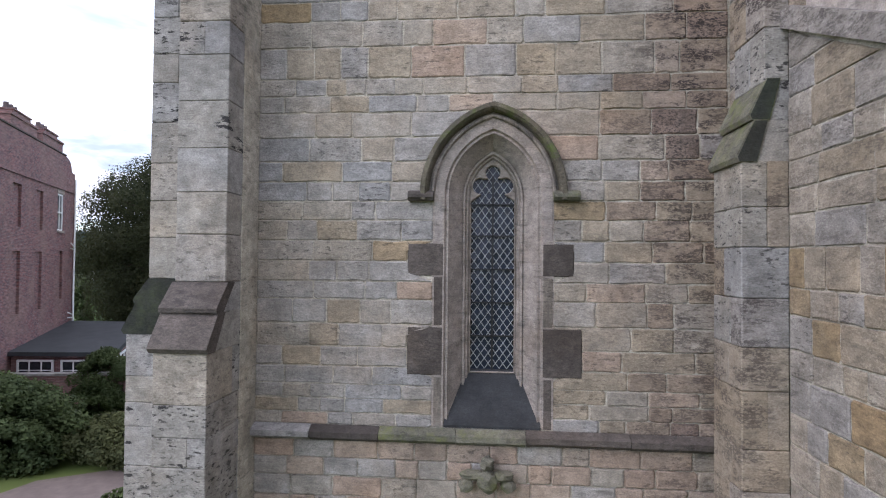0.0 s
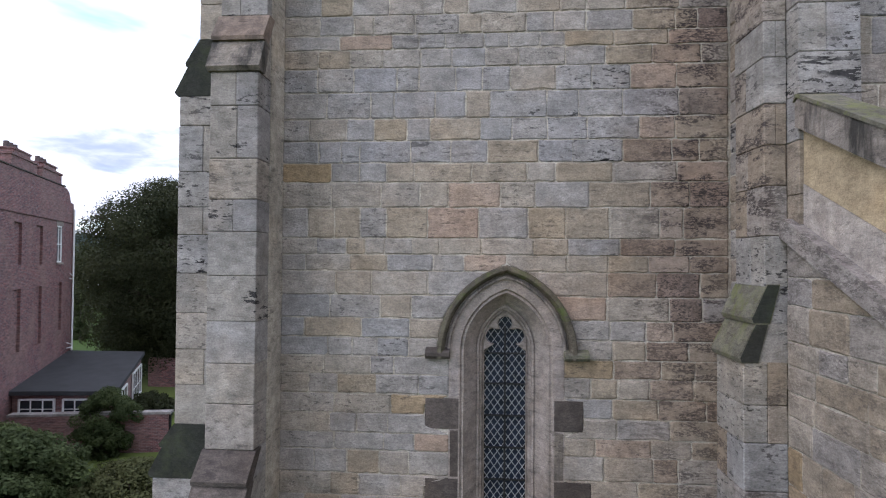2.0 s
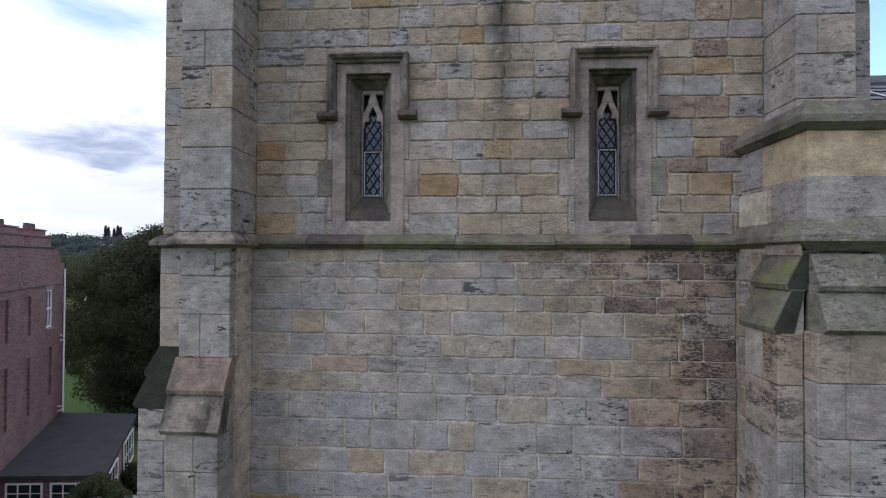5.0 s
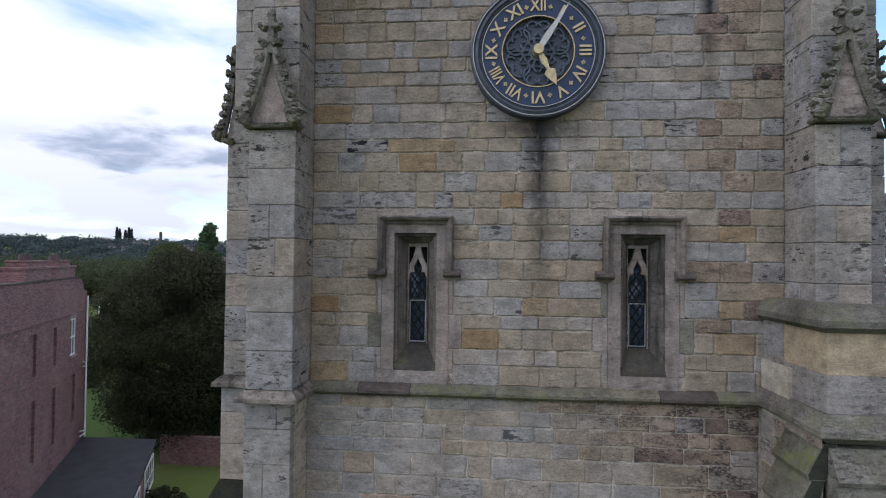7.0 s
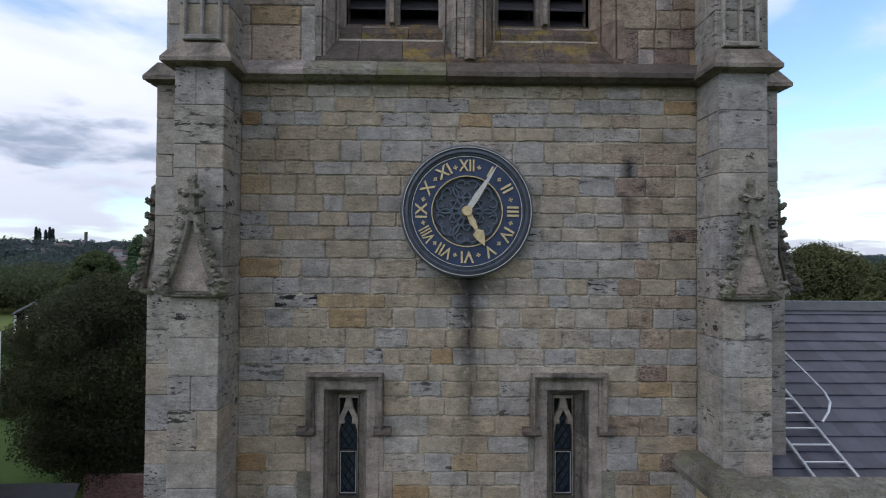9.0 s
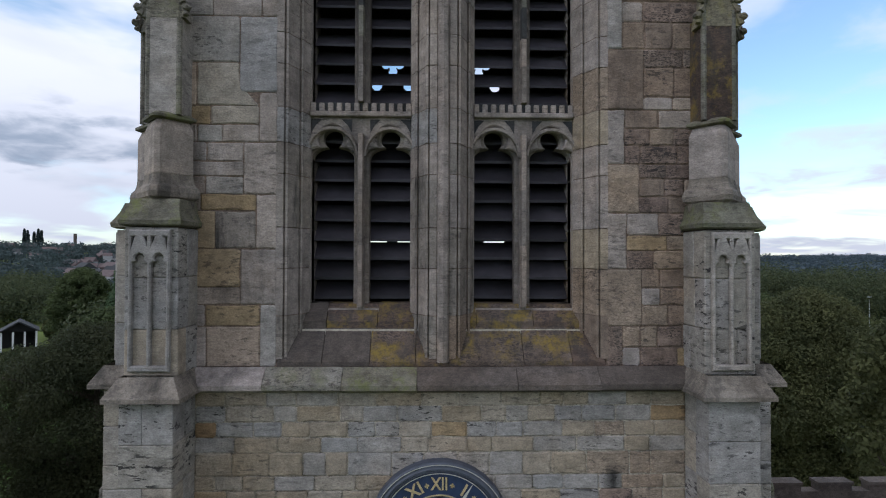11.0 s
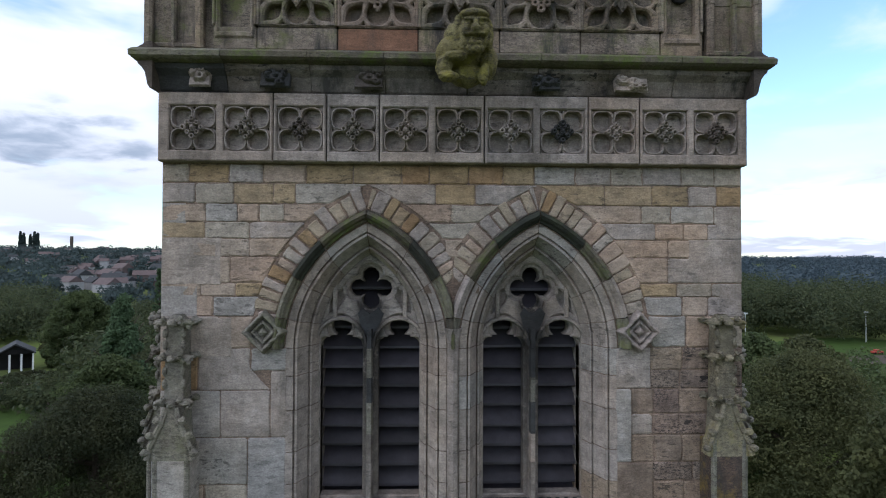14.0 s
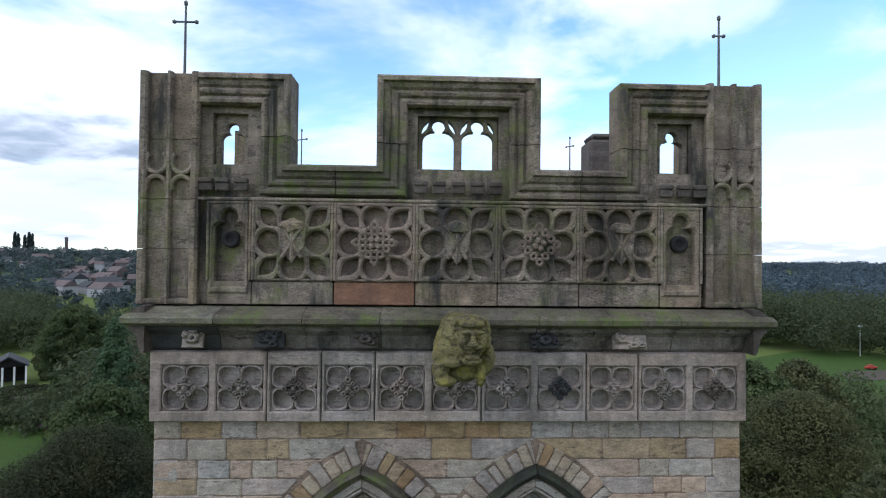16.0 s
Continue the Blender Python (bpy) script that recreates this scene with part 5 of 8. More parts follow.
def bell_window(c):
    # Near-black strip behind the sill stands in for the unlit chamber.
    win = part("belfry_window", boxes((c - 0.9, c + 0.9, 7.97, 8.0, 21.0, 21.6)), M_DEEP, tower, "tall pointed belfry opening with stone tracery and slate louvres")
    prof = [(0.02, 7.06), (0.015, 7.03), (-0.075, 7.045), (-0.08, 7.09), (-0.092, 7.09), (-0.097, 7.062), (-0.125, 7.066), (-0.135, 7.10), (-0.145, 7.13), (-0.215, 7.27),
            (-0.22, 7.31), (-0.234, 7.31), (-0.24, 7.28), (-0.262, 7.28), (-0.272, 7.32), (-0.285, 7.37), (-0.325, 7.45), (-0.325, 7.95)]
    cuts = [21.5, 22.1, 22.62, 23.3, 23.7, 24.15, 24.7, 25.1, 25.62, 26.05]
    east = [M_BROWN, M_PALE, M_PALE, M_PANEL, M_BROWN, M_PALE, M_TAN]
    arch_stones("jamb_stone", win, c, 20.95, cuts, prof, lambda k: (rng.choice(east) if c > MID and 14 < k < 22 else rng.choice((M_FRIEZE, M_STREAKED, M_BROWN, M_STREAKED, M_FRIEZE) if k % 15 < 5 else (M_PALE, M_PALE, M_FRIEZE, M_PALE, M_GREY, M_PALE))))
    v, f = arch_sweep(c, ARC["w"], ARC["h"], ARC["zs"], 20.95, [(o + 0.010, y + 0.014) for o, y in prof], 16)
    part_mesh("jamb_bedding", mesh_from("jamb_bedding", v, f), M_MORTAR_RED, win, "mortar bed behind the jamb stones")
    hood = (M_COPING, M_MOSS, M_WEATHERING, M_COPING) if c < MID else (M_MOSS, M_PALE, M_COPING, M_WEATHERING)
    arch_stones("hood_stone", win, c, 26.48, [], [(0.035, 7.05), (0.04, 7.0), (0.065, 6.985), (0.085, 6.93), (0.12, 6.90), (0.16, 6.92), (0.185, 7.05)], lambda k: hood[k % 4], True)
    s = -1 if c < MID else 1

    def knot(u, v):
        m = max(abs(u), abs(v))
        ring = max(math.sqrt(max(0.0, 1 - ((m - a) / w) ** 2)) * h for a, w, h in ((0.80, 0.17, 0.10), (0.46, 0.13, 0.075), (0.0, 0.24, 0.11)))
        return max(ring, 0.02) * (1 + 0.3 * noise.noise(Vector((u * 3 + c, v * 3, 0)))) if m < 0.985 else -0.03

    ob = part_mesh("label_stop", relief("label_stop", 0.20, 0.20, knot, 34, radians(45)), M_CROCKET if s < 0 else M_FRIEZE, win, "carved diamond label stop")
    ob.matrix_basis = pose(c + s * 1.27, 6.985, 26.62)
    out = arch_line(c, ARC["w"], ARC["h"], ARC["zs"], 21.5, -0.315, 14)
    lights = [(c - 0.39, 24.33, 26.34), (c + 0.39, 24.33, 26.34), (c - 0.39, 21.58, 23.58), (c + 0.39, 21.58, 23.58)]
    deep = [light_loop(x, 0.285, zb, zs, 0.135, 0.07) for x, zb, zs in lights] + [foil(c, 27.14, 4, 0.170, 0.118)]
    part_mesh("tracery", plate("tracery", out, deep, 7.56, 7.74, 0.015), M_SOOTED, win, "cusped stone tracery, blackened in the middle")
    wide = [light_loop(x, 0.34, zb - 0.02, zs, 0.19, 0.15) for x, zb, zs in lights] + [foil(c, 27.14, 4, 0.175, 0.172)]
    for sg in (-1, 1):
        wide.append(leaf_loop(c + sg * 0.44, 26.98, radians(90 - sg * -32), 0.42, 0.15))
    part_mesh("tracery_moulding", plate("tracery_moulding", out, wide, 7.47, 7.561, 0.02), M_SOOTED, win)
    for sg in (-1, 1):
        bm = bmesh.new()
        x = c + sg * 0.47
        prism(bm, [(x - 0.022, 7.44), (x + 0.022, 7.44), (x + 0.032, 7.475), (x - 0.032, 7.475)], "z", 26.72, 27.22)
        part("small_mullion", bm, M_PALE, win)
        for a, b in ((26.34, 0.325), (23.58, 0.325)):
            rows = []
            for k in range(13):
                t = radians(15 * k)
                ux, uz = math.cos(t), math.sin(t)
                rows.append([(c + sg * 0.39 + ux * r, y, a + 0.02 + uz * r * 1.12) for r, y in ((b - 0.015, 7.475), (b, 7.425), (b + 0.03, 7.42), (b + 0.045, 7.475))])
            v, f = sweep_faces(rows)
            part_mesh("hood_rib", mesh_from("hood_rib", v, f), M_SOOTED, win)
    for zs_, mats in (((21.58, 22.4, 23.15, 23.9), (M_FRIEZE, M_SOOTED, M_FRIEZE)), ((24.33, 24.82, 25.2, 25.62, 25.95, 26.34, 26.6), (M_FRIEZE, M_SOOTED, M_CROCKET, M_SILL, M_CROCKET, M_SILL) if c < MID else (M_SOOTED, M_FRIEZE, M_SILL, M_CROCKET, M_SILL, M_SILL))):
        for zb, zt, mat in zip(zs_, zs_[1:], mats):
            e = rng.uniform(-0.006, 0.006)
            bm = bmesh.new()
            prism(bm, [(c - 0.028, 7.38 + e), (c + 0.028, 7.38 + e), (c + 0.038, 7.42), (c + 0.04, 7.48), (c - 0.04, 7.48), (c - 0.038, 7.42)], "z", zb + 0.002, zt - 0.002)
            part("mullion", bm, mat, win, "slender mullion stone" if mat is M_FRIEZE else "slender mullion stone blackened by soot")
    wedge = [(c - 0.045, 26.36), (c + 0.045, 26.36), (c + 0.12, 26.62), (c + 0.19, 26.80), (c + 0.11, 26.88), (c + 0.05, 26.83), (c, 26.80), (c - 0.05, 26.83), (c - 0.10, 26.88), (c - 0.17, 26.80), (c - 0.11, 26.60)]
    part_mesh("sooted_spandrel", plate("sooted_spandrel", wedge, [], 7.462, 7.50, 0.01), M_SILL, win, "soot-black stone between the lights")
    part("transom", boxes((c - 0.68, c + 0.68, 7.40, 7.56, 24.13, 24.20), bevel=0.012), M_FRIEZE, win)
    # Flat near-black patches paint the shade of sunk spandrels.
    for x in (c - 0.66, c - 0.13, c + 0.13, c + 0.66):
        sg = 1 if x in (c - 0.66, c + 0.13) else -1
        bm = bmesh.new()
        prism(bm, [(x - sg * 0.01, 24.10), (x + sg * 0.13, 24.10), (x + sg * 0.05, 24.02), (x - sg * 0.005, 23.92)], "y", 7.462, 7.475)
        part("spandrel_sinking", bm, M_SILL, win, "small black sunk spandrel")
    for i in range(12):
        x = c - 0.64 + i * 0.1164
        part("transom_battlement", boxes((x - 0.036, x + 0.036, 7.425, 7.47, 24.203, 24.315), bevel=0.01), M_PALE, win)
    # Near-black strip paints the darkness of openings between the battlements.
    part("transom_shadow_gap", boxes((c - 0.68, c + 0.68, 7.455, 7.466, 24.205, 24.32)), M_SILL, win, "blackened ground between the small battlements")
    k = 0
    z = 21.66
    while z < 27.3:
        lv = part_mesh("louvre", LOUVRE, M_LOUVRE, win)
        lv.matrix_basis = pose(c, 7.755 + rng.uniform(-0.01, 0.01), z + rng.uniform(-0.012, 0.012), rng.uniform(-3, 3), rng.uniform(-0.6, 0.6), 0)
        z += 0.272
    return win


for c in BELFRY:
    bell_window(c)
for c in BELFRY:
    deep = [light_loop(c + s * 0.40, 0.27, zb, zs, 0.135, 0.07) for s in (-1, 1) for zb, zs in ((24.33, 26.34), (21.58, 23.58))] + [foil(c, 27.14, 4, 0.170, 0.118)]
    far = part_mesh("rear_tracery", plate("rear_tracery", arch_line(c, 0.9, 1.42, 26.40, 21.2, 0, 14), deep, 13.9, 14.06), M_TRACERY, tower)
    for i in range(17):
        lv = part_mesh("louvre", LOUVRE, M_LOUVRE, far)
        lv.matrix_basis = pose(c, 13.85, 21.5 + i * 0.29, 0, 0, 180)

# sill slope below the bell openings
sill = part("belfry_sill", boxes((-1.40, 2.74, 7.3, 7.97, 20.88, 21.3)), M_MORTAR, tower, "sloping sill with yellow lichen")
for prof in ([(7.93, 21.30), (7.93, 21.62), (7.55, 21.615), (7.33, 21.40), (7.33, 21.30)], [(7.6, 21.305), (7.34, 21.33), (7.32, 21.305), (7.03, 20.93), (7.03, 20.872), (7.6, 20.872)]):
    x = -1.42
    while x < 2.70:
        w = min(rng.uniform(0.5, 0.85), 2.75 - x)
        if 2.75 - x - w < 0.3:
            w = 2.75 - x
        bm = bmesh.new()
        e = rng.uniform(-0.008, 0.008)
        prism(bm, [(y, z + e) for y, z in prof], "x", x + 0.004, x + w - 0.004)
        part("sill_stone", bm, M_LICHEN if x > 0.2 or rng.random() < 0.4 else M_DARK, sill)
        x += w
bm = bmesh.new()
tube(bm, (MID, 7.03, 20.92), (MID, 7.03, 26.50), 0.075, n=8)
tube(bm, (MID, 7.02, 26.50), (MID, 7.02, 26.66), 0.075, 0.12, n=8)
part("pier_shaft", bm, M_FRIEZE, tower, "attached shaft with a small capital between the openings")


# ---------------------------------------------------------------- gablets and pinnacles
def lumpy(bm, amp, freq, verts=None):
    for v in (verts or bm.verts):
        d = noise.noise_vector(v.co * freq)
        v.co += d * amp


def carved(bm, c, r, scale=(1, 1, 1), amp=0.35):
    n0 = len(bm.verts)
    ball(bm, c, r, 2, scale)
    bm.verts.ensure_lookup_table()
    lumpy(bm, r * amp, 1.6 / r, [bm.verts[i] for i in range(n0, len(bm.verts))])


def gablet_meshes():
    out = []
    me = plate("gable_panel", [(-0.27, 0), (0.27, 0), (0.22, 0.12), (0.11, 0.45), (0.035, 0.85), (-0.035, 0.85), (-0.11, 0.45), (-0.22, 0.12)], [], -0.03, 0.12)
    out.append(("gable_panel", me, M_PALE))
    bm = bmesh.new()
    line = [(0.30, 0.06), (0.225, 0.24), (0.15, 0.46), (0.085, 0.70), (0.05, 0.92)]
    for s in (-1, 1):
        for (xa, za), (xb, zb) in zip(line, line[1:]):
            tube(bm, (s * xa, -0.07, za), (s * xb, -0.07, zb), 0.056, 0.050, 6)
        for x, z in ((0.30, 0.20), (0.255, 0.34), (0.215, 0.46), (0.175, 0.60), (0.13, 0.78)):
            carved(bm, (s * x, -0.09, z), 0.052, (1.3, 1, 0.8), 0.7)
            carved(bm, (s * (x - 0.03), -0.12, z + 0.04), 0.03, (1.0, 1, 1.2), 0.7)
    box(bm, -0.04, 0.04, -0.11, 0.02, 0.85, 1.30)
    for z, r in ((0.98, 0.06), (1.18, 0.06)):
        for s in (-1, 1):
            carved(bm, (s * 0.085, -0.09, z), r, (1.3, 1, 0.8), 0.7)
            carved(bm, (s * 0.13, -0.10, z + 0.035), r * 0.5, (1, 1, 1), 0.7)
    carved(bm, (0, -0.06, 1.36), 0.06, (0.9, 0.9, 1.5), 0.6)
    me = bpy.data.meshes.new("crocketed_gable")
    bm.to_mesh(me)
    bm.free()
    out.append(("crocketed_gable", me, M_CROCKET))
    bm = bmesh.new()
    box(bm, -0.36, 0.36, -0.09, 0.1, -0.07, -0.01, 0.02)
    for s in (-1, 1):
        carved(bm, (s * 0.31, -0.10, 0.05), 0.095, (1, 1, 1.1), 0.6)
        carved(bm, (s * 0.34, -0.11, 0.13), 0.07, (1.5, 1, 0.7), 0.7)
        carved(bm, (s * 0.27, -0.16, 0.11), 0.05, (1.1, 1, 1.1), 0.7)
        carved(bm, (s * 0.38, -0.15, 0.03), 0.05, (1, 1, 1), 0.7)
    me = bpy.data.meshes.new("carved_corbel")
    bm.to_mesh(me)
    bm.free()
    out.append(("carved_corbel", me, M_CROCKET))
    return out


GABLET = gablet_meshes()


def pinnacle_meshes():
    out = []
    holes = [light_loop(s * 0.108, 0.088, 0.12, 1.28, 0.055, 0.04) for s in (-1, 1)]
    holes += [[(s * 0.025, 1.60), (s * 0.025, 1.50), (s * 0.062, 1.60)] for s in (-1, 1)] + [[(s * 0.205, 1.60), (s * 0.205, 1.46), (s * 0.165, 1.60)] for s in (-1, 1)]
    out.append(("traceried_panel", plate("traceried_panel", rect(-0.235, 0.235, 0.05, 1.68), holes, -0.06, 0.0, 0.014), M_GREY))
    bm = bmesh.new()

    def ringed(rows):
        vs, fs = sweep_faces([[(-w, f, z), (w, f, z), (w, 0.62, z), (-w, 0.62, z)] for w, f, z in rows], True)
        bv = [bm.verts.new(p) for p in vs]
        for q in fs:
            bm.faces.new([bv[i] for i in q])
        bm.faces.new(bv[-4:])

    ringed([(0.30, 0.0, 1.72), (0.35, -0.05, 1.74), (0.36, -0.06, 1.79), (0.335, -0.035, 1.83), (0.30, 0.03, 1.93), (0.28, 0.08, 2.05)])
    out.append(("cap", mesh_of(bm, "cap"), M_MOSS))
    bm = bmesh.new()

    def turned(rows):
        vs, fs = sweep_faces([[(-k, 0.40, z), (-k * 0.12, 0.40 - k, z), (k * 0.12, 0.40 - k, z), (k, 0.40, z), (0, 0.40 + k, z)] for k, z in rows], True)
        bv = [bm.verts.new(p) for p in vs]
        for q in fs:
            bm.faces.new([bv[i] for i in q])
        bm.faces.new(bv[-5:])

    turned([(0.30, 1.95), (0.325, 2.05), (0.375, 2.08), (0.39, 2.14), (0.37, 2.20), (0.325, 2.24), (0.305, 2.30), (0.30, 2.34), (0.298, 2.36)])
    out.append(("pedestal_roll", mesh_of(bm, "pedestal_roll"), M_TRACERY))
    bm = bmesh.new()
    turned([(0.292, 2.362), (0.297, 2.37), (0.295, 2.90), (0.25, 3.0), (0.25, 3.01)])
    out.append(("pedestal", mesh_of(bm, "pedestal"), M_PALE))
    bm = bmesh.new()
    turned([(0.27, 3.012), (0.33, 3.03), (0.335, 3.06), (0.26, 3.10)])
    out.append(("neck_mould", mesh_of(bm, "neck_mould"), M_MOSS))
    bm = bmesh.new()
    prism(bm, [(-0.16, 0.22), (0.16, 0.22), (0.21, 0.28), (0.21, 0.60), (-0.21, 0.60), (-0.21, 0.28)], "z", 3.08, 4.40)
    out.append(("shaft", mesh_of(bm, "shaft"), M_GREY))
    for x in (-0.185, 0.185):
        bm = bmesh.new()
        tube(bm, (x, 0.24, 3.08), (x, 0.24, 4.45), 0.035, n=8)
        out.append(("colonnette", mesh_of(bm, "colonnette"), M_CROCKET))
    bm = bmesh.new()
    sp = [[(-w, 0.40 - w, z), (w, 0.40 - w, z), (w, 0.40 + w, z), (-w, 0.40 + w, z)] for w, z in ((0.14, 4.38), (0.115, 4.9), (0.10, 5.9), (0.05, 5.98))]
    vs, fs = sweep_faces(sp, True)
    bv = [bm.verts.new(p) for p in vs]
    for q in fs:
        bm.faces.new([bv[i] for i in q])
    prism(bm, [(-0.26, 4.25), (0.26, 4.25), (0.235, 4.42), (0.175, 4.55), (0.105, 4.70), (0.05, 4.90), (-0.05, 4.90), (-0.105, 4.70), (-0.175, 4.55), (-0.235, 4.42)], "y", 0.215, 0.40)
    ogee = [(0.275, 4.27), (0.24, 4.42), (0.18, 4.55), (0.11, 4.70), (0.06, 4.88)]
    for s in (-1, 1):
        for (xa, za), (xb, zb) in zip(ogee, ogee[1:]):
            tube(bm, (s * xa, 0.20, za), (s * xb, 0.23, zb), 0.036, 0.034, 6)
        for x, z in ((0.27, 4.36), (0.21, 4.56), (0.13, 4.74)):
            carved(bm, (s * (x + 0.02), 0.19, z), 0.045, (1.2, 1, 1))
        for z in (5.15, 5.30, 5.62, 5.76):
            carved(bm, (s * 0.11, 0.29, z), 0.03, (1.0, 1, 2.0))
    for z, r in ((4.93, 0.052), (5.46, 0.050), (5.89, 0.056)):
        box(bm, -0.125, 0.125, 0.27, 0.53, z - 0.03, z + 0.025, 0.015)
        for s in (-1, 1):
            carved(bm, (s * 0.15, 0.28, z), r * 1.15, (1.5, 1.1, 0.7), 0.6)
            carved(bm, (s * 0.19, 0.25, z - 0.05), r * 0.6, (1, 1, 1), 0.6)
            carved(bm, (s * 0.10, 0.22, z + 0.05), r * 0.6, (1, 1, 1), 0.6)
            carved(bm, (s * 0.16, 0.52, z), r, (1.3, 1, 0.85), 0.6)
        carved(bm, (0.0, 0.21, z), r * 0.95, (1.1, 1, 0.9))
    out.append(("crocketed_spirelet", mesh_of(bm, "crocketed_spirelet"), M_CROCKET))
    return out


def mesh_of(bm, name):
    bmesh.ops.recalc_face_normals(bm, faces=bm.faces)
    me = bpy.data.meshes.new(name)
    bm.to_mesh(me)
    bm.free()
    return me


PINNACLE = pinnacle_meshes()


def fit_on(holder, kit, m, swap=None):
    for name, me, mat in kit:
        if swap and name in swap:
            me, mat = me.copy(), swap[name]
            me.materials.clear()
        ob = part_mesh(name, me, mat, holder)
        ob.matrix_basis = m


for holder, xc, xs, turn in ((west_corner, -2.715, -3.69, -90), (east_corner, 2 * CX + 2.715, 2 * CX + 3.69, 90)):
    fit_on(holder, GABLET, pose(xc, 6.335, 17.80))
    fit_on(holder, GABLET, pose(xs, 7.42, 17.80, 0, 0, turn))
    fit_on(holder, PINNACLE, pose(xc, 6.495, 20.87), {"crocketed_spirelet": M_YELLOWED, "shaft": M_LICHEN} if turn > 0 else None)
    fit_on(holder, PINNACLE, pose(xs + math.copysign(0.235, -turn), 7.42, 20.87, 0, 0, turn))


# ---------------------------------------------------------------- frieze, cornice, parapet
PZ, PITCH = 29.155, 0.659
frieze_holes, squares = [], []


def squircle(x, z, r, n=20):
    pts = []
    for i in range(n):
        a = 2 * math.pi * i / n
        c, s = math.cos(a), math.sin(a)
        k = r / (abs(c) ** 3 + abs(s) ** 3) ** (1 / 3)
        pts.append((x + k * c, z + k * s))
    return pts



for i in range(11):
    x = -2.575 + i * PITCH
    for sx in (-1, 1):
        for sz in (-1, 1):
            frieze_holes.append(squircle(x + sx * 0.139, PZ + sz * 0.139, 0.119))
    for a in range(4):
        t = radians(90 * a)
        ux, uz = math.cos(t), math.sin(t)
        frieze_holes.append([(x + ux * 0.268 + uz * 0.022, PZ + uz * 0.268 - ux * 0.022), (x + ux * 0.268 - uz * 0.022, PZ + uz * 0.268 + ux * 0.022), (x + ux * 0.235, PZ + uz * 0.235)])
    squares.append(rect(x - 0.285, x + 0.285, PZ - 0.28, PZ + 0.28))
frieze = part("frieze", boxes((-2.99, 4.41, 7.028, 7.0445, 28.75, 29.59)), M_FRIEZE, tower, "band of carved quatrefoil panels with flower bosses")
for first, last in ((0, 1), (2, 2), (3, 3), (4, 5), (6, 7), (8, 8), (9, 10)):
    xa = -3.0 if first == 0 else -2.575 + (first - 0.5) * PITCH + 0.004
    xb = 4.42 if last == 10 else -2.575 + (last + 0.5) * PITCH - 0.004
    e = rng.uniform(-0.006, 0.006)
    hs = [h for i in range(first, last + 1) for h in frieze_holes[8 * i: 8 * i + 8]]
    st = part_mesh("frieze_stone", plate("frieze_stone", rect(xa, xb, 28.74, 29.60), hs, 6.935 + e, 7.03, 0.010), M_FRIEZE, frieze)
    for i in range(first, last + 1):
        bm = bmesh.new()
        for sx in (-1, 1):
            for sz in (-1, 1):
                loops = [squircle(-2.575 + i * PITCH + sx * 0.138, PZ + sz * 0.138, r) for r in (0.116, 0.122, 0.134, 0.141)]
                rows = [[(lp[k % 20][0], y, lp[k % 20][1]) for lp, y in zip(loops, (6.945, 6.905, 6.905, 6.94))] for k in range(21)]
                vs, fs = sweep_faces(rows)
                bv = [bm.verts.new(p) for p in vs]
                for q in fs:
                    bm.faces.new([bv[a] for a in q])
        part("quatrefoil_rib", bm, M_FRIEZE, st)
    part_mesh("panel_border", plate("panel_border", rect(xa + 0.004, xb - 0.004, 28.745, 29.595), squares[first: last + 1], 6.888 + e, 6.937 + e, 0.014), M_FRIEZE, st)


def flower(r, seed):
    """A square of curled leaves set on its corner."""
    q = random.Random(seed)
    rows = [(0, 0, -0.3)]
    for a, b in ((-1, -1), (-1, 1), (1, -1), (1, 1)):
        rows.append((a * 0.66, b * 0.66, 0.33 * q.uniform(0.85, 1.1)))
    for a, b in ((0, 1), (0, -1), (1, 0), (-1, 0)):
        rows.append((a * 0.70 + q.uniform(-0.05, 0.05), b * 0.70 + q.uniform(-0.05, 0.05), 0.29))
        rows.append((a * 0.34 + b * 0.12, b * 0.34 + a * 0.12, 0.2))
    return relief("flower_boss", r, r, curls(rows, 0.055), 26, radians(45))


def diamond_boss(r, seed):
    """A square of pierced scrolls set on its corner round a knot."""
    bm = bmesh.new()
    n = 4
    for i in range(n):
        for k in range(n):
            edge = i in (0, n - 1) or k in (0, n - 1)
            if not edge and seed == 4:
                continue
            u, v = (i - (n - 1) / 2) / (n - 1) * 1.15 * r, (k - (n - 1) / 2) / (n - 1) * 1.15 * r
            x, z = (u - v) * 0.707, (u + v) * 0.707
            q = r * 0.155
            for s in range(6):
                a, b = radians(60 * s), radians(60 * s + 60)
                tube(bm, (x + q * math.cos(a), -0.02, z + q * math.sin(a)), (x + q * math.cos(b), -0.02, z + q * math.sin(b)), r * 0.08, n=5)
    for s in range(4):
        a = radians(90 * s + (45 if seed == 2 else 20))
        carved(bm, (r * 0.2 * math.cos(a), -0.02, r * 0.2 * math.sin(a)), r * 0.15)
    carved(bm, (0, 0.02, 0), r * 0.3, (1, 0.5, 1))
    if seed == 2:
        for s in range(4):
            a = radians(90 * s)
            carved(bm, (r * 0.98 * math.cos(a), 0.0, r * 0.98 * math.sin(a)), r * 0.13)
    return mesh_of(bm, "flower_boss")


for i in range(11):
    if i == 8:
        me = flower(0.10, 40)
    else:
        me = flower(0.118, 2 + i)
    ob = part_mesh("flower_boss", me, M_SILL if i == 7 else M_DARK if i in (2, 10) else M_TRACERY if i % 2 else M_FRIEZE, frieze)
    ob.matrix_basis = pose(-2.575 + i * PITCH + (0.02 if i == 8 else 0), 6.91, PZ)

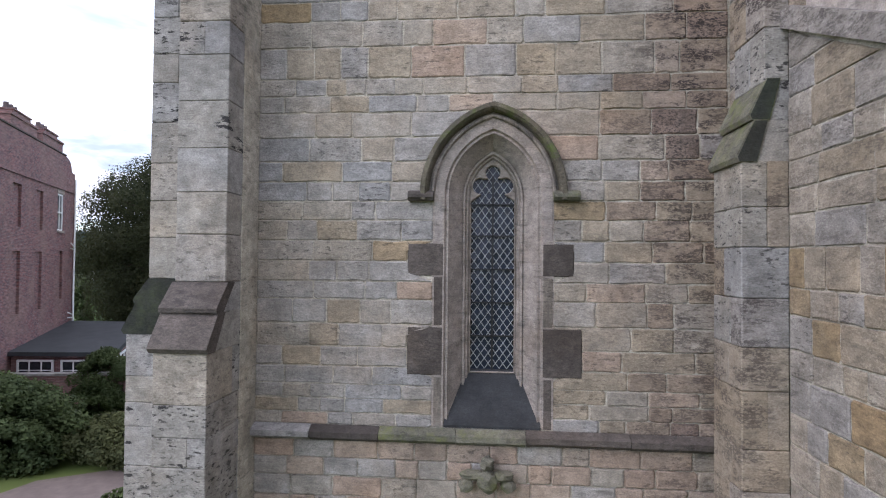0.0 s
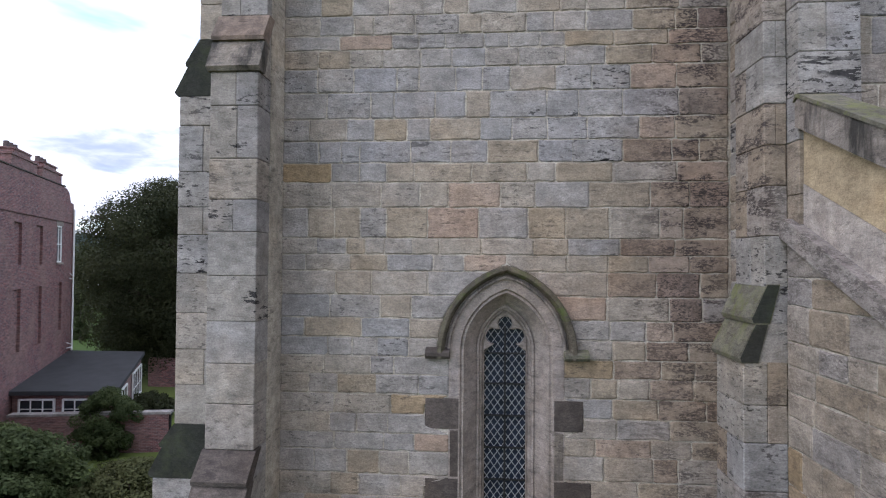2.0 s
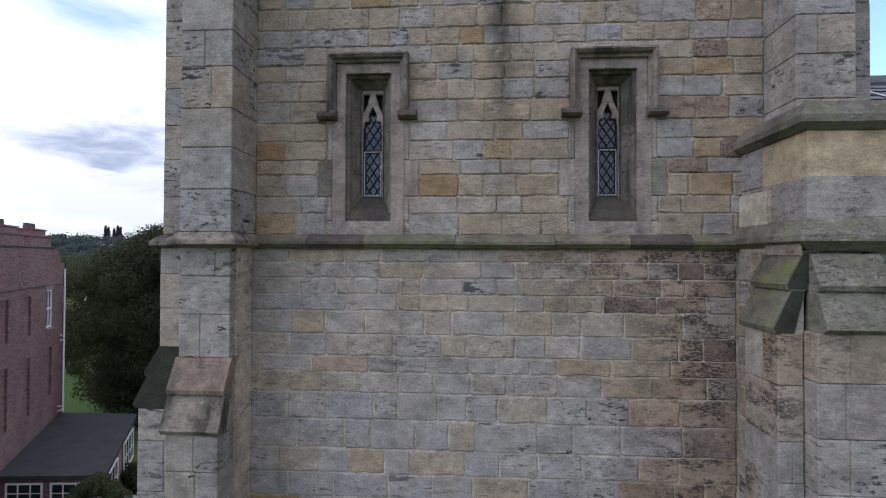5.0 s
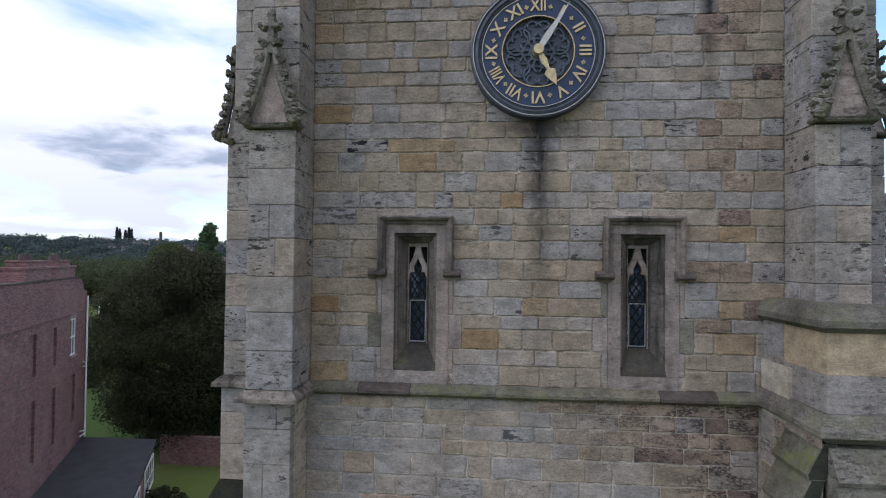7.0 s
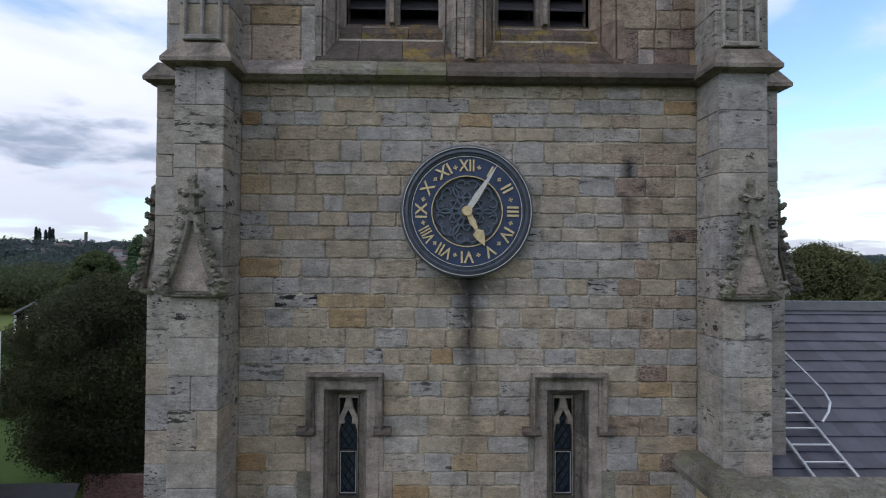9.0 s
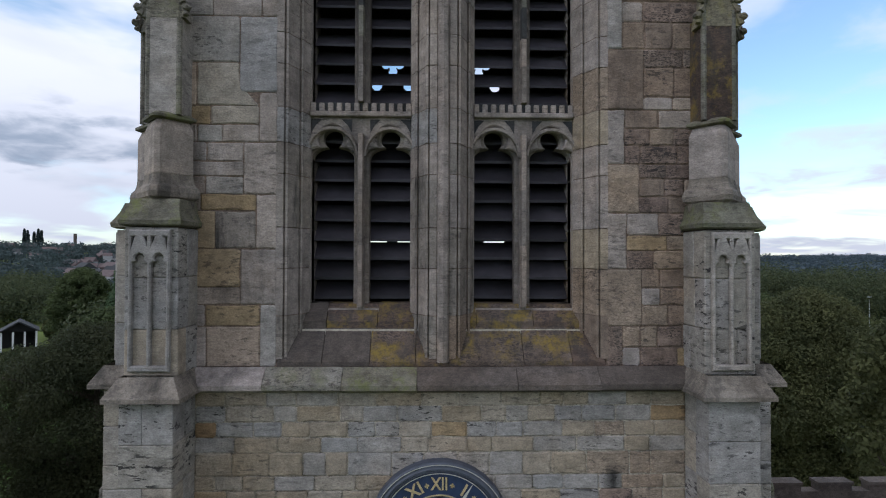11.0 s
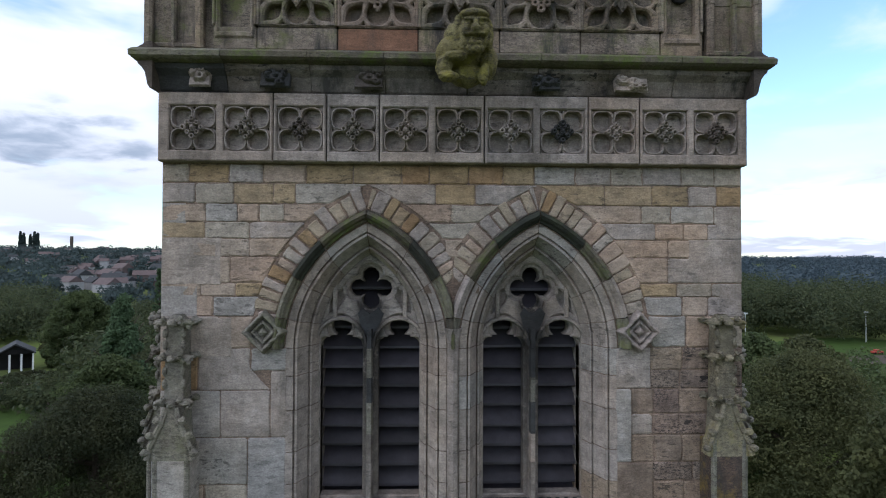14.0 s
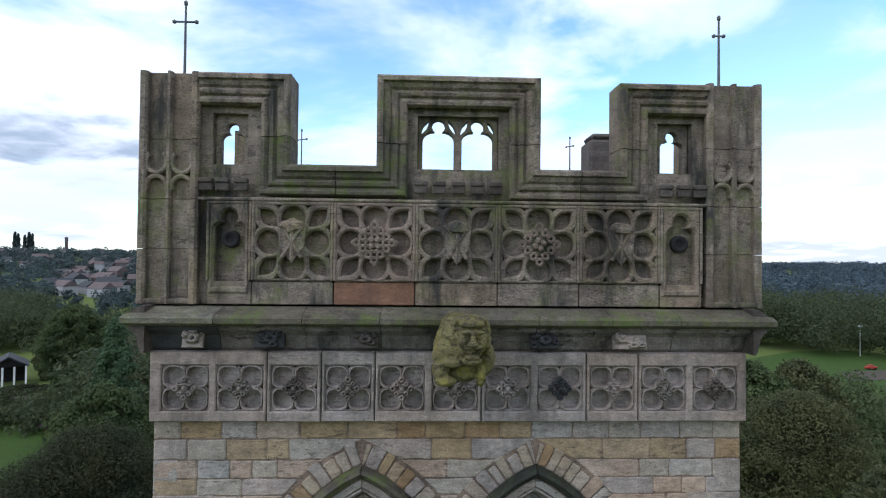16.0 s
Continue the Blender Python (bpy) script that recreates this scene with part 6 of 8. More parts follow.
cornice = part("cornice", bmesh.new(), M_DARK, tower, "deep moulded cornice with carved lumps")
PROF = [(7.05, 29.60), (7.0, 29.60), (6.96, 29.64), (6.94, 29.70), (6.90, 29.80), (6.82, 29.87), (6.78, 29.88), (6.76, 29.92), (6.70, 29.94), (6.66, 29.97), (6.655, 30.03), (6.70, 30.07), (6.95, 30.165), (7.05, 30.165)]


def mitre(bm):
    """Cut the end stones of the cornice back along its corner."""
    for v in bm.verts:
        if v.co.x > 4.60:
            v.co.x = 4.42 + (7.05 - v.co.y) * 0.62
        elif v.co.x < -3.18:
            v.co.x = -3.0 - (7.05 - v.co.y) * 0.62


x = -3.21
while x < 4.60:
    w = min(rng.uniform(0.85, 1.15), 4.64 - x)
    if 4.64 - x - w < 0.3:
        w = 4.64 - x
    bm = bmesh.new()
    e = rng.uniform(-0.008, 0.008)
    prism(bm, [(y + e, z + e) for y, z in PROF[:6]] + [(6.80, 29.925 + e), (7.05, 29.925 + e)], "x", x + 0.004, x + w - 0.004)
    mitre(bm)
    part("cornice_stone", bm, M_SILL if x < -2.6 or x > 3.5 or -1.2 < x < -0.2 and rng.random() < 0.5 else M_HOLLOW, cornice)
    bm = bmesh.new()
    prism(bm, [(7.05, 29.928 + e), (6.76 + e, 29.928 + e), (6.70 + e, 29.945), (6.66 + e, 29.97), (6.655 + e, 30.03), (6.70 + e, 30.07), (6.95, 30.14 + e), (7.05, 30.15)], "x", x + 0.003, x + w - 0.003)
    mitre(bm)
    part("ledge_stone", bm, rng.choice((M_MOSS, M_COPING, M_COPING, M_COPING)), cornice)
    x += w
bm = bmesh.new()
for sgn, x0 in ((-1, -3.0), (1, 4.42)):
    prism(bm, [(x0 + sgn * (7.05 - y) * 0.62, z) for y, z in PROF], "y", 6.75, 14.6)
prism(bm, [(21.4 - y, z) for y, z in PROF], "x", -3.2, 4.62)
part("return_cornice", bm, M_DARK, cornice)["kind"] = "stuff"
for x, r, mat in ((-2.47, 0.13, M_FRIEZE), (-1.55, 0.19, M_SILL), (-0.40, 0.18, M_DARK), (1.82, 0.18, M_SILL), (2.90, 0.22, M_FRIEZE)):
    leafy = [(rng.uniform(-0.8, 0.8), rng.uniform(-0.7, 0.7), rng.uniform(0.16, 0.34)) for _ in range(9)] + [(0.1, -0.1, 0.5), (-0.45, 0.2, -0.3)]
    ob = part_mesh("carved_leaf_block", relief("carved_leaf_block", r, 0.125, curls(leafy, 0.075, 0.015), 28), mat, cornice, "block of carved leaves")
    ob.matrix_basis = pose(x, 6.865, 29.775, -16)

parapet = part("parapet", boxes((-2.4, 3.85, 7.3, 7.36, 30.17, 30.5)), M_PARAPET, tower, "openwork battlemented parapet, green with algae")
EDGE = [(-2.49, 33.02), (-1.39, 33.02), (-1.39, 31.89), (-0.26, 31.89), (-0.26, 33.04), (1.75, 33.04), (1.75, 31.875), (2.83, 31.875), (2.83, 33.0), (3.94, 33.0)]
outline = [(-2.60, 30.168)] + [(4.05, 30.168), (4.05, 33.0)] + EDGE[::-1] + [(-2.60, 33.02)]
OPEN = [rect(0.22, 1.27, 31.91, 32.60), rect(-2.37, -1.93, 31.93, 32.58), rect(3.35, 3.81, 31.90, 32.56)]
part_mesh("parapet_wall", plate("parapet_wall", outline, OPEN, 7.105, 7.36), M_PARAPET, parapet)
CUT = [[EDGE[0], EDGE[1], (-1.39, 32.27)], [(-1.39, 32.262), EDGE[2], (-0.80, 31.89)], [(-0.792, 31.89), EDGE[3], (-0.26, 32.20)], [(-0.26, 32.208), EDGE[4], EDGE[5], (1.75, 32.22)],
       [(1.75, 32.212), EDGE[6], (2.30, 31.875)], [(2.308, 31.875), EDGE[7], (2.83, 32.18)], [(2.83, 32.188), EDGE[8], EDGE[9]]]
COPE = ([(0.0, 7.38), (0.03, 7.36), (0.03, 6.95), (0.0, 6.905), (-0.05, 6.90), (-0.065, 6.94), (-0.12, 6.955), (-0.15, 6.99), (-0.19, 6.95), (-0.225, 6.96), (-0.25, 7.0), (-0.30, 6.965), (-0.335, 6.97), (-0.36, 7.03)])
for cut in CUT:
    e = rng.uniform(-0.006, 0.006)
    v, f = line_sweep(cut, [(o, y + e) for o, y in COPE])
    part_mesh("coping", mesh_from("coping", v, f), M_COPING if cut[0][0] < 1.7 and rng.random() < 0.8 else M_PARAPET, parapet, "moulded coping that steps round the merlons")
for x, z0, z1, r in ((0.745, 31.91, 32.60, 0.525),):
    loops = [light_loop(x + s * 0.255, 0.205, 31.9, 32.30, 0.085, 0.05) for s in (-1, 1)]
    loops += [leaf_loop(x + s * d, 32.47, radians(90 - s * t), 0.20, 0.05) for s in (-1, 1) for d, t in ((0.08, 30), (0.43, -30))]
    part_mesh("merlon_tracery", plate("merlon_tracery", rect(x - r, x + r, 31.905, 32.605), loops, 7.19, 7.30, 0.012), M_PARAPET, parapet, "pair of cusped openings")
for x, s in ((-2.15, 1), (3.58, -1)):
    loops = [light_loop(x, 0.15, 31.92, 32.26, 0.075, 0.045)]
    part_mesh("merlon_tracery", plate("merlon_tracery", rect(x - 0.22, x + 0.22, 31.91, 32.585), loops, 7.19, 7.30, 0.012), M_PARAPET, parapet)
for xs_ in ((0.27, 0.5, 0.745, 0.99, 1.22), (-2.40, -2.20, -1.97), (3.42, 3.65, 3.86)):
    for x in xs_:
        part("small_merlon", boxes((x - 0.085, x + 0.085, 6.95, 7.025, 31.68, 31.74), (x - 0.085, x + 0.085, 6.965, 7.025, 31.58, 31.679), bevel=0.012), M_DARK, parapet)
part("panel_ledge", boxes((-2.49, 3.94, 6.945, 7.03, 31.455, 31.50), bevel=0.014), M_PARAPET, parapet)
PX = [-2.37, -1.82, -0.81, 0.21, 1.25, 2.29, 3.33, 3.88]
for i, (a, b) in enumerate(zip(PX, PX[1:])):
    mat = M_PANEL if i == 2 else M_PARAPET
    m, zc = (a + b) / 2, 30.95
    if 0 < i < 6:
        loops = []
        for k in range(4):
            t = radians(90 * k)
            loops.append(circle(m + 0.30 * math.cos(t), zc + 0.30 * math.sin(t), 0.150, 18))
            t += radians(45)
            loops.append(leaf_loop(m + 0.435 * math.cos(t), zc + 0.43 * math.sin(t), t, 0.31, 0.19))
        for sx in (-1, 1):
            for sz in (-1, 1):
                loops.append([(m + sx * 0.455, zc + sz * 0.15), (m + sx * 0.455, zc + sz * 0.21), (m + sx * 0.425, zc + sz * 0.18)])
                loops.append([(m + sx * 0.15, zc + sz * 0.455), (m + sx * 0.21, zc + sz * 0.455), (m + sx * 0.18, zc + sz * 0.425)])
        pn = part_mesh("parapet_panel", plate("parapet_panel", rect(a + 0.02, b - 0.02, 30.46, 31.45), loops, 6.95, 7.08, 0.024), mat, parapet, "carved foiled panel with a central boss")
    else:
        loops = [light_loop(m, 0.185, 30.40, 31.10, 0.10, 0.075)]
        pn = part_mesh("parapet_panel", plate("parapet_panel", rect(a + 0.02, b - 0.02, 30.30, 31.45), loops, 6.95, 7.08, 0.03), mat, parapet, "narrow panel with a round drain hole")
        # Closed shallow dish; near-black colour paints the depth of the hole.
        rows = [[(m + r * math.cos(radians(20 * k)), y, 30.98 + r * math.sin(radians(20 * k))) for r, y in ((0.112, 7.05), (0.108, 7.0), (0.085, 6.985), (0.05, 7.0), (0.045, 7.02), (0.002, 7.022))] for k in range(19)]
        v, f = sweep_faces(rows)
        part_mesh("drain_ring", mesh_from("drain_ring", v, f), M_DEEP, pn, "black drain hole")
    part("panel_ground", boxes((a + 0.022, b - 0.022, 7.078, 7.11, 30.32, 31.449)), mat, pn)
    block(pn, a + 0.006, b - 0.006, 6.975, 7.08, 30.17, 30.455, M_RUST if i == 2 else mat, "base_stone")
    for x in (a, b):
        part("panel_frame", boxes((x - 0.035, x + 0.0, 6.94, 7.0, 30.47, 31.45) if x == b else (x, x + 0.035, 6.94, 7.0, 30.47, 31.45), bevel=0.01), mat, pn)
    part("panel_frame", boxes((a + 0.036, b - 0.036, 6.942, 7.0, 31.41, 31.45), bevel=0.01), mat, pn)
    if i in (2, 4):
        ob = part_mesh("flower_boss", diamond_boss(0.27, i), M_PANEL, pn)
        ob.matrix_basis = pose(m, 6.94, zc)
    elif i in (1, 3, 5):
        bm = bmesh.new()
        prism(bm, [(m - 0.17, zc + 0.18), (m, zc + 0.13), (m + 0.17, zc + 0.18), (m + 0.15, zc - 0.05), (m, zc - 0.26), (m - 0.15, zc - 0.05)], "y", 6.90, 7.0)
        for t in (60, 120, 90):
            a_ = radians(t)
            tube(bm, (m - 0.24 * math.cos(a_), 6.90, zc - 0.22 * math.sin(a_)), (m + 0.24 * math.cos(a_), 6.90, zc + 0.22 * math.sin(a_)), 0.025, n=6)
        carved(bm, (m, 6.92, zc + 0.20), 0.11, (1.6, 0.7, 0.8))
        part("shield_boss", bm, M_PARAPET, pn, "mossy carved shield")


def corner_pier(x0, x1):
    pier = part("corner_pier", boxes((x0 + 0.05, x1 - 0.05, 7.06, 7.72, 30.17, 33.03)), M_PARAPET, parapet, "square corner pier with ribs and small blind tracery")
    for za, zb in ((30.17, 30.85), (30.85, 31.47), (31.47, 32.22), (32.22, 33.06)):
        block(pier, x0 + 0.02, x1 - 0.02, 7.04, 7.75, za, zb, M_PARAPET, "stone", 0.01)
        for x in (x0 + 0.05, (x0 + x1) / 2, x1 - 0.05):
            bm = bmesh.new()
            wv = 0.05 if x in (x0 + 0.05, x1 - 0.05) else 0.03
            prism(bm, [(x - wv, 7.05), (x - wv, 6.975), (x - wv * 0.5, 6.945), (x + wv * 0.5, 6.945), (x + wv, 6.975), (x + wv, 7.05)], "z", za + 0.004, zb - 0.004)
            part("rib", bm, M_PARAPET, pier)
    for s in (-1, 1):
        xm = (x0 + x1) / 2 + s * 0.155
        for z, t0, t1 in ((31.62, 0, 180), (31.62, -20, 200), (31.93, 130, 410)):
            if t0 == 0:
                continue
            rows = []
            for k in range(19):
                t = radians(t0 + (t1 - t0) * k / 18)
                rows.append([(xm + r * math.cos(t), y, z + r * 1.05 * math.sin(t)) for r, y in ((0.095, 7.04), (0.105, 6.975), (0.13, 6.965), (0.15, 6.975), (0.16, 7.04))])
            v, f = sweep_faces(rows)
            part_mesh("blind_tracery", mesh_from("blind_tracery", v, f), M_PARAPET, pier)
    part("pier_base", boxes((x0 - 0.01, x1 + 0.01, 6.955, 7.7, 30.168, 30.24), bevel=0.02), M_PARAPET, pier)


corner_pier(-3.22, -2.49)
corner_pier(3.94, 4.67)
# the other three sides
side_out = [(7.8, 30.168), (13.7, 30.168), (13.7, 33.0), (12.6, 33.0), (12.6, 31.88), (11.5, 31.88), (11.5, 33.0), (9.9, 33.0), (9.9, 31.88), (8.6, 31.88), (8.6, 33.0), (7.8, 33.0)]
for nm, x in (("west_parapet", -3.0), ("east_parapet", 4.44)):
    bm = bmesh.new()
    prism(bm, side_out, "x", x - 0.05, x + 0.17) if x < 0 else prism(bm, side_out, "x", x - 0.17, x + 0.05)
    part(nm, bm, M_PARAPET, parapet)
bm = bmesh.new()
prism(bm, [(x, z) for x, z in outline], "y", 14.1, 14.42)
part("north_parapet", bm, M_PARAPET, parapet)
part("rear_pier", boxes((-3.22, -2.49, 13.7, 14.43, 30.17, 33.0)), M_PARAPET, parapet)
part("rear_pier", boxes((3.94, 4.67, 13.7, 14.43, 30.17, 33.0)), M_PARAPET, parapet)
part("stair_cap", boxes((3.36, 3.95, 10.0, 10.6, 30.4, 33.0), (3.40, 3.91, 10.04, 10.56, 33.0, 33.12), bevel=0.05), M_DARK, parapet, "small dark stair turret cap")
part("lead_roof", boxes((-2.8, 4.2, 7.37, 14.09, 30.402, 30.50)), M_LEAD, tower, "flat lead roof behind the parapet")

# ---------------------------------------------------------------- things on the tower
def fused(bm, name, mat, voxel):
    """Melt overlapping lumps into one carved body."""
    me = mesh_of(bm, name)
    tmp = new(name, me)
    md = tmp.modifiers.new("fuse", "REMESH")
    md.mode, md.voxel_size = "VOXEL", voxel
    bpy.context.view_layer.update()
    out = bpy.data.meshes.new_from_object(tmp.evaluated_get(bpy.context.evaluated_depsgraph_get()))
    bpy.data.objects.remove(tmp)
    out.polygons.foreach_set("use_smooth", [True] * len(out.polygons))
    return part_mesh(name, out, mat)


beast = bmesh.new()
for c, r, sc, amp in (((0.72, 6.55, 29.93), 0.26, (0.9, 1.8, 0.8), 0.12), ((0.70, 6.10, 29.82), 0.27, (1.0, 1.2, 0.95), 0.12),
                      ((0.815, 5.82, 29.93), 0.185, (0.88, 1.0, 1.35), 0.04), ((0.81, 5.83, 30.12), 0.155, (1.12, 1.15, 0.42), 0.08), ((0.815, 5.70, 30.09), 0.085, (1.75, 1.0, 0.45), 0.08),
                      ((0.75, 5.645, 30.015), 0.05, (1.3, 0.9, 0.42), 0.05), ((0.885, 5.645, 30.015), 0.05, (1.3, 0.9, 0.42), 0.05), ((0.745, 5.655, 29.97), 0.028, (1.3, 0.9, 0.8), 0.05), ((0.885, 5.655, 29.97), 0.028, (1.3, 0.9, 0.8), 0.05),
                      ((0.818, 5.605, 29.955), 0.036, (0.75, 1.1, 2.0), 0.05), ((0.818, 5.59, 29.905), 0.045, (1.2, 1.0, 0.8), 0.05),
                      ((0.715, 5.665, 29.905), 0.055, (0.9, 0.8, 1.2), 0.05), ((0.92, 5.665, 29.905), 0.055, (0.9, 0.8, 1.2), 0.05),
                      ((0.818, 5.63, 29.862), 0.05, (1.9, 0.8, 0.42), 0.05), ((0.815, 5.63, 29.765), 0.05, (1.7, 0.8, 0.5), 0.05), ((0.815, 5.68, 29.72), 0.09, (1.15, 0.8, 0.6), 0.05),
                      ((0.645, 5.86, 29.98), 0.08, (0.6, 1.0, 2.2), 0.12), ((0.985, 5.87, 29.93), 0.08, (0.6, 1.0, 2.4), 0.12), ((0.60, 5.95, 29.92), 0.12, (0.8, 1.1, 1.5), 0.15),
                      ((0.53, 5.93, 29.74), 0.14, (0.85, 1.1, 1.2), 0.15), ((0.50, 5.88, 29.60), 0.10, (0.9, 1.1, 1.2), 0.2), ((0.62, 5.78, 29.68), 0.08, (1.6, 0.9, 0.7), 0.2), ((0.55, 5.84, 29.48), 0.085, (1.4, 1.1, 0.7), 0.2),
                      ((0.99, 6.0, 29.70), 0.13, (0.8, 1.1, 1.6), 0.15), ((0.93, 5.90, 29.52), 0.08, (0.7, 1.1, 1.5), 0.2), ((0.76, 6.05, 29.56), 0.17, (1.1, 1.0, 0.8), 0.15)):
    carved(beast, c, r, sc, amp)
tagged(fused(beast, "gargoyle", M_GARGOYLE, 0.0125), "weathered stone gargoyle crusted with yellow lichen on the cornice", "gargoyle")

foot = bmesh.new()
carved(foot, (0.55, 6.86, 5.40), 0.09, (1, 0.9, 1.2))
carved(foot, (0.55, 6.84, 5.20), 0.13, (1.0, 0.8, 1.1))
for s in (-1, 1):
    carved(foot, (0.55 + s * 0.18, 6.86, 5.26), 0.10, (1.5, 0.7, 0.6))
    carved(foot, (0.55 + s * 0.26, 6.87, 5.14), 0.09, (1.0, 0.7, 1.0))
tagged(part("carved_boss", foot, M_MOSS), "mossy foliate stone carving under the lancet window", "carving")


def metal_cross(x, y, z, h):
    cr = thing("metal_cross", "thin dark grey metal finial cross on the tower parapet", "cross", "parapet crosses")
    bm = bmesh.new()
    tube(bm, (0, 0, -0.06), (0, 0, h), 0.02, 0.013, 8)
    tube(bm, (0, 0, -0.05), (0, 0, 0.1), 0.05, 0.025, 8)
    ball(bm, (0, 0, h), 0.028, 1, (1, 1, 1.6))
    part("post", bm, M_LEAD, cr)
    bm = bmesh.new()
    tube(bm, (-0.10, -0.07, h * 0.76 - 0.03), (0.10, 0.07, h * 0.76 + 0.03), 0.014, n=6)
    for s in (-1, 1):
        ball(bm, (s * 0.11, s * 0.075, h * 0.76 + s * 0.033), 0.03, 1)
    part("arm", bm, M_LEAD, cr)
    cr.matrix_basis = pose(x, y, z)


metal_cross(-2.83, 7.32, 33.05, 1.02)
metal_cross(4.29, 7.32, 33.05, 1.02)
metal_cross(-2.78, 14.0, 33.0, 0.98)
metal_cross(4.08, 14.0, 33.0, 0.92)


# ---------------------------------------------------------------- clock
def disc(name, r0, r1, y0, y1, n=64):
    """A ring with its back at y1 and its front at y0, r0 inside."""
    rows = []
    for i in range(n + 1):
        a = 2 * math.pi * i / n
        rows.append([(r * math.cos(a), y, r * math.sin(a)) for r, y in ((r0, y1), (r0, y0), (r1, y0), (r1, y1))])
    v, f = sweep_faces(rows)
    return mesh_from(name, v, f)


def ring_profile(name, prof, n=72):
    rows = [[(r * math.cos(2 * math.pi * i / n), y, r * math.sin(2 * math.pi * i / n)) for r, y in prof] for i in range(n + 1)]
    return mesh_from(name, *sweep_faces(rows))


clock = thing("tower_clock", "round navy tower clock with gilt roman numerals and hands", "clock")
part_mesh("rim", ring_profile("rim", [(0.885, 0.10), (0.885, 0.0), (0.875, -0.045), (0.855, -0.055), (0.845, -0.025), (0.825, -0.035), (0.80, -0.05), (0.785, -0.05), (0.772, -0.02), (0.755, -0.03), (0.742, -0.005), (0.738, 0.0)]), M_RIM, clock, "dark moulded rim")
part_mesh("chapter_ring", disc("chapter_ring", 0.462, 0.74, -0.012, 0.05), M_NAVY, clock, "navy chapter ring")
part_mesh("pale_rim_line", ring_profile("pale_rim_line", [(0.853, -0.045), (0.853, -0.056), (0.844, -0.056), (0.844, -0.045)]), M_PEWTER, clock)
part_mesh("outer_gold_line", ring_profile("outer_gold_line", [(0.735, -0.01), (0.735, -0.026), (0.727, -0.026), (0.727, -0.01)]), M_PEWTER, clock)
part_mesh("inner_gold_line", ring_profile("inner_gold_line", [(0.474, -0.01), (0.474, -0.03), (0.462, -0.03), (0.462, 0.06)]), M_GOLD, clock)
bm = bmesh.new()
tube(bm, (0, 0.10, 0), (0, 0.055, 0), 0.52, n=48)
part("back_plate", bm, M_RIM, clock)
bm = bmesh.new()
for k in range(6):
    a = radians(60 * k + 30)
    for s in (-1, 1):
        for cxr, rr, t0, t1 in ((0.30, 0.12, -60, 210), (0.18, 0.095, 90, 330), (0.37, 0.06, -90, 180)):
            px, pz = cxr * math.cos(a + s * 0.22), cxr * math.sin(a + s * 0.22)
            steps = 9
            for i in range(steps):
                u0, u1 = radians(t0 + (t1 - t0) * i / steps) * s + a, radians(t0 + (t1 - t0) * (i + 1) / steps) * s + a
                tube(bm, (px + rr * math.cos(u0), 0.03, pz + rr * math.sin(u0)), (px + rr * math.cos(u1), 0.03, pz + rr * math.sin(u1)), 0.014, n=5)
part("scrollwork", bm, M_SCROLL, clock, "navy openwork scrolls")
for k, word in enumerate(("XII", "I", "II", "III", "IV", "V", "VI", "VII", "VIII", "IX", "X", "XI")):
    cu = bpy.data.curves.new("numeral", "FONT")
    cu.body, cu.size, cu.extrude, cu.offset = word, 0.218, 0.008, 0.003
    cu.align_x, cu.align_y = "CENTER", "CENTER"
    tmp = new("numeral", cu)
    bpy.context.view_layer.update()
    me = bpy.data.meshes.new_from_object(tmp.evaluated_get(bpy.context.evaluated_depsgraph_get()))
    bpy.data.objects.remove(tmp)
    me.materials.clear()
    xs_ = [v.co.x for v in me.vertices]
    wide = max(xs_) - min(xs_)
    me.transform(Matrix.Diagonal((min(1.0, 0.205 / wide), 1.0, 1.0, 1.0)))
    ob = part_mesh("numeral", me, M_GOLD, clock)
    a = -30 * k
    ob.matrix_basis = pose(0, 0, 0, 0, -a, 0) @ pose(0, -0.022, 0.60, 90)
    bm = bmesh.new()
    for t in (0, 90):
        box(bm, -0.028 if t else -0.009, 0.028 if t else 0.009, -0.026, -0.01, -0.009 if t else -0.028, 0.009 if t else 0.028)
    st = part("five_minute_mark", bm, M_GOLD, clock)
    st.matrix_basis = pose(0, 0, 0, 0, 30 * k + 15, 0) @ pose(0, 0, 0.60)


def hand(name, outline_pts, deg, y, mat):
    bm = bmesh.new()
    prism(bm, outline_pts, "y", y, y + 0.014)
    ob = part(name, bm, mat, clock)
    ob.matrix_basis = pose(0, 0, 0, 0, deg, 0)


hand("minute_hand", [(-0.035, 0.05), (-0.042, 0.22), (-0.018, 0.55), (0, 0.74), (0.018, 0.55), (0.042, 0.22), (0.035, 0.05)], 33, -0.10, M_PEWTER)
hand("hour_hand", [(-0.03, 0.05), (-0.045, 0.16), (-0.018, 0.28), (-0.075, 0.32), (-0.06, 0.39), (0, 0.52), (0.06, 0.39), (0.075, 0.32), (0.018, 0.28), (0.045, 0.16), (0.03, 0.05)], 153, -0.08, M_GOLD)
bm = bmesh.new()
tube(bm, (0, 0.06, 0), (0, -0.12, 0), 0.075, 0.065, 20)
part("hub", bm, M_GOLD, clock)
clock.matrix_basis = pose(0.63, 6.90, 18.845)


# ---------------------------------------------------------------- aisle that adjoins the tower
aisle = thing("church_aisle", "sandstone church aisle with buttresses, parapet and slate roof", "church aisle")


def pick_aisle(poly=None):
    q = rng.random()
    return M_OCHRE if q > 0.95 else M_GREY if q > 0.83 else M_TAN if q > 0.55 else M_BUFF if q > 0.35 else M_ASHLAR


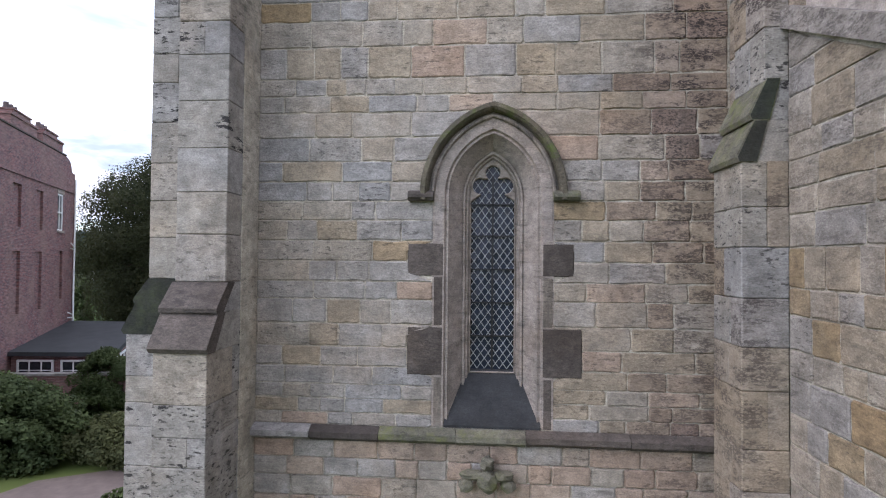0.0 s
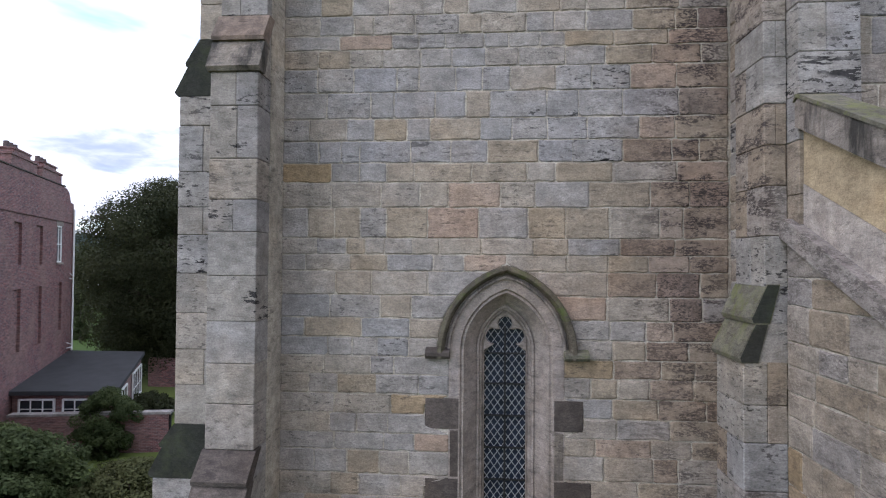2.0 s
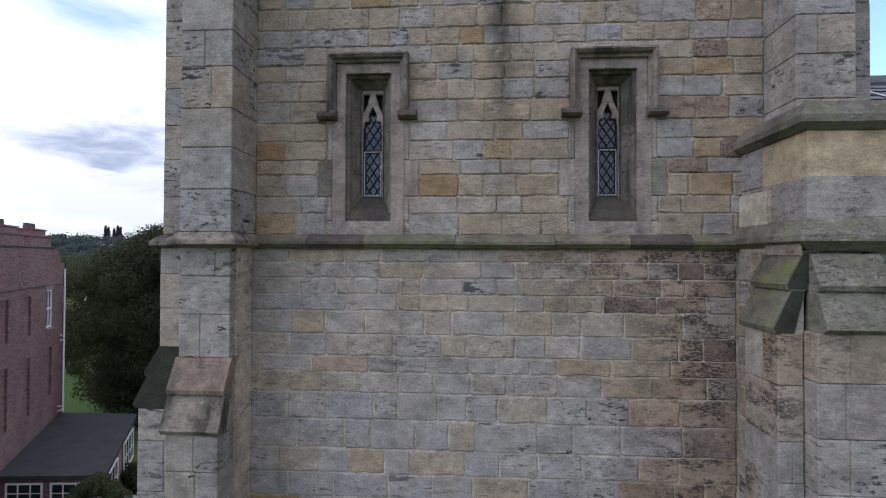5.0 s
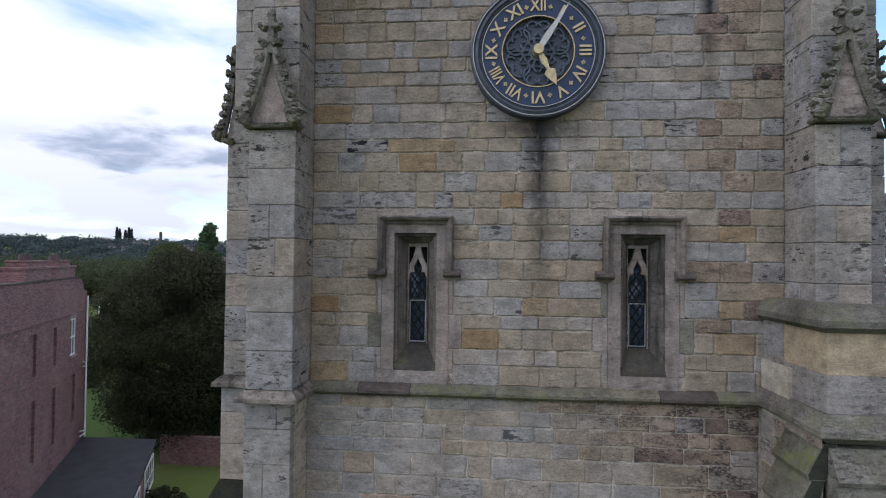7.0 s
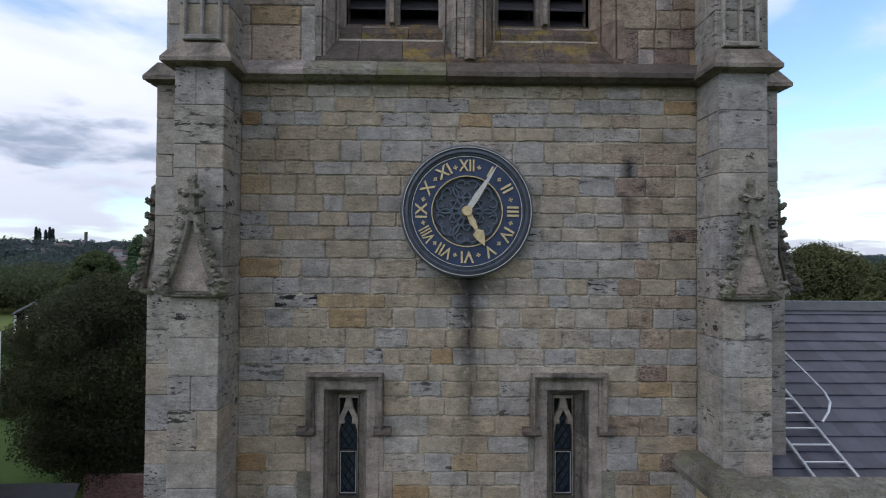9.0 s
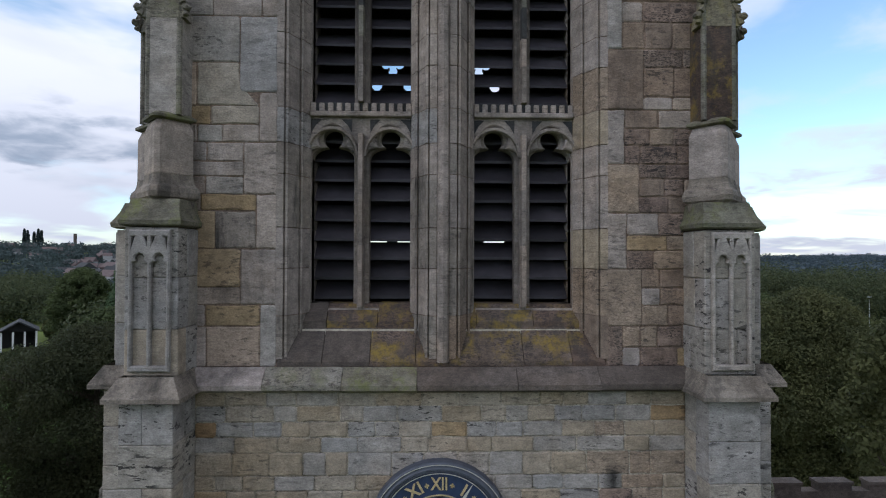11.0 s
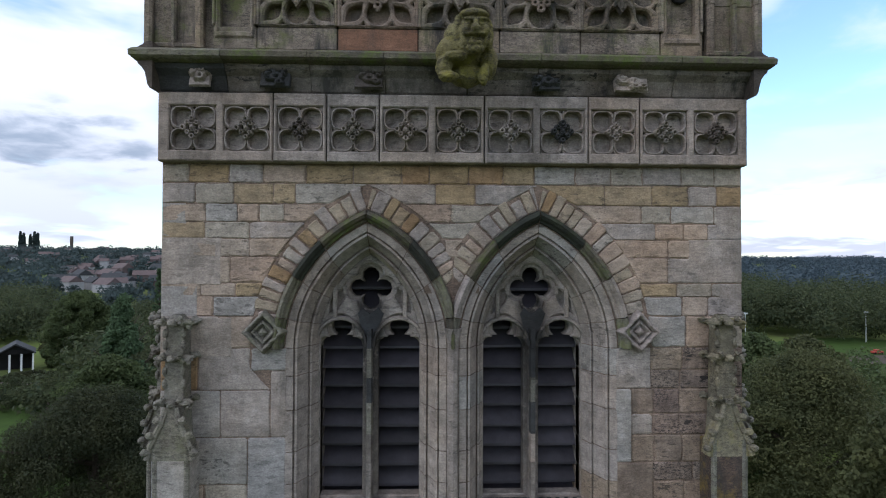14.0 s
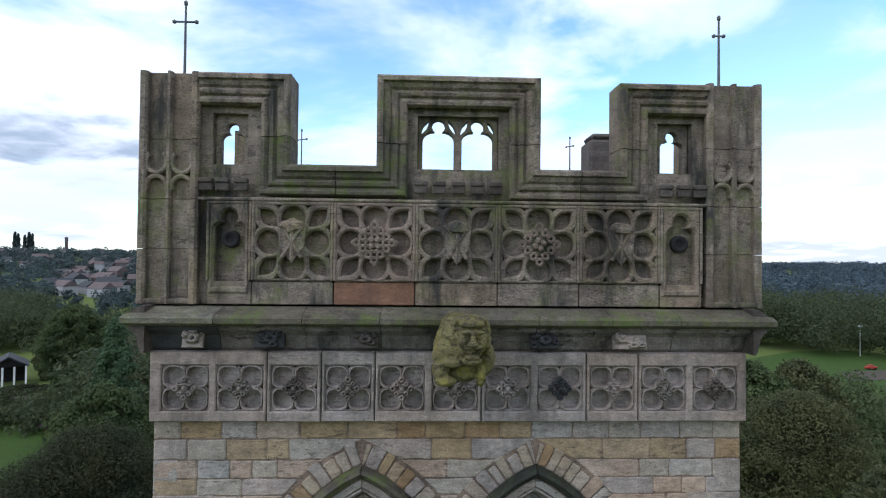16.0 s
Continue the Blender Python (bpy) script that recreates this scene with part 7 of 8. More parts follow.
aisle_wall = part("aisle_wall", boxes((3.461, 16.0, 6.34, 6.98, 0, 14.9), (3.62, 16.0, 5.851, 6.34, 0, 14.9)), M_MORTAR, aisle, "coursed sandstone aisle wall")
aisle_wall["kind"] = "stuff"
lay(aisle_wall, course_rows(even_levels(6.0, 14.25, 0.33), 6.34, 6.99, lambda z: [], (0.3, 0.5)), face_west(3.455), pick_aisle)
lay(aisle_wall, course_rows(even_levels(9.0, 14.25, 0.36), 4.08, 8.0, lambda z: [], (0.4, 0.7)), face_south(5.845), pick_aisle)

west_buttress = part("west_buttress", boxes((3.26, 3.5, 5.75, 6.30, 0, 13.5)), M_MORTAR, aisle, "west-facing aisle buttress with mossy weatherings")
for za, zb, x0 in ((0.0, 8.88, 3.0), (9.65, 13.48, 3.22), (14.2, 14.4, 3.42)):
    lv = even_levels(za, zb, 0.47)
    for z0, z1 in zip(lv, lv[1:]):
        ys = 5.68 + 0.65 * rng.uniform(0.35, 0.65)
        if rng.random() < 0.6:
            block(west_buttress, x0, 3.45, 5.68, ys, z0, z1, pick_aisle())
            block(west_buttress, x0, 3.45, ys, 6.33, z0, z1, pick_aisle())
        else:
            xs_ = x0 + (3.45 - x0) * 0.55
            block(west_buttress, x0, xs_, 5.68, 6.33, z0, z1, pick_aisle())
            block(west_buttress, xs_, 3.45, 5.68, 6.33, z0, z1, pick_aisle())
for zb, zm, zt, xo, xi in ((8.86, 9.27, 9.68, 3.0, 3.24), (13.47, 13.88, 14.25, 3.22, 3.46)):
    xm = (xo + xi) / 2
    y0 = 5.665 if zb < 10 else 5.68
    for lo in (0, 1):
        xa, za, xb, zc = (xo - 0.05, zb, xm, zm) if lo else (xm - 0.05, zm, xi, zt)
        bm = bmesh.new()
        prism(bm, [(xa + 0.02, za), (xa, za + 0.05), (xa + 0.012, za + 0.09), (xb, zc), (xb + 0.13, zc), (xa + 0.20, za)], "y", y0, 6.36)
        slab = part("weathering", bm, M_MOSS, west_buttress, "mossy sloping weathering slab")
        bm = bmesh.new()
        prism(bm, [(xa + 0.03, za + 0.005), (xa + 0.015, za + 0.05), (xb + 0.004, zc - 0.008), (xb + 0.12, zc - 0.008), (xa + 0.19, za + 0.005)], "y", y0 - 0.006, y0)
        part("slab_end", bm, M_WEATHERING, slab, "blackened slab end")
        bm = bmesh.new()
        prism(bm, [(xa + 0.204, za), (xb + 0.134, zc), (3.455, zc), (3.455, za)], "y", 5.685, 6.34)
        part("stone", bm, M_ASHLAR, west_buttress)

south_buttress = part("south_buttress", boxes((3.52, 4.02, 5.55, 5.86, 10, 13.5)), M_MORTAR, aisle, "south-facing aisle buttress")
lv = [10.0, 10.6, 11.15, 11.62, 12.05, 12.55, 13.05, 13.5]
for z0, z1 in zip(lv, lv[1:]):
    xs_ = 3.44 + 0.63 * rng.uniform(0.4, 0.7)
    if rng.random() < 0.6:
        block(south_buttress, 3.46, xs_, 5.48, 5.86, z0, z1, pick_aisle())
        block(south_buttress, xs_, 4.07, 5.48, 5.86, z0, z1, pick_aisle())
    else:
        block(south_buttress, 3.46, 4.07, 5.48, 5.86, z0, z1, pick_aisle())
for prof in ([(5.86, 13.5), (5.46, 13.5), (5.40, 13.54), (5.42, 13.60), (5.56, 13.88), (5.86, 13.88)], [(5.86, 13.88), (5.52, 13.88), (5.50, 13.93), (5.66, 14.22), (5.86, 14.22)]):
    bm = bmesh.new()
    prism(bm, prof, "x", 3.50, 4.12)
    part("weathering", bm, M_CROCKET, south_buttress, "dark sloping weathering slab")

# low lean-to against the buttress, with raking copings
lean = part("lean_to", boxes((3.446, 9.0, 0.6, 5.67, 0, 7.4)), M_MORTAR, aisle, "low lean-to with raking stone copings")
bm = bmesh.new()
prism(bm, [(5.67, 7.4), (5.67, 10.16), (0.6, 7.55), (0.6, 7.4)], "x", 3.446, 3.9)
part("gable_core", bm, M_MORTAR, lean)


def rake(z):
    y = 5.66 - (10.12 - z) / 0.515
    return [(0.6, min(5.6, y))] if y > 0.65 else []


lay(lean, course_rows([0.0] + even_levels(0.4, 10.12, 0.31), 0.6, 5.67, rake, (0.32, 0.66)), face_west(3.44), lambda p: rng.choice((M_BUFF, M_BUFF, M_TAN, M_GREY, M_TAN, M_OCHRE)), lambda p: -centre(p)[0], 290)
bm = bmesh.new()
prism(bm, [(5.70, 10.18), (5.70, 10.33), (5.60, 10.36), (0.55, 7.76), (0.55, 7.58)], "x", 3.37, 3.62)
part("raking_coping", bm, M_GREY, lean, "raking stone coping")
bm = bmesh.new()
prism(bm, [(5.475, 9.9), (5.475, 10.70), (3.2, 9.56), (3.2, 8.9)], "x", 3.50, 3.72)
part("pale_infill", bm, M_WASHED, lean, "pale replaced stone")
bm = bmesh.new()
prism(bm, [(5.475, 10.705), (5.475, 11.30), (3.2, 10.14), (3.2, 9.565)], "x", 3.505, 3.72)
part("yellow_infill", bm, M_RENDER, lean, "clean yellow replaced stone")
bm = bmesh.new()
prism(bm, [(5.475, 11.28), (5.475, 11.52), (5.42, 11.56), (3.2, 10.43), (3.2, 10.12)], "x", 3.42, 3.74)
part("raking_slab", bm, M_STREAKED, lean, "sloping stone slab")
bm = bmesh.new()
prism(bm, [(5.478, 11.525), (5.44, 11.60), (5.38, 11.585), (3.2, 10.47), (3.2, 10.434), (5.42, 11.564)], "x", 3.40, 3.76)
part("slab_edge", bm, M_MOSS, lean, "dark mossy slab edge")

bm = bmesh.new()
prism(bm, [(5.47, 9.9), (5.47, 10.4), (0.6, 7.9), (0.6, 7.4)], "x", 3.73, 9.0)
part("lean_to_roof", bm, M_SLATE, lean, "sloping slate roof")

# parapet with string and coping carried round the corner
PLAN = [(3.50, 6.99), (3.50, 5.70), (16.0, 5.70)]


def plan_sweep(prof):
    lines = [offset_line(PLAN, -o) for o, z in prof]
    rows = [[(lines[j][i][0], lines[j][i][1], prof[j][1]) for j in range(len(prof))] for i in range(3)]
    v, f = sweep_faces(rows, True)
    k = len(prof)
    f.append(tuple(range(k)))
    f.append(tuple(range(2 * k, 3 * k)))
    return v, f


aisle_parapet = part("aisle_parapet", bmesh.new(), M_PALE, aisle, "plain parapet patched in yellow stone between moulded courses")
for nm, prof, mat in (("string_course", [(-0.3, 14.25), (0.0, 14.25), (0.06, 14.30), (0.13, 14.34), (0.13, 14.40), (0.03, 14.555), (-0.3, 14.555)], M_CROCKET),
                      ("lower_band", [(-0.3, 14.557), (0.0, 14.557), (0.0, 14.95), (-0.3, 14.95)], M_GREY),
                      ("yellow_band", [(-0.3, 14.952), (-0.004, 14.952), (-0.004, 15.39), (-0.3, 15.39)], M_RENDER),
                      ("coping", [(-0.38, 15.392), (0.02, 15.392), (0.07, 15.43), (0.10, 15.45), (0.10, 15.52), (-0.02, 15.67), (-0.38, 15.67)], M_CROCKET)):
    v, f = plan_sweep(prof)
    part_mesh(nm, mesh_from(nm, v, f), mat, aisle_parapet)
block(aisle_parapet, 3.492, 3.55, 6.52, 6.985, 14.958, 15.386, M_GREY, "stone", 0.006)
for x in (4.0, 6.2, 8.5):
    block(aisle_parapet, x, x + 0.9, 5.694, 5.75, 14.565, 14.945, M_GREY, "stone", 0.006)

# roof
roof = part("roof", boxes((4.42, 16.0, 6.1, 7.3, 15.05, 15.2)), M_LEAD, aisle, "blue slate roof with a lead ridge")
bm = bmesh.new()
prism(bm, [(6.4, 15.16), (10.5, 17.33), (14.9, 15.0), (14.9, 14.7), (6.4, 14.7)], "x", 4.42, 24.0)
part("roof_core", bm, M_LEAD, roof)
bm = bmesh.new()
prism(bm, [(10.28, 17.25), (10.42, 17.42), (10.58, 17.42), (10.72, 17.25)], "x", 4.42, 24.0)
part("lead_ridge", bm, M_LEAD, roof, "pale lead ridge")
SL = []
rows_n = 16
ex = 4.55 / rows_n
for r in range(rows_n):
    x = 4.44 - (0.15 if r % 2 else 0.0)
    while x < 16.0:
        w = rng.uniform(0.28, 0.36)
        SL.append((r, max(4.44, x), w))
        x += w
ca, sa = 4.1 / 4.64, 2.17 / 4.64
rest = ([], [])
for n, (r, x, w) in enumerate(sorted(SL, key=lambda q: q[1])):
    d0, d1 = r * ex, r * ex + ex * 1.25
    e = rng.uniform(0, 0.006)
    pts = []
    for d, h in ((d0, 0.022 + e), (d1, 0.004)):
        y, z = 6.42 + d * ca - h * sa, 15.17 + d * sa + h * ca
        pts += [(x + 0.003, y, z), (x + w - 0.003, y, z)]
    y, z = 6.42 + d0 * ca, 15.17 + d0 * sa
    pts += [(x + 0.003, y, z), (x + w - 0.003, y, z)]
    fs = [(0, 1, 3, 2), (4, 5, 1, 0)]
    if n < 295:
        part_mesh("slate", mesh_from("slate", pts, fs), M_SLATE, roof)
    else:
        k = len(rest[0])
        rest[0].extend(pts)
        rest[1].extend(tuple(k + i for i in q) for q in fs)
part_mesh("slates", mesh_from("slates", *rest), M_SLATE, roof)["kind"] = "stuff"

# battlements of the far side
bm = bmesh.new()
box(bm, 4.45, 30.0, 16.9, 17.25, 0, 15.0)
for k in range(15):
    x = 4.6 + k * 1.62
    box(bm, x, x + 1.05, 16.9, 17.25, 15.0, 15.2)
    box(bm, x - 0.04, x + 1.09, 16.86, 17.29, 15.2, 15.29)
part("north_battlement", bm, M_DARK, aisle, "dark battlements of the far aisle")["kind"] = "stuff"
part("nave_body", boxes((4.45, 30.0, 7.3, 16.88, 0, 14.65)), M_BUFF, aisle)

# roof ladder
ladder = thing("roof_ladder", "bright aluminium ladder lying on the slate roof", "ladder")


def on_roof(x, y, h=0.07):
    return (x, y - h * sa, 15.17 + (y - 6.42) * sa / ca + h * ca)


bm = bmesh.new()
tube(bm, on_roof(5.15, 6.5), on_roof(5.15, 7.75), 0.022, n=6)
part("rail", bm, M_GALV, ladder)
bm = bmesh.new()
tube(bm, on_roof(5.73, 6.5), on_roof(5.73, 8.75), 0.022, n=6)
part("rail", bm, M_GALV, ladder)
for k in range(7):
    y = 6.7 + k * 0.27
    bm = bmesh.new()
    tube(bm, on_roof(5.15, min(y, 7.7)) if y < 7.75 else on_roof(5.45, y), on_roof(5.73, y), 0.014, n=6)
    part("rung", bm, M_GALV, ladder)
bm = bmesh.new()
way = [(6.12, 9.1), (6.17, 8.4), (6.18, 8.05), (6.12, 7.85), (5.97, 7.68), (5.75, 7.5)]
for a, b in zip(way, way[1:]):
    tube(bm, on_roof(*a, 0.2), on_roof(*b, 0.2), 0.018, n=6)
part("hand_hoop", bm, M_GALV, ladder)


# ---------------------------------------------------------------- surroundings
def height_at(x, y):
    """Level gardens round the church, rising to low hills far off."""
    d = math.hypot(x, y)
    if d < 230:
        return 0.0
    t = min(1, (d - 230) / 700)
    left = 30 * t * t * (3 - 2 * t)
    u = min(1, max(0, (d - 600) / 1200))
    right = 16 * u * u * (3 - 2 * u)
    k = min(1, max(0, (x / max(d, 1) + 0.25) / 0.5))
    h = left * (1 - k) + right * k
    return h + (noise.noise(Vector((x, y, 0)) * 0.002) * 9 + noise.noise(Vector((x, y, 3)) * 0.007) * 3) * t


def ground_mesh():
    rad = [0, 8, 20, 40, 70, 110, 160, 230, 300, 380, 470, 570, 690, 830, 1000, 1200, 1450, 1750, 2200, 3000]
    verts, faces, n = [(0, 0, 0)], [], 96
    for r in rad[1:]:
        for i in range(n):
            a = 2 * math.pi * i / n
            x, y = r * math.cos(a), r * math.sin(a)
            verts.append((x, y, height_at(x, y)))
    for i in range(n):
        faces.append((0, 1 + i, 1 + (i + 1) % n))
    for k in range(len(rad) - 2):
        a, b = 1 + k * n, 1 + (k + 1) * n
        for i in range(n):
            j = (i + 1) % n
            faces.append((a + i, b + i, b + j, a + j))
    return mesh_from("ground", verts, faces, True)


ground = tagged(part_mesh("ground", ground_mesh(), M_FIELD), "rough grass and meadow that runs to the hills", "ground", kind="structure")


def patch(name, pts, z, mat, label, cat):
    v = [(x, y, z) for x, y in pts] + [(x, y, -0.05) for x, y in pts]
    n = len(pts)
    f = [tuple(range(n))] + [(i, n + i, n + (i + 1) % n, (i + 1) % n) for i in range(n)]
    return tagged(part_mesh(name, mesh_from(name, v, f), mat), label, cat, kind="structure")


patch("lawn", [(-110, 70), (-60, 45), (-30, 42), (-30, 62), (-52, 86), (-67.3, 100), (-83, 119.7), (-120, 119)], 0.03, M_GRASS, "bright mown lawn beyond the trees", "lawn")
patch("garden_path", [(-16.5, 14.0), (-9.0, 12.0), (-9.0, 19.0), (-13.0, 19.6), (-15.2, 18.2)], 0.03, M_PAVE, "pinkish paved garden path", "path")
patch("gravel_path", [(-67.3, 100), (-64.6, 100), (-80.0, 121.6), (-98, 124), (-99, 122), (-83, 119.7)], 0.05, M_PAVE, "reddish path beside the lawn", "path")
patch("playing_field", [(60, 85), (190, 120), (230, 190), (130, 185), (95, 165)], 0.03, M_GRASS, "open green playing field", "field")
patch("tilled_strip", [(112, 138), (160, 148), (162, 158), (118, 150)], 0.06, M_BARK, "dark strip of tilled earth in the field", "earth")


def box_uv(ob):
    me = ob.data
    uv = me.uv_layers.new(name="uv")
    for p in me.polygons:
        n = p.normal
        for li in p.loop_indices:
            c = me.vertices[me.loops[li].vertex_index].co
            uv.data[li].uv = (c.x, c.z) if abs(n.y) >= max(abs(n.x), abs(n.z)) else (c.y, c.z) if abs(n.x) >= abs(n.z) else (c.x, c.y)
    return ob


# brick house
house = thing("brick_house", "tall dark red brick house with parapet, chimneys and blind window recesses", "house")
HW = pose(-28.4, 36.0, 0, 0, 0, 113.8)
top = [(-18.0, 0), (0, 0), (0.08, 13.68), (-0.5, 13.72), (-0.62, 13.82), (-0.78, 14.15), (-1.05, 14.42), (-1.45, 14.56), (-1.9, 14.62), (-18.0, 14.65)]
recess = [(-10.2, -9.1, 9.5, 11.8), (-7.0, -5.9, 9.5, 11.8), (-10.2, -9.1, 4.8, 8.2), (-7.0, -5.9, 4.8, 8.2), (-3.0, -2.2, 5.15, 8.3)]
sash = (-3.35, -2.25, 9.6, 12.0)
wall_ob = part_mesh("wall", plate("wall", top, [rect(*r) for r in recess] + [rect(*sash)], 0.0, 0.14), M_BRICK, house, "weathered dark brick facade")
box_uv(wall_ob)
box_uv(part("wall_body", boxes((-18.0, -0.02, 0.141, 9.0, 0, 13.6)), M_BRICK, house))
box_uv(part("string_band", boxes((-18.0, 0.03, -0.07, 0.0, 12.3, 12.42)), M_BRICK, house))
part("parapet_coping", boxes((-18.0, -1.9, -0.05, 0.3, 14.652, 14.72)), M_DARK, house)
for x0, x1, zt in ((-5.7, -2.1, 15.75), (-10.3, -6.6, 15.75)):
    ch = box_uv(part("chimney", boxes((x0, x1, 0.16, 1.5, 13.6, zt - 0.4), (x0 - 0.06, x1 + 0.06, 0.1, 1.56, zt - 0.399, zt - 0.28), (x0 + 0.7, x1 - 0.6, 0.3, 1.35, zt - 0.279, zt), (x0 + 0.64, x1 - 0.54, 0.24, 1.4, zt + 0.001, zt + 0.08)), M_BRICK, house, "brick chimney stack"))
    for k in range(3):
        bm = bmesh.new()
        tube(bm, (x0 + 0.9 + k * 0.55, 0.7, zt + 0.07), (x0 + 0.9 + k * 0.55, 0.7, zt + 0.42), 0.16, 0.13, 10)
        part("chimney_pot", bm, M_TERRACOTTA, ch)
win = part("window", boxes((sash[0], sash[1], 0.10, 0.13, sash[2], sash[3])), M_PANE, house, "white sash window")
for r in ((sash[0], sash[0] + 0.1, 0.03, 0.1, sash[2], sash[3]), (sash[1] - 0.1, sash[1], 0.03, 0.1, sash[2], sash[3]), (sash[0] + 0.1, sash[1] - 0.1, 0.03, 0.1, sash[3] - 0.1, sash[3]),
          (sash[0] + 0.1, sash[1] - 0.1, 0.03, 0.1, sash[2], sash[2] + 0.1), (sash[0] + 0.1, sash[1] - 0.1, 0.03, 0.1, 10.75, 10.83), (-2.83, -2.78, 0.04, 0.1, sash[2] + 0.1, sash[3] - 0.1)):
    part("sash_bar", boxes(r), M_WHITE, win)
part("sill", boxes((sash[0] - 0.1, sash[1] + 0.1, -0.09, 0.1, sash[2] - 0.12, sash[2] - 0.002)), M_PALE, house)
part("lintel", boxes((sash[0] - 0.12, sash[1] + 0.12, -0.02, 0.1, sash[3] + 0.002, sash[3] + 0.35)), M_PALE, house)
bm = bmesh.new()
tube(bm, (-0.12, -0.1, 0), (-0.12, -0.1, 13.3), 0.06, n=8)
part("drainpipe", bm, M_WHITE, house, "pale drainpipe at the corner")
for z, s in ((8.6, 0.9), (3.9, 1.3)):
    bm = bmesh.new()
    for k in range(2):
        tube(bm, (-0.2, -0.12, z - 0.2 * k), (-s, -0.12, z + 0.25 - 0.35 * k), 0.04, n=6)
    part("waste_pipe", bm, M_WHITE, house)
house.matrix_basis = HW

# flat-roofed extension
ext = thing("flat_roof_extension", "low brick extension with dark felt roof and white windows", "extension")
A, B, C, D = (-24.3, 26.7), (-19.0, 27.3), (-22.9, 35.6), (-28.2, 35.5)


def slab(name, zs, th, grow, mat, label=""):
    c = [(sum(p[0] for p in (A, B, C, D)) / 4, sum(p[1] for p in (A, B, C, D)) / 4)][0]
    q = [((p[0] - c[0]) * grow + c[0], (p[1] - c[1]) * grow + c[1]) for p in (A, B, C, D)]
    v = [(x, y, z) for (x, y), z in zip(q, zs)] + [(x, y, z - th) for (x, y), z in zip(q, zs)]
    return part_mesh(name, mesh_from(name, v, [(0, 1, 2, 3), (4, 7, 6, 5)] + [(i, 4 + i, 4 + (i + 1) % 4, (i + 1) % 4) for i in range(4)]), mat, ext, label)


slab("roof", (2.95, 2.95, 3.5, 3.5), 0.22, 1.05, M_FELT, "dark felt roof")
box_uv(slab("wall", (2.70, 2.70, 3.25, 3.25), 2.75, 0.98, M_BRICK))


def side_window(p, q, t0, t1, z0, z1, panes):
    """White framed window on the line from p to q, between the fractions t0 and t1."""
    L_ = math.dist(p, q)
    w = L_ * (t1 - t0)
    m = Matrix.Translation((p[0] + (q[0] - p[0]) * t0, p[1] + (q[1] - p[1]) * t0, 0)) @ pose(0, 0, 0, 0, 0, math.degrees(math.atan2(q[1] - p[1], q[0] - p[0])))
    wn = part("window", boxes((0.05, w - 0.05, -0.02, 0.0, z0 + 0.05, z1 - 0.05)), M_PANE, ext, "white framed window")
    wn.matrix_basis = m
    bars = [(0, w, -0.07, 0.02, z0, z0 + 0.09), (0, w, -0.07, 0.02, z1 - 0.09, z1), (0, 0.09, -0.07, 0.02, z0 + 0.09, z1 - 0.09), (w - 0.09, w, -0.07, 0.02, z0 + 0.09, z1 - 0.09)]
    bars += [(w * k / panes - 0.03, w * k / panes + 0.03, -0.05, 0.0, z0 + 0.09, z1 - 0.09) for k in range(1, panes)]
    bars += [(0.09, w - 0.09, -0.045, 0.0, z0 + (z1 - z0) * 0.42, z0 + (z1 - z0) * 0.42 + 0.04)]
    for r in bars:
        part("frame_bar", boxes(r), M_WHITE, wn)


side_window(A, B, 0.08, 0.43, 1.55, 2.52, 3)
side_window(A, B, 0.50, 0.86, 1.55, 2.52, 3)
side_window(B, C, 0.03, 0.38, 0.9, 2.6, 4)
side_window(B, C, 0.58, 0.95, 0.9, 2.8, 4)

gw = tagged(box_uv(part("garden_wall", boxes((-24.5, -16.9, 0, 0.35, 0, 1.93)), M_BRICK)), "low brick garden wall in front of the extension", "wall", kind="structure")
gw.matrix_basis = pose(0, 29.6, 0, 0, 0, 10.0) @ pose(0.9, 0, 0)
gw2 = tagged(part("wall_coping", boxes((-24.6, -16.8, -0.06, 0.41, 1.932, 2.05)), M_GREY), "grey stone coping on the garden wall", "wall", kind="structure")
gw2.matrix_basis = gw.matrix_basis
door = thing("garden_door", "dark wooden garden door beside the wall", "door")
for k in range(6):
    part("plank", boxes((-16.85 + k * 0.2, -16.66 + k * 0.2, 29.9 - 3.0, 29.95 - 3.0, 0, 1.85)), M_DEEP, door)
back_wall = tagged(box_uv(part("boundary_wall", boxes((-25.5, -14.0, 40.4, 40.75, 0, 2.2)), M_BRICK)), "old brick boundary wall under the yew", "wall", kind="structure")


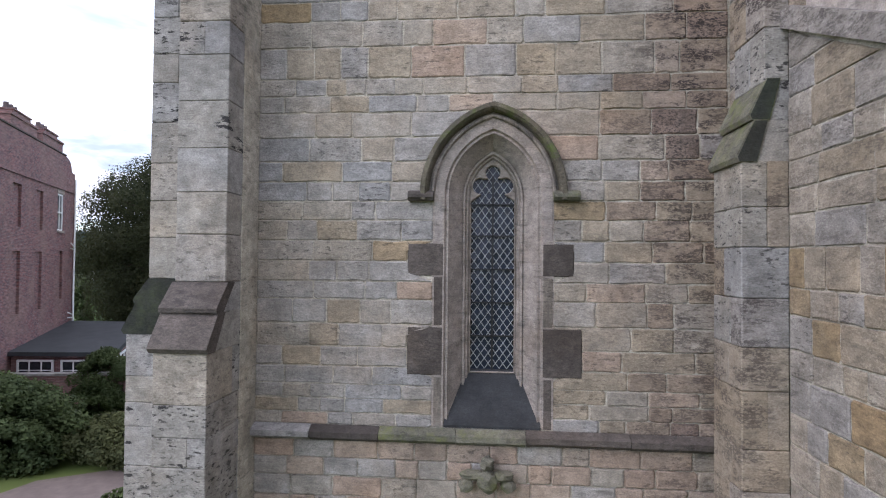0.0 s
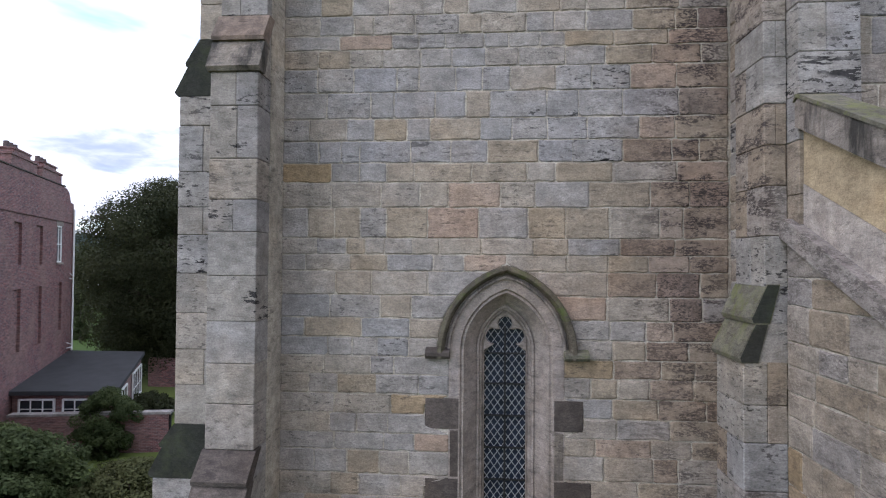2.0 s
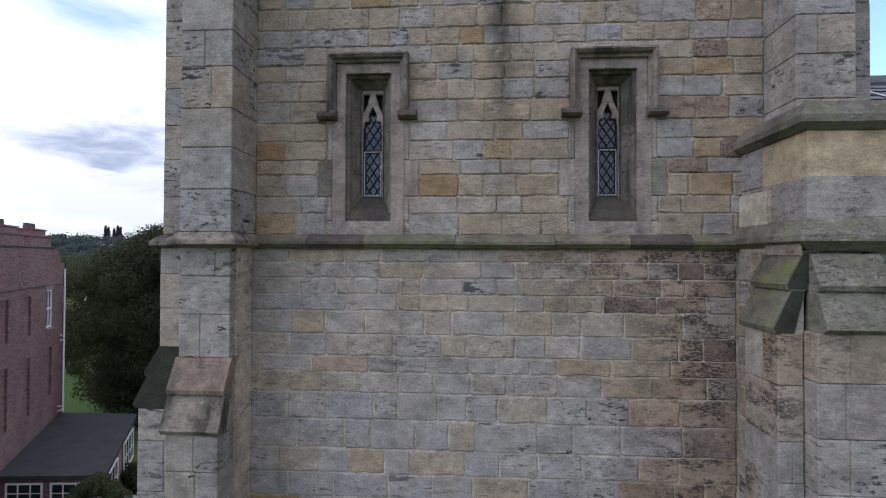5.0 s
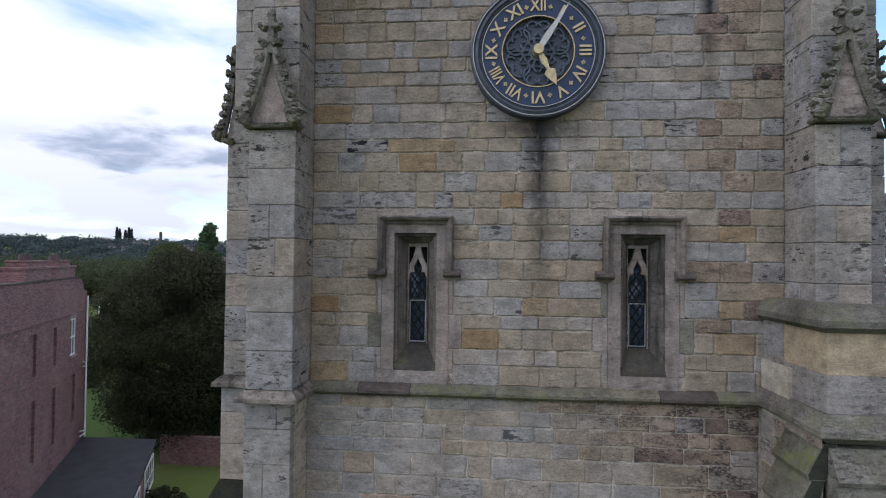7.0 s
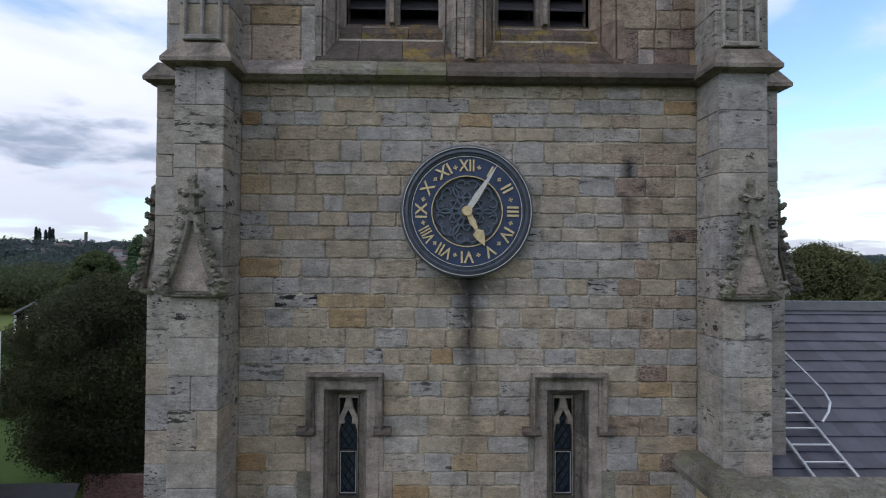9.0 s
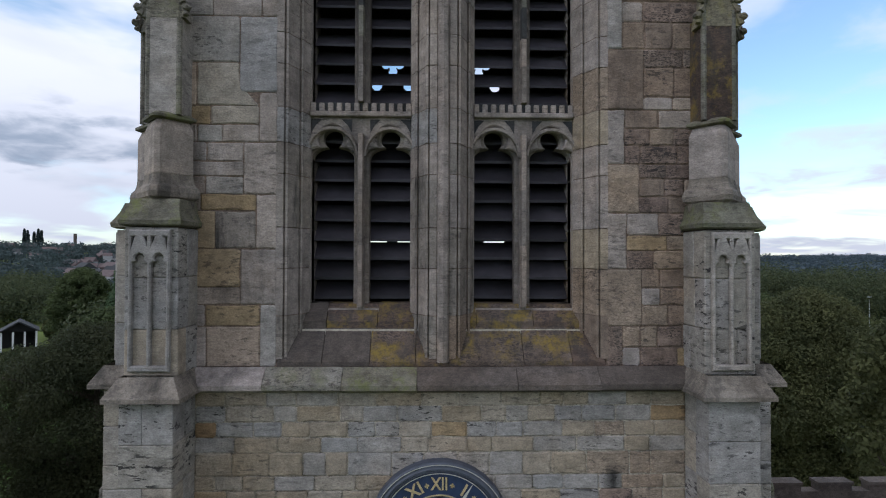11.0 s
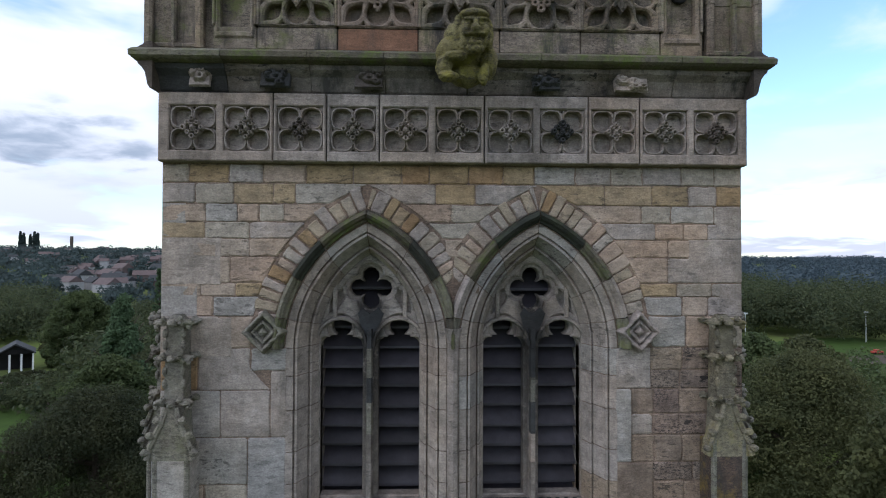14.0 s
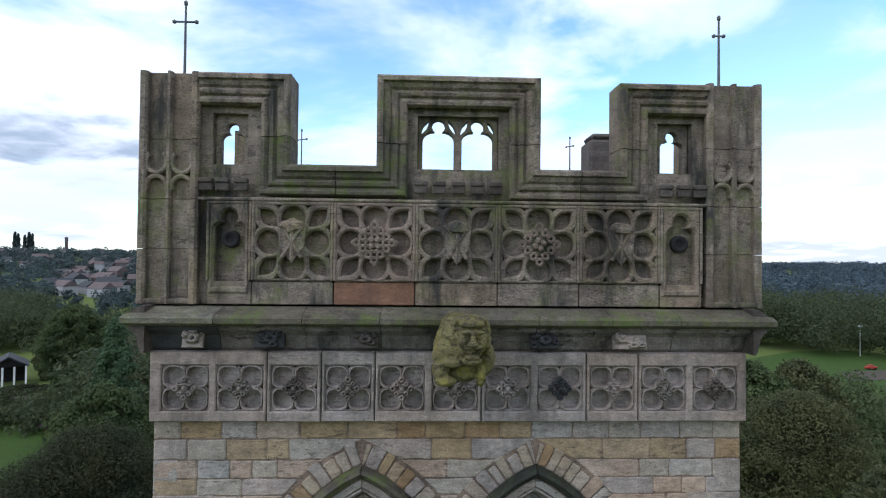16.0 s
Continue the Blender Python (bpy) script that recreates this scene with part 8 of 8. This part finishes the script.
# ---------------------------------------------------------------- planting
def leaf_cloud(centres, per, leaf, seed, squash=0.8, droop=0.0):
    """Small leaf cards scattered in clumps; centres are rows of x, y, z, radius."""
    q = np.random.default_rng(seed)
    cs = np.array(centres)
    n = len(cs) * per
    c = np.repeat(cs, per, axis=0)
    d = q.normal(size=(n, 3))
    d /= np.linalg.norm(d, axis=1)[:, None]
    r = q.uniform(0.55, 1.0, n) ** 0.5 * q.uniform(0.8, 1.15, n)
    p = c[:, :3] + d * (c[:, 3] * r)[:, None] * np.array([1, 1, squash])
    nrm = d + q.normal(scale=0.55, size=(n, 3)) + np.array([0, 0, 0.35 - droop])
    nrm /= np.linalg.norm(nrm, axis=1)[:, None]
    t = np.cross(nrm, q.normal(size=(n, 3)))
    t /= np.linalg.norm(t, axis=1)[:, None] + 1e-9
    b = np.cross(nrm, t)
    s = leaf * q.uniform(0.6, 1.4, n)
    t, b = t * s[:, None], b * (s * 0.55)[:, None]
    verts = np.stack([p - t, p + b, p + t, p - b], axis=1).reshape(-1, 3)
    me = bpy.data.meshes.new("leaves")
    me.vertices.add(n * 4)
    me.vertices.foreach_set("co", verts.ravel())
    me.loops.add(n * 4)
    me.loops.foreach_set("vertex_index", np.arange(n * 4))
    me.polygons.add(n)
    me.polygons.foreach_set("loop_start", np.arange(0, n * 4, 4))
    me.update()
    me.validate()
    return me


def crown_points(n, radius, height, base, seed, shape="round"):
    """Clump centres over an uneven crown."""
    q = random.Random(seed)
    out = []
    while len(out) < n:
        u, a = q.random(), q.uniform(0, 2 * math.pi)
        if shape == "cone":
            z, k = u, (1 - u) * 0.95 + 0.05
        else:
            z, k = u, math.sin(math.pi * min(1, 0.12 + u * 0.88)) ** 0.6 * (0.9 if u < 0.5 else 1.0)
        lump = 1 + 0.22 * noise.noise(Vector((math.cos(a) * 1.6, math.sin(a) * 1.6, z * 3 + seed)))
        rr = radius * k * lump * (q.uniform(0.72, 1.0) if q.random() < 0.8 else q.uniform(0.2, 0.7))
        cr = radius * q.uniform(0.15, 0.26) * (0.75 if shape == "cone" else 1)
        out.append((rr * math.cos(a), rr * math.sin(a), base + z * (height - base) - cr * 0.4, cr))
    return out


def tree(name, label, x, y, radius, height, base, mat, leaf, clumps, per, seed, shape="round", group=""):
    tr = thing(name, label, "tree", group)
    bm = bmesh.new()
    tube(bm, (0, 0, -0.1), (0.2, 0.1, height * 0.45), radius * 0.075, radius * 0.045, 10)
    tube(bm, (0.2, 0.1, height * 0.45), (0.1, 0, height * 0.88), radius * 0.045, radius * 0.012, 8)
    q = random.Random(seed)
    for k in range(9):
        a, z = q.uniform(0, 6.28), height * q.uniform(0.28, 0.7)
        tube(bm, (0.15, 0.05, z), (radius * 0.75 * math.cos(a), radius * 0.75 * math.sin(a), z + height * 0.16), radius * 0.028, radius * 0.008, 6)
    part("trunk", bm, M_BARK, tr, "brown trunk with limbs")
    me = leaf_cloud(crown_points(clumps, radius, height, base, seed, shape), per, leaf, seed)
    part_mesh("crown", me, mat, tr)
    tr.matrix_basis = pose(x, y, height_at(x, y))
    return tr


tree("yew_tree", "very large dark green yew tree with a dense crown", -26.6, 45.5, 8.0, 16.6, 2.3, M_YEW, 0.09, 460, 480, 3)
tree("young_tree", "dark leafy tree behind the yew", -35.0, 62.5, 5.6, 16.3, 4.5, M_LEAF, 0.17, 200, 200, 5)
tree("conifer", "tall feathery conifer among the garden trees", -46.4, 86.0, 5.4, 21.5, 3.0, M_CONIFER, 0.28, 190, 120, 8, "cone")
tree("garden_tree", "broad green tree by the lawn", -77.6, 126.2, 6.9, 19.5, 2.0, M_LEAF, 0.24, 230, 220, 9)
tree("large_tree", "large rounded tree with olive and yellowing leaves", 33.0, 46.0, 7.4, 19.4, 2.0, M_LEAFWARM, 0.105, 420, 440, 12)
tree("broad_tree", "leafy green tree at the field's edge", 44.0, 71.0, 7.0, 17.4, 2.0, M_LEAF, 0.26, 220, 130, 13)
tree("bushy_tree", "pale green tree beside the field", 58.5, 82.0, 7.0, 15.4, 2.0, M_LEAFWARM, 0.28, 190, 120, 14)
tree("near_tree", "tree with bright yellow-green leaves near the church", 28.6, 31.0, 3.8, 19.8, 2.5, M_LEAFWARM, 0.16, 150, 140, 15)
tree("side_tree", "dense dark tree beyond the church roof", 27.0, 52.0, 6.5, 16.5, 1.5, M_LEAF, 0.20, 220, 150, 16)
tree("spruce", "slim dark conifer on the skyline", -98.0, 205.0, 3.0, 23.0, 3.0, M_CONIFER, 0.4, 90, 70, 17, "cone")
tree("lawn_tree", "round tree beside the pavilion lawn", -91.0, 140.0, 4.0, 8.0, 0.5, M_LEAFWARM, 0.25, 110, 100, 18)


def shrub(name, label, x, y, radius, height, mat, leaf, clumps, per, seed, sx=1.0, rot=0.0):
    sh = thing(name, label, "shrub")
    bm = bmesh.new()
    q = random.Random(seed)
    for k in range(7):
        a = q.uniform(0, 6.28)
        tube(bm, (0.1 * math.cos(a), 0.1 * math.sin(a), -0.05), (radius * 0.6 * math.cos(a), radius * 0.6 * math.sin(a), height * 0.75), 0.05, 0.015, 6)
    part("stems", bm, M_BARK, sh)
    me = leaf_cloud(crown_points(clumps, radius, height, 0.1, seed), per, leaf, seed, 0.9)
    me.transform(Matrix.Diagonal((sx, 1, 1, 1)))
    part_mesh("leaves", me, mat, sh)
    sh.matrix_basis = pose(x, y, 0, 0, 0, rot)
    return sh


shrub("large_hedge", "big untidy hedge with ivy and dry twigs", -18.4, 19.6, 2.2, 3.3, M_LEAF, 0.065, 220, 330, 21, 1.55, -8)
shrub("round_bush", "clipped round evergreen bush by the extension", -18.6, 26.2, 1.45, 3.3, M_LEAF, 0.055, 150, 260, 22)
shrub("low_shrub", "low yellow-green shrub beside the path", -13.4, 20.8, 1.9, 1.7, M_LEAFWARM, 0.06, 120, 240, 23, 1.3)
shrub("border_plant", "leafy border plant at the foot of the buttress", -10.3, 16.2, 0.9, 0.8, M_LEAF, 0.10, 50, 60, 24)
shrub("clipped_bush", "tall clipped evergreen bush on the lawn", -48.5, 63.0, 1.3, 5.3, M_LEAF, 0.12, 120, 110, 25)
shrub("box_hedge", "low dark clipped hedge in front of the pavilion", -88.5, 125.5, 3.2, 1.6, M_YEW, 0.12, 110, 120, 27, 1.6, 35)
shrub("flower_border", "dark flower border with pale blooms behind the extension", -20.4, 32.5, 1.6, 1.5, M_YEW, 0.10, 80, 80, 26)


# pavilion
pav = thing("pavilion", "small dark pavilion with white posts across the lawn", "pavilion")
bm = bmesh.new()
prism(bm, [(-3.9, 4.9), (0, 7.4), (3.9, 4.9), (3.9, 4.6), (0, 7.0), (-3.9, 4.6)], "y", -4.0, 4.0)
part("roof", bm, M_FELT, pav, "dark pitched roof")
bm = bmesh.new()
prism(bm, [(-3.6, 4.7), (0, 6.95), (3.6, 4.7)], "y", -3.3, -3.2)
part("gable", bm, M_DEEP, pav)
part("back_wall", boxes((-3.4, 3.4, 2.9, 3.1, 0, 4.7)), M_DEEP, pav)
for x in (-3.3, -1.1, 1.1, 3.3):
    part("post", boxes((x - 0.2, x + 0.2, -3.5, -3.1, 0, 4.65)), M_WHITE, pav)
pav.matrix_basis = pose(-97.6, 134.3, 0, 0, 0, 35) @ Matrix.Diagonal((1.0, 1.0, 0.95, 1))

# field machine and flood-light posts
mach = thing("red_machine", "small red machine parked on the field", "vehicle")
part("body", boxes((-2.6, 2.6, -1, 1, 0.5, 1.5), (-1.2, 1.0, -0.9, 0.9, 1.5, 2.2), bevel=0.15), M_REDMETAL, mach)
for x in (-1.6, 1.6):
    bm = bmesh.new()
    tube(bm, (x, -1.05, 0.5), (x, 1.05, 0.5), 0.5, n=14)
    part("wheel", bm, M_DEEP, mach)
mach.matrix_basis = pose(131.0, 154.0, 0.06) @ Matrix.Diagonal((0.6, 0.6, 0.6, 1))
for x, y in ((146.0, 176.0), (103.0, 172.0)):
    pole = thing("light_pole", "thin pale pole at the edge of the field", "pole", "field poles")
    bm = bmesh.new()
    tube(bm, (0, 0, 0), (0, 0, 10), 0.18, 0.12, 8)
    part("post", bm, M_GALV, pole)
    part("head", boxes((-0.7, 0.7, -0.2, 0.2, 9.7, 10.2)), M_GALV, pole)
    pole.matrix_basis = pose(x, y, 0)


# woods and distance
def wood(name, label, area, count, size, mat, per, leaf, seed, kind="stuff"):
    """A wood as one mass of leaf clumps; area gives a spot from two random numbers."""
    q = random.Random(seed)
    cs = []
    for _ in range(count):
        x, y = area(q)
        s = size * q.uniform(0.65, 1.25)
        g = height_at(x, y)
        for _k in range(4):
            cs.append((x + q.uniform(-0.5, 0.5) * s, y + q.uniform(-0.5, 0.5) * s, g + s * q.uniform(0.35, 1.05), s * q.uniform(0.32, 0.5)))
    return tagged(part_mesh(name, leaf_cloud(cs, per, leaf, seed), mat), label, "wood", kind=kind)


def sector(a0, a1, r0, r1):
    def spot(q):
        a = radians(q.uniform(a0, a1))
        r = math.sqrt(q.uniform(r0 * r0, r1 * r1))
        return r * math.sin(a), r * math.cos(a)
    return spot


wood("woodland", "dark mixed trees around the lawn", sector(-48, -34, 215, 330), 230, 10.5, M_WOODS, 130, 0.42, 31)
wood("valley_trees", "low trees in front of the distant town", sector(-34, -14, 170, 275), 230, 6.6, M_WOODS, 120, 0.36, 38)
wood("lawn_border", "dark shrubs and small trees beyond the lawn", sector(-40, -31, 117, 138), 46, 3.6, M_WOODS, 150, 0.2, 42)
wood("garden_trees", "mixed garden trees behind the yew", sector(-30.5, -20, 92, 140), 60, 9.0, M_WOODS, 140, 0.4, 36)
wood("field_wood", "wood along the far side of the field", sector(26, 60, 225, 330), 420, 13.5, M_WOODS, 130, 0.45, 32)
wood("hedgerow_trees", "trees between the church and the field", sector(27, 50, 95, 135), 70, 8.0, M_LEAF, 130, 0.36, 37)
# The far masses below wear the leaf colours with painted haze.
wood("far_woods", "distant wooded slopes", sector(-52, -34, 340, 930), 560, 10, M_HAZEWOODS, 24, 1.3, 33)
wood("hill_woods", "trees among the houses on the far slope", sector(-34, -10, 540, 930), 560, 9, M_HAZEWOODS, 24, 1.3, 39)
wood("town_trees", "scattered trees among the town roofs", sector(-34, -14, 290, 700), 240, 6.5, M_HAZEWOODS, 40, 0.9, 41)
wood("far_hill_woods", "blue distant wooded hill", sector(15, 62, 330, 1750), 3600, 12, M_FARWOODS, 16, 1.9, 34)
wood("middle_woods", "woods behind the church", sector(-10, 27, 130, 700), 500, 12, M_WOODS, 10, 2.2, 35)

q = random.Random(5)
for k in range(88):
    town = k >= 50
    a, r = (radians(q.uniform(-33.5, -22)), q.uniform(400, 700)) if town else (radians(q.uniform(-43, -22)), q.uniform(560, 900))
    x, y = r * math.sin(a), r * math.cos(a)
    w, d, h = (q.uniform(9, 18), q.uniform(7, 10), q.uniform(4.5, 6)) if town else (q.uniform(6, 11), q.uniform(5, 7), q.uniform(4, 5.5))
    cot = thing("distant_house", "distant house with pale walls and a tiled roof", "house", "distant houses")
    part("wall", boxes((-w / 2, w / 2, -d / 2, d / 2, -6, h)), M_CREAM if q.random() < 0.5 else M_TERRACOTTA, cot)
    bm = bmesh.new()
    prism(bm, [(-d / 2 - 0.4, h - 0.1), (0, h + d * 0.42), (d / 2 + 0.4, h - 0.1)], "x", -w / 2 - 0.3, w / 2 + 0.3)
    part("roof", bm, M_TERRACOTTA if q.random() < 0.6 else M_FELT, cot)
    cot.matrix_basis = pose(x, y, height_at(x, y) + (0.0 if town else 4.0), 0, 0, q.uniform(-40, 40))
# Poplar crowns carry the painted haze too.
for k, dx in enumerate((-9, -5, 3, 8, 12)):
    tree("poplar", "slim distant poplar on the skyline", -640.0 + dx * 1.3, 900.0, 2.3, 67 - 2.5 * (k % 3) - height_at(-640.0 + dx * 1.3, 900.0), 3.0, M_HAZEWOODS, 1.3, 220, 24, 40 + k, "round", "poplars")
mill = thing("distant_tower", "distant square tower on the skyline", "tower")
part("body", boxes((-1.7, 1.7, -1.7, 1.7, 0, 30)), M_DARK, mill)
mill.matrix_basis = pose(-571.0, 900.0, height_at(-571, 900) + 1.0)
